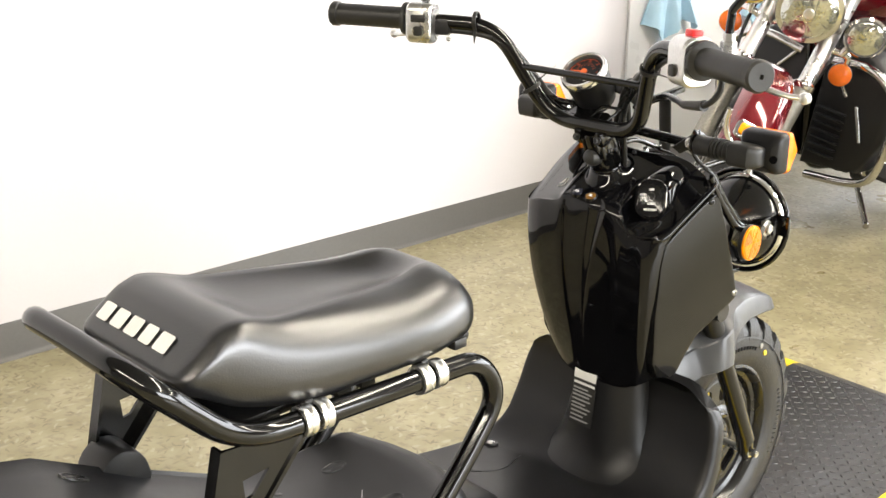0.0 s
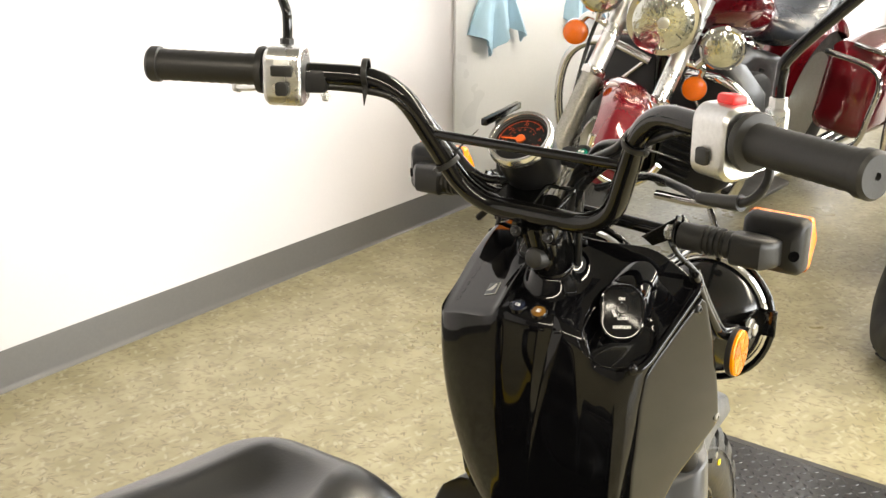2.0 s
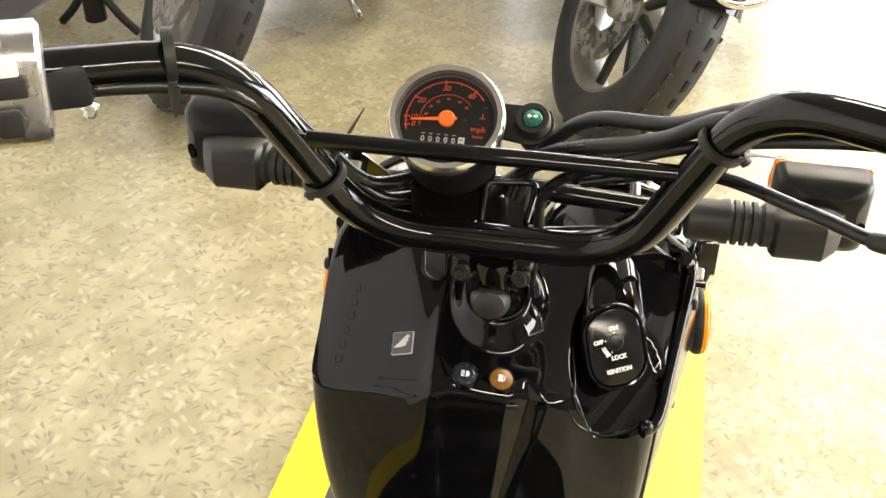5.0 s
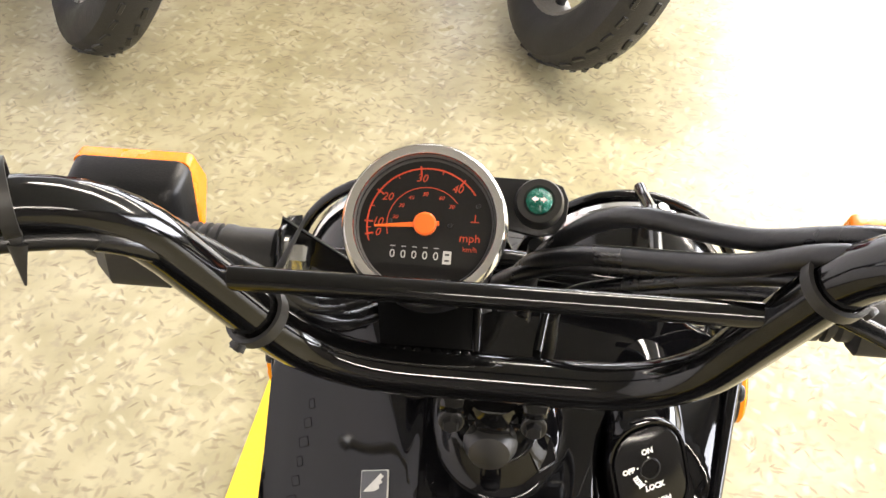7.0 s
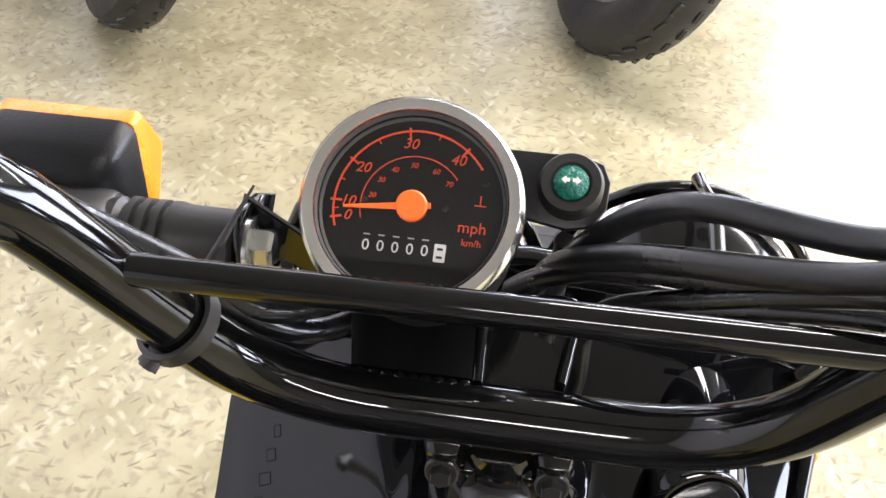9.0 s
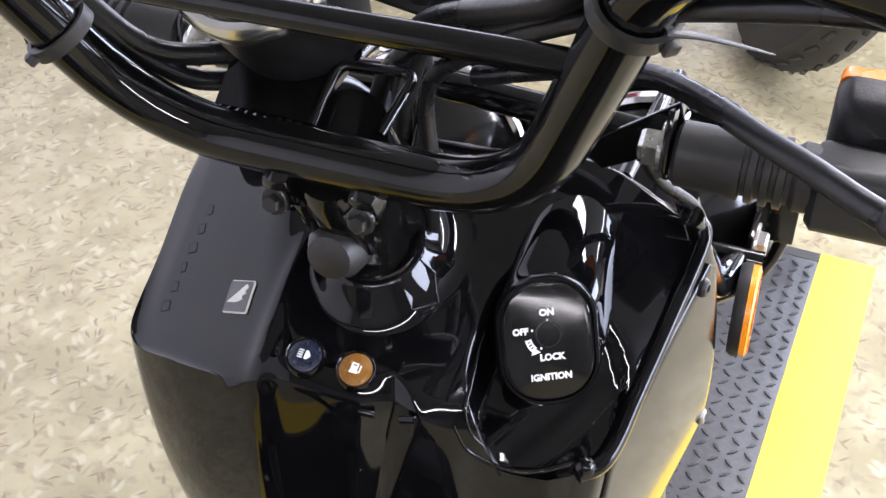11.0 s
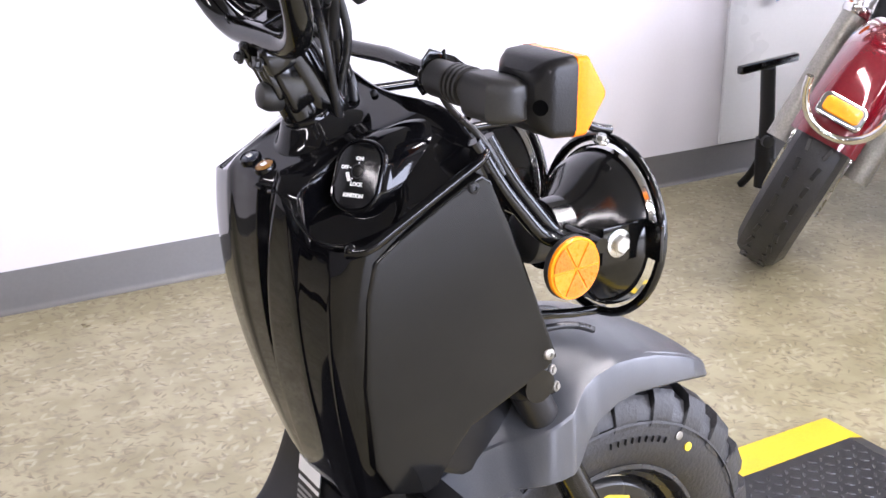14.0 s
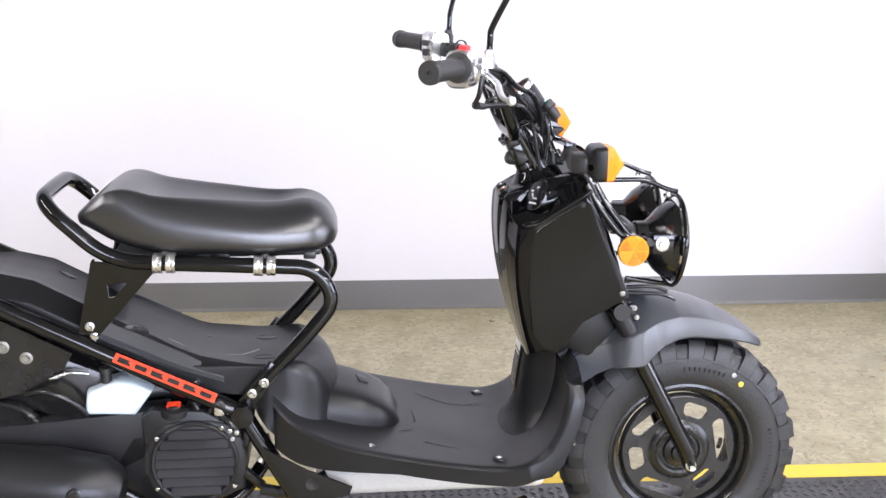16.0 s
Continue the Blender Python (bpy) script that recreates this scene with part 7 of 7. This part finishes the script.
# ---- the parked motorcycles ----
def motorcycle(at, heading, lean, steer, paint, label, full):
    """A big touring motorcycle: x forward, the front wheel's contact at the origin."""
    M = empty("motorcycle", Matrix.Translation(at) @ Euler((0, 0, radians(heading))).to_matrix().to_4x4() @ Euler((radians(lean), 0, 0)).to_matrix().to_4x4(), label, "motorcycle", "parked motorcycles")
    R = 0.315
    rake = Vector((-0.46, 0, 0.89)).normalized()
    pivot = Vector((-0.30, 0, 0.80))
    S = Matrix.Translation(pivot) @ Matrix.Rotation(radians(steer), 4, rake) @ Matrix.Translation(-pivot)

    def put(name, bm, mat, label2="", sharp=35.0, turn=True):
        if turn:
            bmesh.ops.transform(bm, matrix=S, verts=bm.verts)
        return part(name, bm, mat, M, label2, sharp)

    # front wheel
    wm = frame_m((0, 0, R), (0, 1, 0), (1, 0, 0))
    bm = bmesh.new()
    hw = 0.062
    lathe(bm, [(0.21, -hw * 0.75), (0.235, -hw), (0.27, -hw * 1.02), (0.298, -hw * 0.8), (0.311, -hw * 0.42), (R, 0), (0.311, hw * 0.42), (0.298, hw * 0.8), (0.27, hw * 1.02), (0.235, hw), (0.21, hw * 0.75)], wm, 56, False)
    put("front_tyre", bm, TYRE)
    for k in range(40):
        a = 2 * math.pi * k / 40
        for s in (-1, 1):
            # groove as a black bar, with the shade between the treads painted in
            bm = bmesh.new()
            p = wm @ Vector((0.3115 * math.cos(a), 0.3115 * math.sin(a), s * 0.024))
            box(bm, (0.010, 0.030, 0.006), frame_m(p, (math.cos(a), 0, (p.z - R) / 0.3115), (0.5, s, 0)), 0.001, 1)
            put("tread_groove", bm, INK_AND_SHADE)
    bm = bmesh.new()
    lathe(bm, [(0.212, -0.046), (0.218, -0.050), (0.205, -0.046), (0.195, -0.02), (0.195, 0.02), (0.205, 0.046), (0.218, 0.050), (0.212, 0.046)], wm, 48, False)
    put("front_rim", bm, ALU if full else DULL)
    for k in range(9):
        a = 2 * math.pi * k / 9
        bm = bmesh.new()
        box(bm, (0.16, 0.022, 0.020), wm @ Euler((0, 0, a)).to_matrix().to_4x4() @ Matrix.Translation((0.115, 0, 0)), 0.006)
        put("spoke", bm, DULL if full else CAST)
    bm = bmesh.new()
    lathe(bm, [(0.012, -0.075), (0.04, -0.06), (0.045, 0.0), (0.04, 0.06), (0.012, 0.075)], wm, 28)
    put("hub", bm, DULL)
    for s in (-1, 1):
        bm = bmesh.new()
        lathe(bm, [(0.075, s * 0.070), (0.145, s * 0.070), (0.145, s * 0.075), (0.075, s * 0.075)], wm, 40, False)
        put("brake_disc", bm, STEEL)
        bm = bmesh.new()
        box(bm, (0.09, 0.05, 0.07), pose(-0.11, s * 0.085, R + 0.085, 0, 30, 0), 0.012)
        put("brake_caliper", bm, DULL)
        # fork leg
        foot = Vector((-0.01, s * 0.105, R - 0.01))
        top = foot + rake * 0.66
        bm = bmesh.new()
        sweep(bm, [foot - rake * 0.02, foot + rake * 0.33], 0.031, 20)
        put("fork_slider", bm, DULL)
        bm = bmesh.new()
        sweep(bm, [foot + rake * 0.30, top], 0.027, 20)
        put("fork_tube", bm, ALU)
        bm = bmesh.new()
        lathe(bm, [(0.034, 0.0), (0.037, 0.006), (0.037, 0.02), (0.030, 0.026)], frame_m(foot + rake * 0.32, rake), 24)
        put("fork_seal", bm, CHROME)
        # signal on the lamp bar
        sc = Vector((-0.255, s * 0.196, 0.655))
        bm = bmesh.new()
        lathe(bm, [(0.012, -0.055), (0.030, -0.045), (0.037, -0.015), (0.038, 0.0)], frame_m(sc, (1, 0, 0.05)), 28)
        put("signal_housing", bm, CHROME)
        bm = bmesh.new()
        lathe(bm, [(0.0365, 0.0), (0.036, 0.008), (0.028, 0.016), (0.012, 0.021), (0.001, 0.022)], frame_m(sc, (1, 0, 0.05)), 28)
        put("signal_lens", bm, ORANGE, "round amber signal lens")
        # spot lamp
        sp = Vector((-0.182, s * 0.192, 0.818))
        bm = bmesh.new()
        lathe(bm, [(0.020, -0.085), (0.045, -0.070), (0.062, -0.03), (0.066, 0.0), (0.060, 0.008)], frame_m(sp, (1, 0, 0.0)), 32)
        put("spot_lamp", bm, CHROME)
        bm = bmesh.new()
        lathe(bm, [(0.060, 0.003), (0.050, 0.010), (0.02, 0.015), (0.001, 0.016)], frame_m(sp, (1, 0, 0.0)), 32)
        put("spot_lens", bm, LENS)
        bm = bmesh.new()
        sweep(bm, [(-0.235, s * 0.050, 0.735), (-0.225, s * 0.10, 0.720), (-0.225, s * 0.145, 0.728), (-0.245, s * 0.185, 0.722), (-0.262, s * 0.196, 0.690)], 0.011, 12, 6)
        put("lamp_bar", bm, CHROME)
        bm = bmesh.new()
        sweep(bm, [(-0.225, s * 0.160, 0.725), (-0.220, s * 0.174, 0.775)], 0.012, 12)
        put("lamp_post", bm, CHROME)
        # hand grip and lever
        bm = bmesh.new()
        sweep(bm, [(-0.38, s * 0.10, 1.02), (-0.42, s * 0.25, 1.04), (-0.52, s * 0.36, 1.02), (-0.66, s * 0.40, 0.99)], 0.013, 12, 6)
        put("handlebar_tube", bm, CHROME)
        bm = bmesh.new()
        sweep(bm, [(-0.56, s * 0.375, 1.01), (-0.68, s * 0.405, 0.985)], 0.018, 14)
        put("hand_grip", bm, RUBBER)
        # hoses
        bm = bmesh.new()
        sweep(bm, [(-0.36, s * 0.09, 0.92), (-0.30, s * 0.15, 0.72), (-0.20, s * 0.12, 0.50), (-0.14, s * 0.09, 0.40)], 0.006, 8, 6)
        put("brake_hose", bm, CABLE)
    # head lamp
    hc = Vector((-0.177, 0, 0.821))
    bm = bmesh.new()
    lathe(bm, [(0.03, -0.15), (0.075, -0.12), (0.100, -0.05), (0.106, 0.0), (0.103, 0.010), (0.092, 0.014)], frame_m(hc, (1, 0, -0.02)), 44)
    put("headlamp_shell", bm, CHROME)
    bm = bmesh.new()
    lathe(bm, [(0.093, 0.006), (0.085, 0.016), (0.060, 0.026), (0.030, 0.031), (0.001, 0.033)], frame_m(hc, (1, 0, -0.02)), 40)
    put("headlamp_lens", bm, LENS, "clear round headlamp lens")
    bm = bmesh.new()
    lathe(bm, [(0.017, 0.0), (0.014, 0.01), (0.001, 0.012)], frame_m(hc + Vector((0.034, 0, 0)), (1, 0, 0)), 20)
    put("bulb_shield", bm, ALU)
    # fork yoke
    bm = bmesh.new()
    box(bm, (0.07, 0.27, 0.03), pose(-0.275, 0, 0.745, 0, -27, 0), 0.01)
    put("fork_yoke", bm, CHROME)
    # front fender
    loops = []
    for k in range(25):
        a = radians(30 + 128 * k / 24)
        row = []
        w = 0.078 if k < 22 else 0.078 - 0.012 * (k - 21)
        for j in range(13):
            t = -1 + 2 * j / 12
            r = R + 0.032 - 0.045 * abs(t) ** 2.6
            row.append((r * math.cos(a), w * math.copysign(abs(t) ** 0.8, t), R + r * math.sin(a)))
        for j in range(12, -1, -1):
            t = -1 + 2 * j / 12
            r = R + 0.027 - 0.045 * abs(t) ** 2.6
            row.append((r * math.cos(a), 0.95 * w * math.copysign(abs(t) ** 0.8, t), R + r * math.sin(a)))
        loops.append(row)
    bm = bmesh.new()
    rings(bm, loops)
    put("front_fender", bm, paint, "glossy painted front fender", 50)
    # fender tip lamp and chrome trim
    a = radians(42)
    p = Vector(((R + 0.034) * math.cos(a), 0, R + (R + 0.034) * math.sin(a)))
    bm = bmesh.new()
    prism(bm, rounded(0.105, 0.058, 0.016, 4), 0.018, frame_m(p, (math.cos(a), 0, math.sin(a)), (0, 1, 0)), 0.006)
    put("tip_lamp_base", bm, CHROME)
    bm = bmesh.new()
    prism(bm, rounded(0.085, 0.036, 0.010, 4), 0.010, frame_m(p + Vector((math.cos(a), 0, math.sin(a))) * 0.017, (math.cos(a), 0, math.sin(a)), (0, 1, 0)), 0.004)
    put("tip_lamp_lens", bm, YELLOW_LENS, "amber fender tip lamp")
    bm = bmesh.new()
    pts = []
    for k in range(15):
        aa = radians(30)
        t = -1 + 2 * k / 14
        pts.append(((R + 0.03) * math.cos(aa) - 0.0, 0.095 * math.sin(t * 1.4), R + (R + 0.03) * math.sin(aa) + 0.02 + 0.10 * (abs(t) ** 2)))
    sweep(bm, pts, 0.009, 10, 1)
    put("fender_trim", bm, CHROME)
    # fairing over the lamp
    loops = []
    for z, w, d in ((0.93, 0.20, 0.10), (0.98, 0.30, 0.14), (1.06, 0.36, 0.15), (1.16, 0.36, 0.13), (1.24, 0.30, 0.09)):
        ring = []
        for k in range(17):
            t = -1 + 2 * k / 16
            ring.append((-0.36 + d * (1 - abs(t) ** 2.2) - 0.10 * abs(t) ** 2, w * t, z))
        for k in range(16, -1, -1):
            t = -1 + 2 * k / 16
            ring.append((-0.40 + (d - 0.02) * (1 - abs(t) ** 2.2) - 0.10 * abs(t) ** 2, w * t * 0.97, z))
        loops.append(ring)
    bm = bmesh.new()
    rings(bm, loops)
    put("fairing", bm, paint, "glossy painted fairing", 50)
    # frame, tank, seat
    bm = bmesh.new()
    loops = []
    for x, z, w, h in ((-0.42, 0.83, 0.05, 0.06), (-0.50, 0.84, 0.11, 0.11), (-0.62, 0.83, 0.145, 0.13), (-0.78, 0.79, 0.15, 0.12), (-0.92, 0.74, 0.12, 0.09), (-1.0, 0.71, 0.07, 0.05)):
        loops.append([(x, w * math.cos(t), z + h * math.sin(t)) for t in [2 * math.pi * k / 24 for k in range(24)]])
    rings(bm, loops)
    put("fuel_tank", bm, paint, "", 50, False)
    bm = bmesh.new()
    loops = []
    for x, z, w, h in ((-0.93, 0.70, 0.08, 0.04), (-1.0, 0.69, 0.16, 0.06), (-1.15, 0.68, 0.19, 0.065), (-1.30, 0.72, 0.17, 0.07), (-1.38, 0.76, 0.15, 0.075), (-1.50, 0.75, 0.15, 0.065), (-1.66, 0.74, 0.12, 0.05), (-1.72, 0.73, 0.06, 0.03)):
        loops.append([(x, w * math.copysign(abs(math.cos(t)) ** 0.7, math.cos(t)), z + h * math.sin(t)) for t in [2 * math.pi * k / 24 for k in range(24)]])
    rings(bm, loops)
    put("saddle", bm, NAVY_SEAT, "shiny black leather saddle", 50, False)
    # twin cylinder engine with fins
    for a, x in ((20, -0.70), (-22, -0.86)):
        d = Vector((math.sin(radians(a)), 0, math.cos(radians(a))))
        base = Vector((-0.78 + 0.06 * math.sin(radians(a)), 0, 0.36))
        for k in range(9):
            bm = bmesh.new()
            prism(bm, rounded(0.135, 0.15, 0.03, 4), 0.006, frame_m(base + d * (0.10 + 0.016 * k), d, (1, 0, 0)), 0.001, 1)
            put("cooling_fin", bm, CAST, "", 35, False)
        bm = bmesh.new()
        sweep(bm, [base, base + d * 0.25], 0.055, 20)
        put("cylinder", bm, CAST, "", 35, False)
        bm = bmesh.new()
        prism(bm, rounded(0.14, 0.16, 0.04, 4), 0.07, frame_m(base + d * 0.245, d, (1, 0, 0)), 0.02, 3)
        put("rocker_cover", bm, CHROME, "", 35, False)
    bm = bmesh.new()
    prism(bm, [(-0.20, -0.10), (0.14, -0.11), (0.20, 0.0), (0.14, 0.11), (-0.05, 0.13), (-0.20, 0.06)], 0.24, frame_m((-0.80, -0.12, 0.29), (0, 1, 0), (1, 0, 0)), 0.025, 3)
    put("crankcase", bm, CAST, "", 35, False)
    bm = bmesh.new()
    prism(bm, [(-0.26, -0.16), (0.20, -0.16), (0.24, 0.02), (0.20, 0.24), (0.02, 0.30), (-0.26, 0.24)], 0.26, frame_m((-0.80, 0.13, 0.36), (0, -1, 0), (1, 0, 0)), 0.03, 3)
    put("engine_block", bm, CAST, "black engine block", 35, False)
    for s in (-1, 1):
        bm = bmesh.new()
        prism(bm, [(0.03, 0.68), (0.20, 0.665), (0.285, 0.60), (0.305, 0.50), (0.300, 0.40), (0.245, 0.275), (0.03, 0.235)], 0.13, frame_m((-0.57, 0, 0), (1, 0, 0), (0, s, 0)) @ Matrix.Diagonal((1, s, 1, 1)), 0.02, 3)
        put("lower_cowl", bm, CAST if full else GLOSS, "black lower engine cowl", 40, False)
        # struts and cooling ribs on the face of the cowl
        for p, q in (((-0.428, s * 0.075, 0.610), (-0.424, s * 0.150, 0.520)), ((-0.430, s * 0.190, 0.500), (-0.428, s * 0.235, 0.390))):
            bm = bmesh.new()
            sweep(bm, [p, q], 0.0065, 12)
            put("cowl_strut", bm, CHROME, "", 35, False)
        for k in range(7):
            bm = bmesh.new()
            box(bm, (0.022, 0.11, 0.007), Matrix.Translation((-0.433, s * 0.105, 0.300 + 0.026 * k)), 0.002, 1)
            put("cooler_rib", bm, CAST, "", 35, False)
    for s in (-1, 1):
        bm = bmesh.new()
        lathe(bm, [(0.10, 0.0), (0.105, 0.02), (0.09, 0.04), (0.03, 0.05)], frame_m((-0.70, s * 0.14, 0.26), (0, s, 0)), 32)
        put("side_case", bm, CAST, "", 35, False)
        bm = bmesh.new()
        lathe(bm, [(0.030, 0.0), (0.078, 0.004), (0.088, 0.020), (0.084, 0.040), (0.060, 0.052), (0.018, 0.056), (0.014, 0.050)], frame_m((-0.73, s * 0.155, 0.52), (0.25, s, 0.1)), 36)
        put("air_cleaner", bm, CAST, "round black air cleaner cover", 35, False)
        for k in range(4):
            bm = bmesh.new()
            sweep(bm, [(-0.66 - 0.035 * k, s * 0.145, 0.32), (-0.60 - 0.075 * k, s * 0.150, 0.60)], 0.010, 10)
            put("pushrod_tube", bm, CAST, "", 35, False)
        bm = bmesh.new()
        lathe(bm, [(0.010, -0.03), (0.030, -0.025), (0.046, 0.0), (0.044, 0.012), (0.020, 0.016), (0.002, 0.010)], frame_m((-0.50, s * 0.125, 0.60), (1, s * 0.5, 0)), 24)
        put("horn", bm, CHROME, "", 35, False)
        for k in range(3):
            bm = bmesh.new()
            sweep(bm, [(-0.50, s * (0.05 + 0.02 * k), 0.66), (-0.46 - 0.03 * k, s * (0.13 + 0.01 * k), 0.50), (-0.50, s * 0.12, 0.36 - 0.05 * k), (-0.58, s * 0.10, 0.28)], 0.007, 8, 5)
            put("oil_hose", bm, CABLE, "", 35, False)
        bm = bmesh.new()
        lathe(bm, [(0.0, 0.0), (0.066, 0.002), (0.070, 0.012), (0.062, 0.030), (0.02, 0.036)], frame_m((-0.86, s * 0.155, 0.30), (0, s, 0)), 30)
        put("timing_cover", bm, CAST, "", 35, False)
        # crash bar
        bm = bmesh.new()
        sweep(bm, [(-0.42, s * 0.05, 0.62), (-0.40, s * 0.22, 0.64), (-0.40, s * 0.33, 0.56), (-0.41, s * 0.34, 0.40), (-0.44, s * 0.28, 0.26), (-0.46, s * 0.06, 0.20)], 0.0145, 16, 6)
        put("engine_guard", bm, CHROME, "", 35, False)
        bm = bmesh.new()
        box(bm, (0.30, 0.11, 0.018), Matrix.Translation((-0.66, s * 0.30, 0.27)), 0.008)
        put("floor_board", bm, RUBBER, "", 35, False)
        bm = bmesh.new()
        sweep(bm, [(-0.62, s * 0.10, 0.55), (-0.54, s * 0.17, 0.45), (-0.60, s * 0.18, 0.26), (-0.90, s * 0.19, 0.20), (-1.30, s * 0.20, 0.21), (-2.0, s * 0.22, 0.24)], 0.034, 16, 6)
        put("exhaust", bm, CHROME, "", 35, False)
        # saddle bag
        bm = bmesh.new()
        loops = []
        for x, h, w in ((-1.27, 0.28, 0.16), (-1.29, 0.33, 0.20), (-1.50, 0.34, 0.21), (-1.86, 0.31, 0.20), (-1.95, 0.27, 0.17), (-1.97, 0.22, 0.13)):
            loops.append([Vector((x, s * 0.30 + y, 0.50 + z)) for y, z in rounded(w, h, 0.05, 5)])
        rings(bm, loops)
        put("saddle_bag", bm, paint, "hard painted saddle bag with chrome rail", 45, False)
        bm = bmesh.new()
        sweep(bm, [(-1.28, s * 0.28, 0.665), (-1.26, s * 0.36, 0.665), (-1.30, s * 0.405, 0.665), (-1.6, s * 0.415, 0.662)], 0.010, 12, 5)
        put("bag_rail", bm, CHROME, "", 35, False)
        bm = bmesh.new()
        sweep(bm, [(-1.24, s * 0.20, 0.62), (-1.22, s * 0.40, 0.60), (-1.22, s * 0.415, 0.45), (-1.24, s * 0.38, 0.32), (-1.24, s * 0.2, 0.30)], 0.011, 12, 5)
        put("bag_guard", bm, CHROME, "", 35, False)
    bm = bmesh.new()
    sweep(bm, [(-0.33, 0, 0.86), (-0.46, 0, 0.46), (-0.56, 0, 0.22), (-0.80, 0, 0.17), (-1.2, 0, 0.20)], 0.022, 14, 5)
    put("frame_tube", bm, TUBE, "", 35, False)
    # rear wheel and fender
    rm = frame_m((-1.62, 0, R), (0, 1, 0), (1, 0, 0))
    bm = bmesh.new()
    lathe(bm, [(0.205, -0.05), (0.24, -0.07), (0.29, -0.068), (R, -0.03), (R, 0.03), (0.29, 0.068), (0.24, 0.07), (0.205, 0.05)], rm, 48, False)
    put("rear_tyre", bm, TYRE, "", 35, False)
    bm = bmesh.new()
    lathe(bm, [(0.03, -0.04), (0.206, -0.05), (0.206, 0.05), (0.03, 0.04)], rm, 40)
    put("rear_rim", bm, DULL, "", 35, False)
    bm = bmesh.new()
    lathe(bm, [(0.30, -0.09), (0.345, -0.07), (0.36, 0), (0.345, 0.07), (0.30, 0.09), (0.335, 0.065), (0.35, 0), (0.335, -0.065)], rm, 40, False, (-10, -190))
    put("rear_fender", bm, paint, "", 50, False)
    # side stand
    bm = bmesh.new()
    low = 0.275 * math.tan(radians(-lean)) + 0.011
    sweep(bm, [(-0.66, 0.12, 0.22), (-0.60, 0.26, low + 0.003), (-0.58, 0.275, low)], 0.011, 12)
    put("side_stand", bm, CHROME if full else CAST, "", 35, False)
    return M


motorcycle((1.460, 1.070, 0.0), 178.3, -10.5, 35.7, MAROON, "maroon touring motorcycle with chrome forks and round spot lamps", True)
BLACK_BIKE = motorcycle((1.565, 0.066, 0.0), 177.5, -13, 26, GLOSS, "black touring motorcycle with chrome forks leaning on its stand", False)


copy_thing(BLACK_BIKE, Matrix.Translation((3.75, 0.52, 0.0)) @ Euler((0, 0, radians(181))).to_matrix().to_4x4() @ Euler((radians(-13), 0, 0)).to_matrix().to_4x4())


# ---- things by the wall ----
def t_stand():
    st = empty("work_stand", pose(1.76, 1.46, 0, 0, 0, 8), "black steel T-topped work stand by the wall", "stand")
    bm = bmesh.new()
    box(bm, (0.26, 0.022, 0.024), pose(-0.01, 0, 0.412, 0, -2, 0), 0.004)
    part("top_bar", bm, TUBE, st)
    bm = bmesh.new()
    sweep(bm, [(-0.01, 0, 0.40), (0.005, 0, 0.27), (0.01, 0, 0.17)], 0.022, 14)
    part("post", bm, CAST, st)
    bm = bmesh.new()
    sweep(bm, [(0.01, 0, 0.19), (0.02, 0, 0.04)], 0.030, 14)
    part("sleeve", bm, CAST, st)
    for s in (-1, 1):
        bm = bmesh.new()
        sweep(bm, [(0.015, 0, 0.16), (0.03 + s * 0.02, s * 0.07, 0.06), (0.04 + s * 0.03, s * 0.12, 0.008)], 0.012, 12, 4)
        part("foot", bm, CAST, st)
    bm = bmesh.new()
    lathe(bm, [(0.016, 0), (0.018, 0.02), (0.006, 0.024)], frame_m((-0.02, -0.02, 0.19), (-0.5, -1, 0)), 14)
    part("knob", bm, RUBBER, st)


t_stand()


def towel(x, z, w, h, tilt):
    bm = bmesh.new()
    nu, nv = 22, 16
    front, back = [], []
    for j in range(nv + 1):
        v = j / nv
        rowf, rowb = [], []
        for i in range(nu + 1):
            u = -1 + 2 * i / nu
            spread = 0.35 + 0.65 * v ** 0.7
            fold = 0.022 * math.sin(u * 9 + tilt) * v + 0.012 * math.sin(u * 17 + 2 * tilt) * v
            px = x + u * w * spread + tilt * 0.03 * v
            pz = z + 0.02 * math.sin(3 * u) * (1 - v) - h * v * (1 - 0.35 * abs(math.sin(u * 2.2 + tilt)))
            rowf.append((px, YB - 0.045 - fold - 0.01 * (1 - u * u), pz))
            rowb.append((px, YB - 0.037 - fold - 0.01 * (1 - u * u), pz))
        front.append(rowf)
        back.append(rowb)
    loops = [a + b[::-1] for a, b in zip(front, back)]
    rings(bm, loops)
    t = finish(bm, "towel", CLOTH, None, "", 60)
    tagged(t, "light blue cloth hanging in folds on the white board", "towel", "hanging cloths")
    bm = bmesh.new()
    lathe(bm, [(0.012, 0.0), (0.012, 0.004), (0.004, 0.006), (0.004, 0.040), (0.009, 0.043), (0.009, 0.05)], frame_m((x, YB - 0.012, z), (0, -1, 0.1)), 16)
    part("hook", bm, STEEL, t)


towel(2.02, 0.80, 0.16, 0.26, 0.6)
towel(2.62, 0.80, 0.14, 0.24, 1.4)
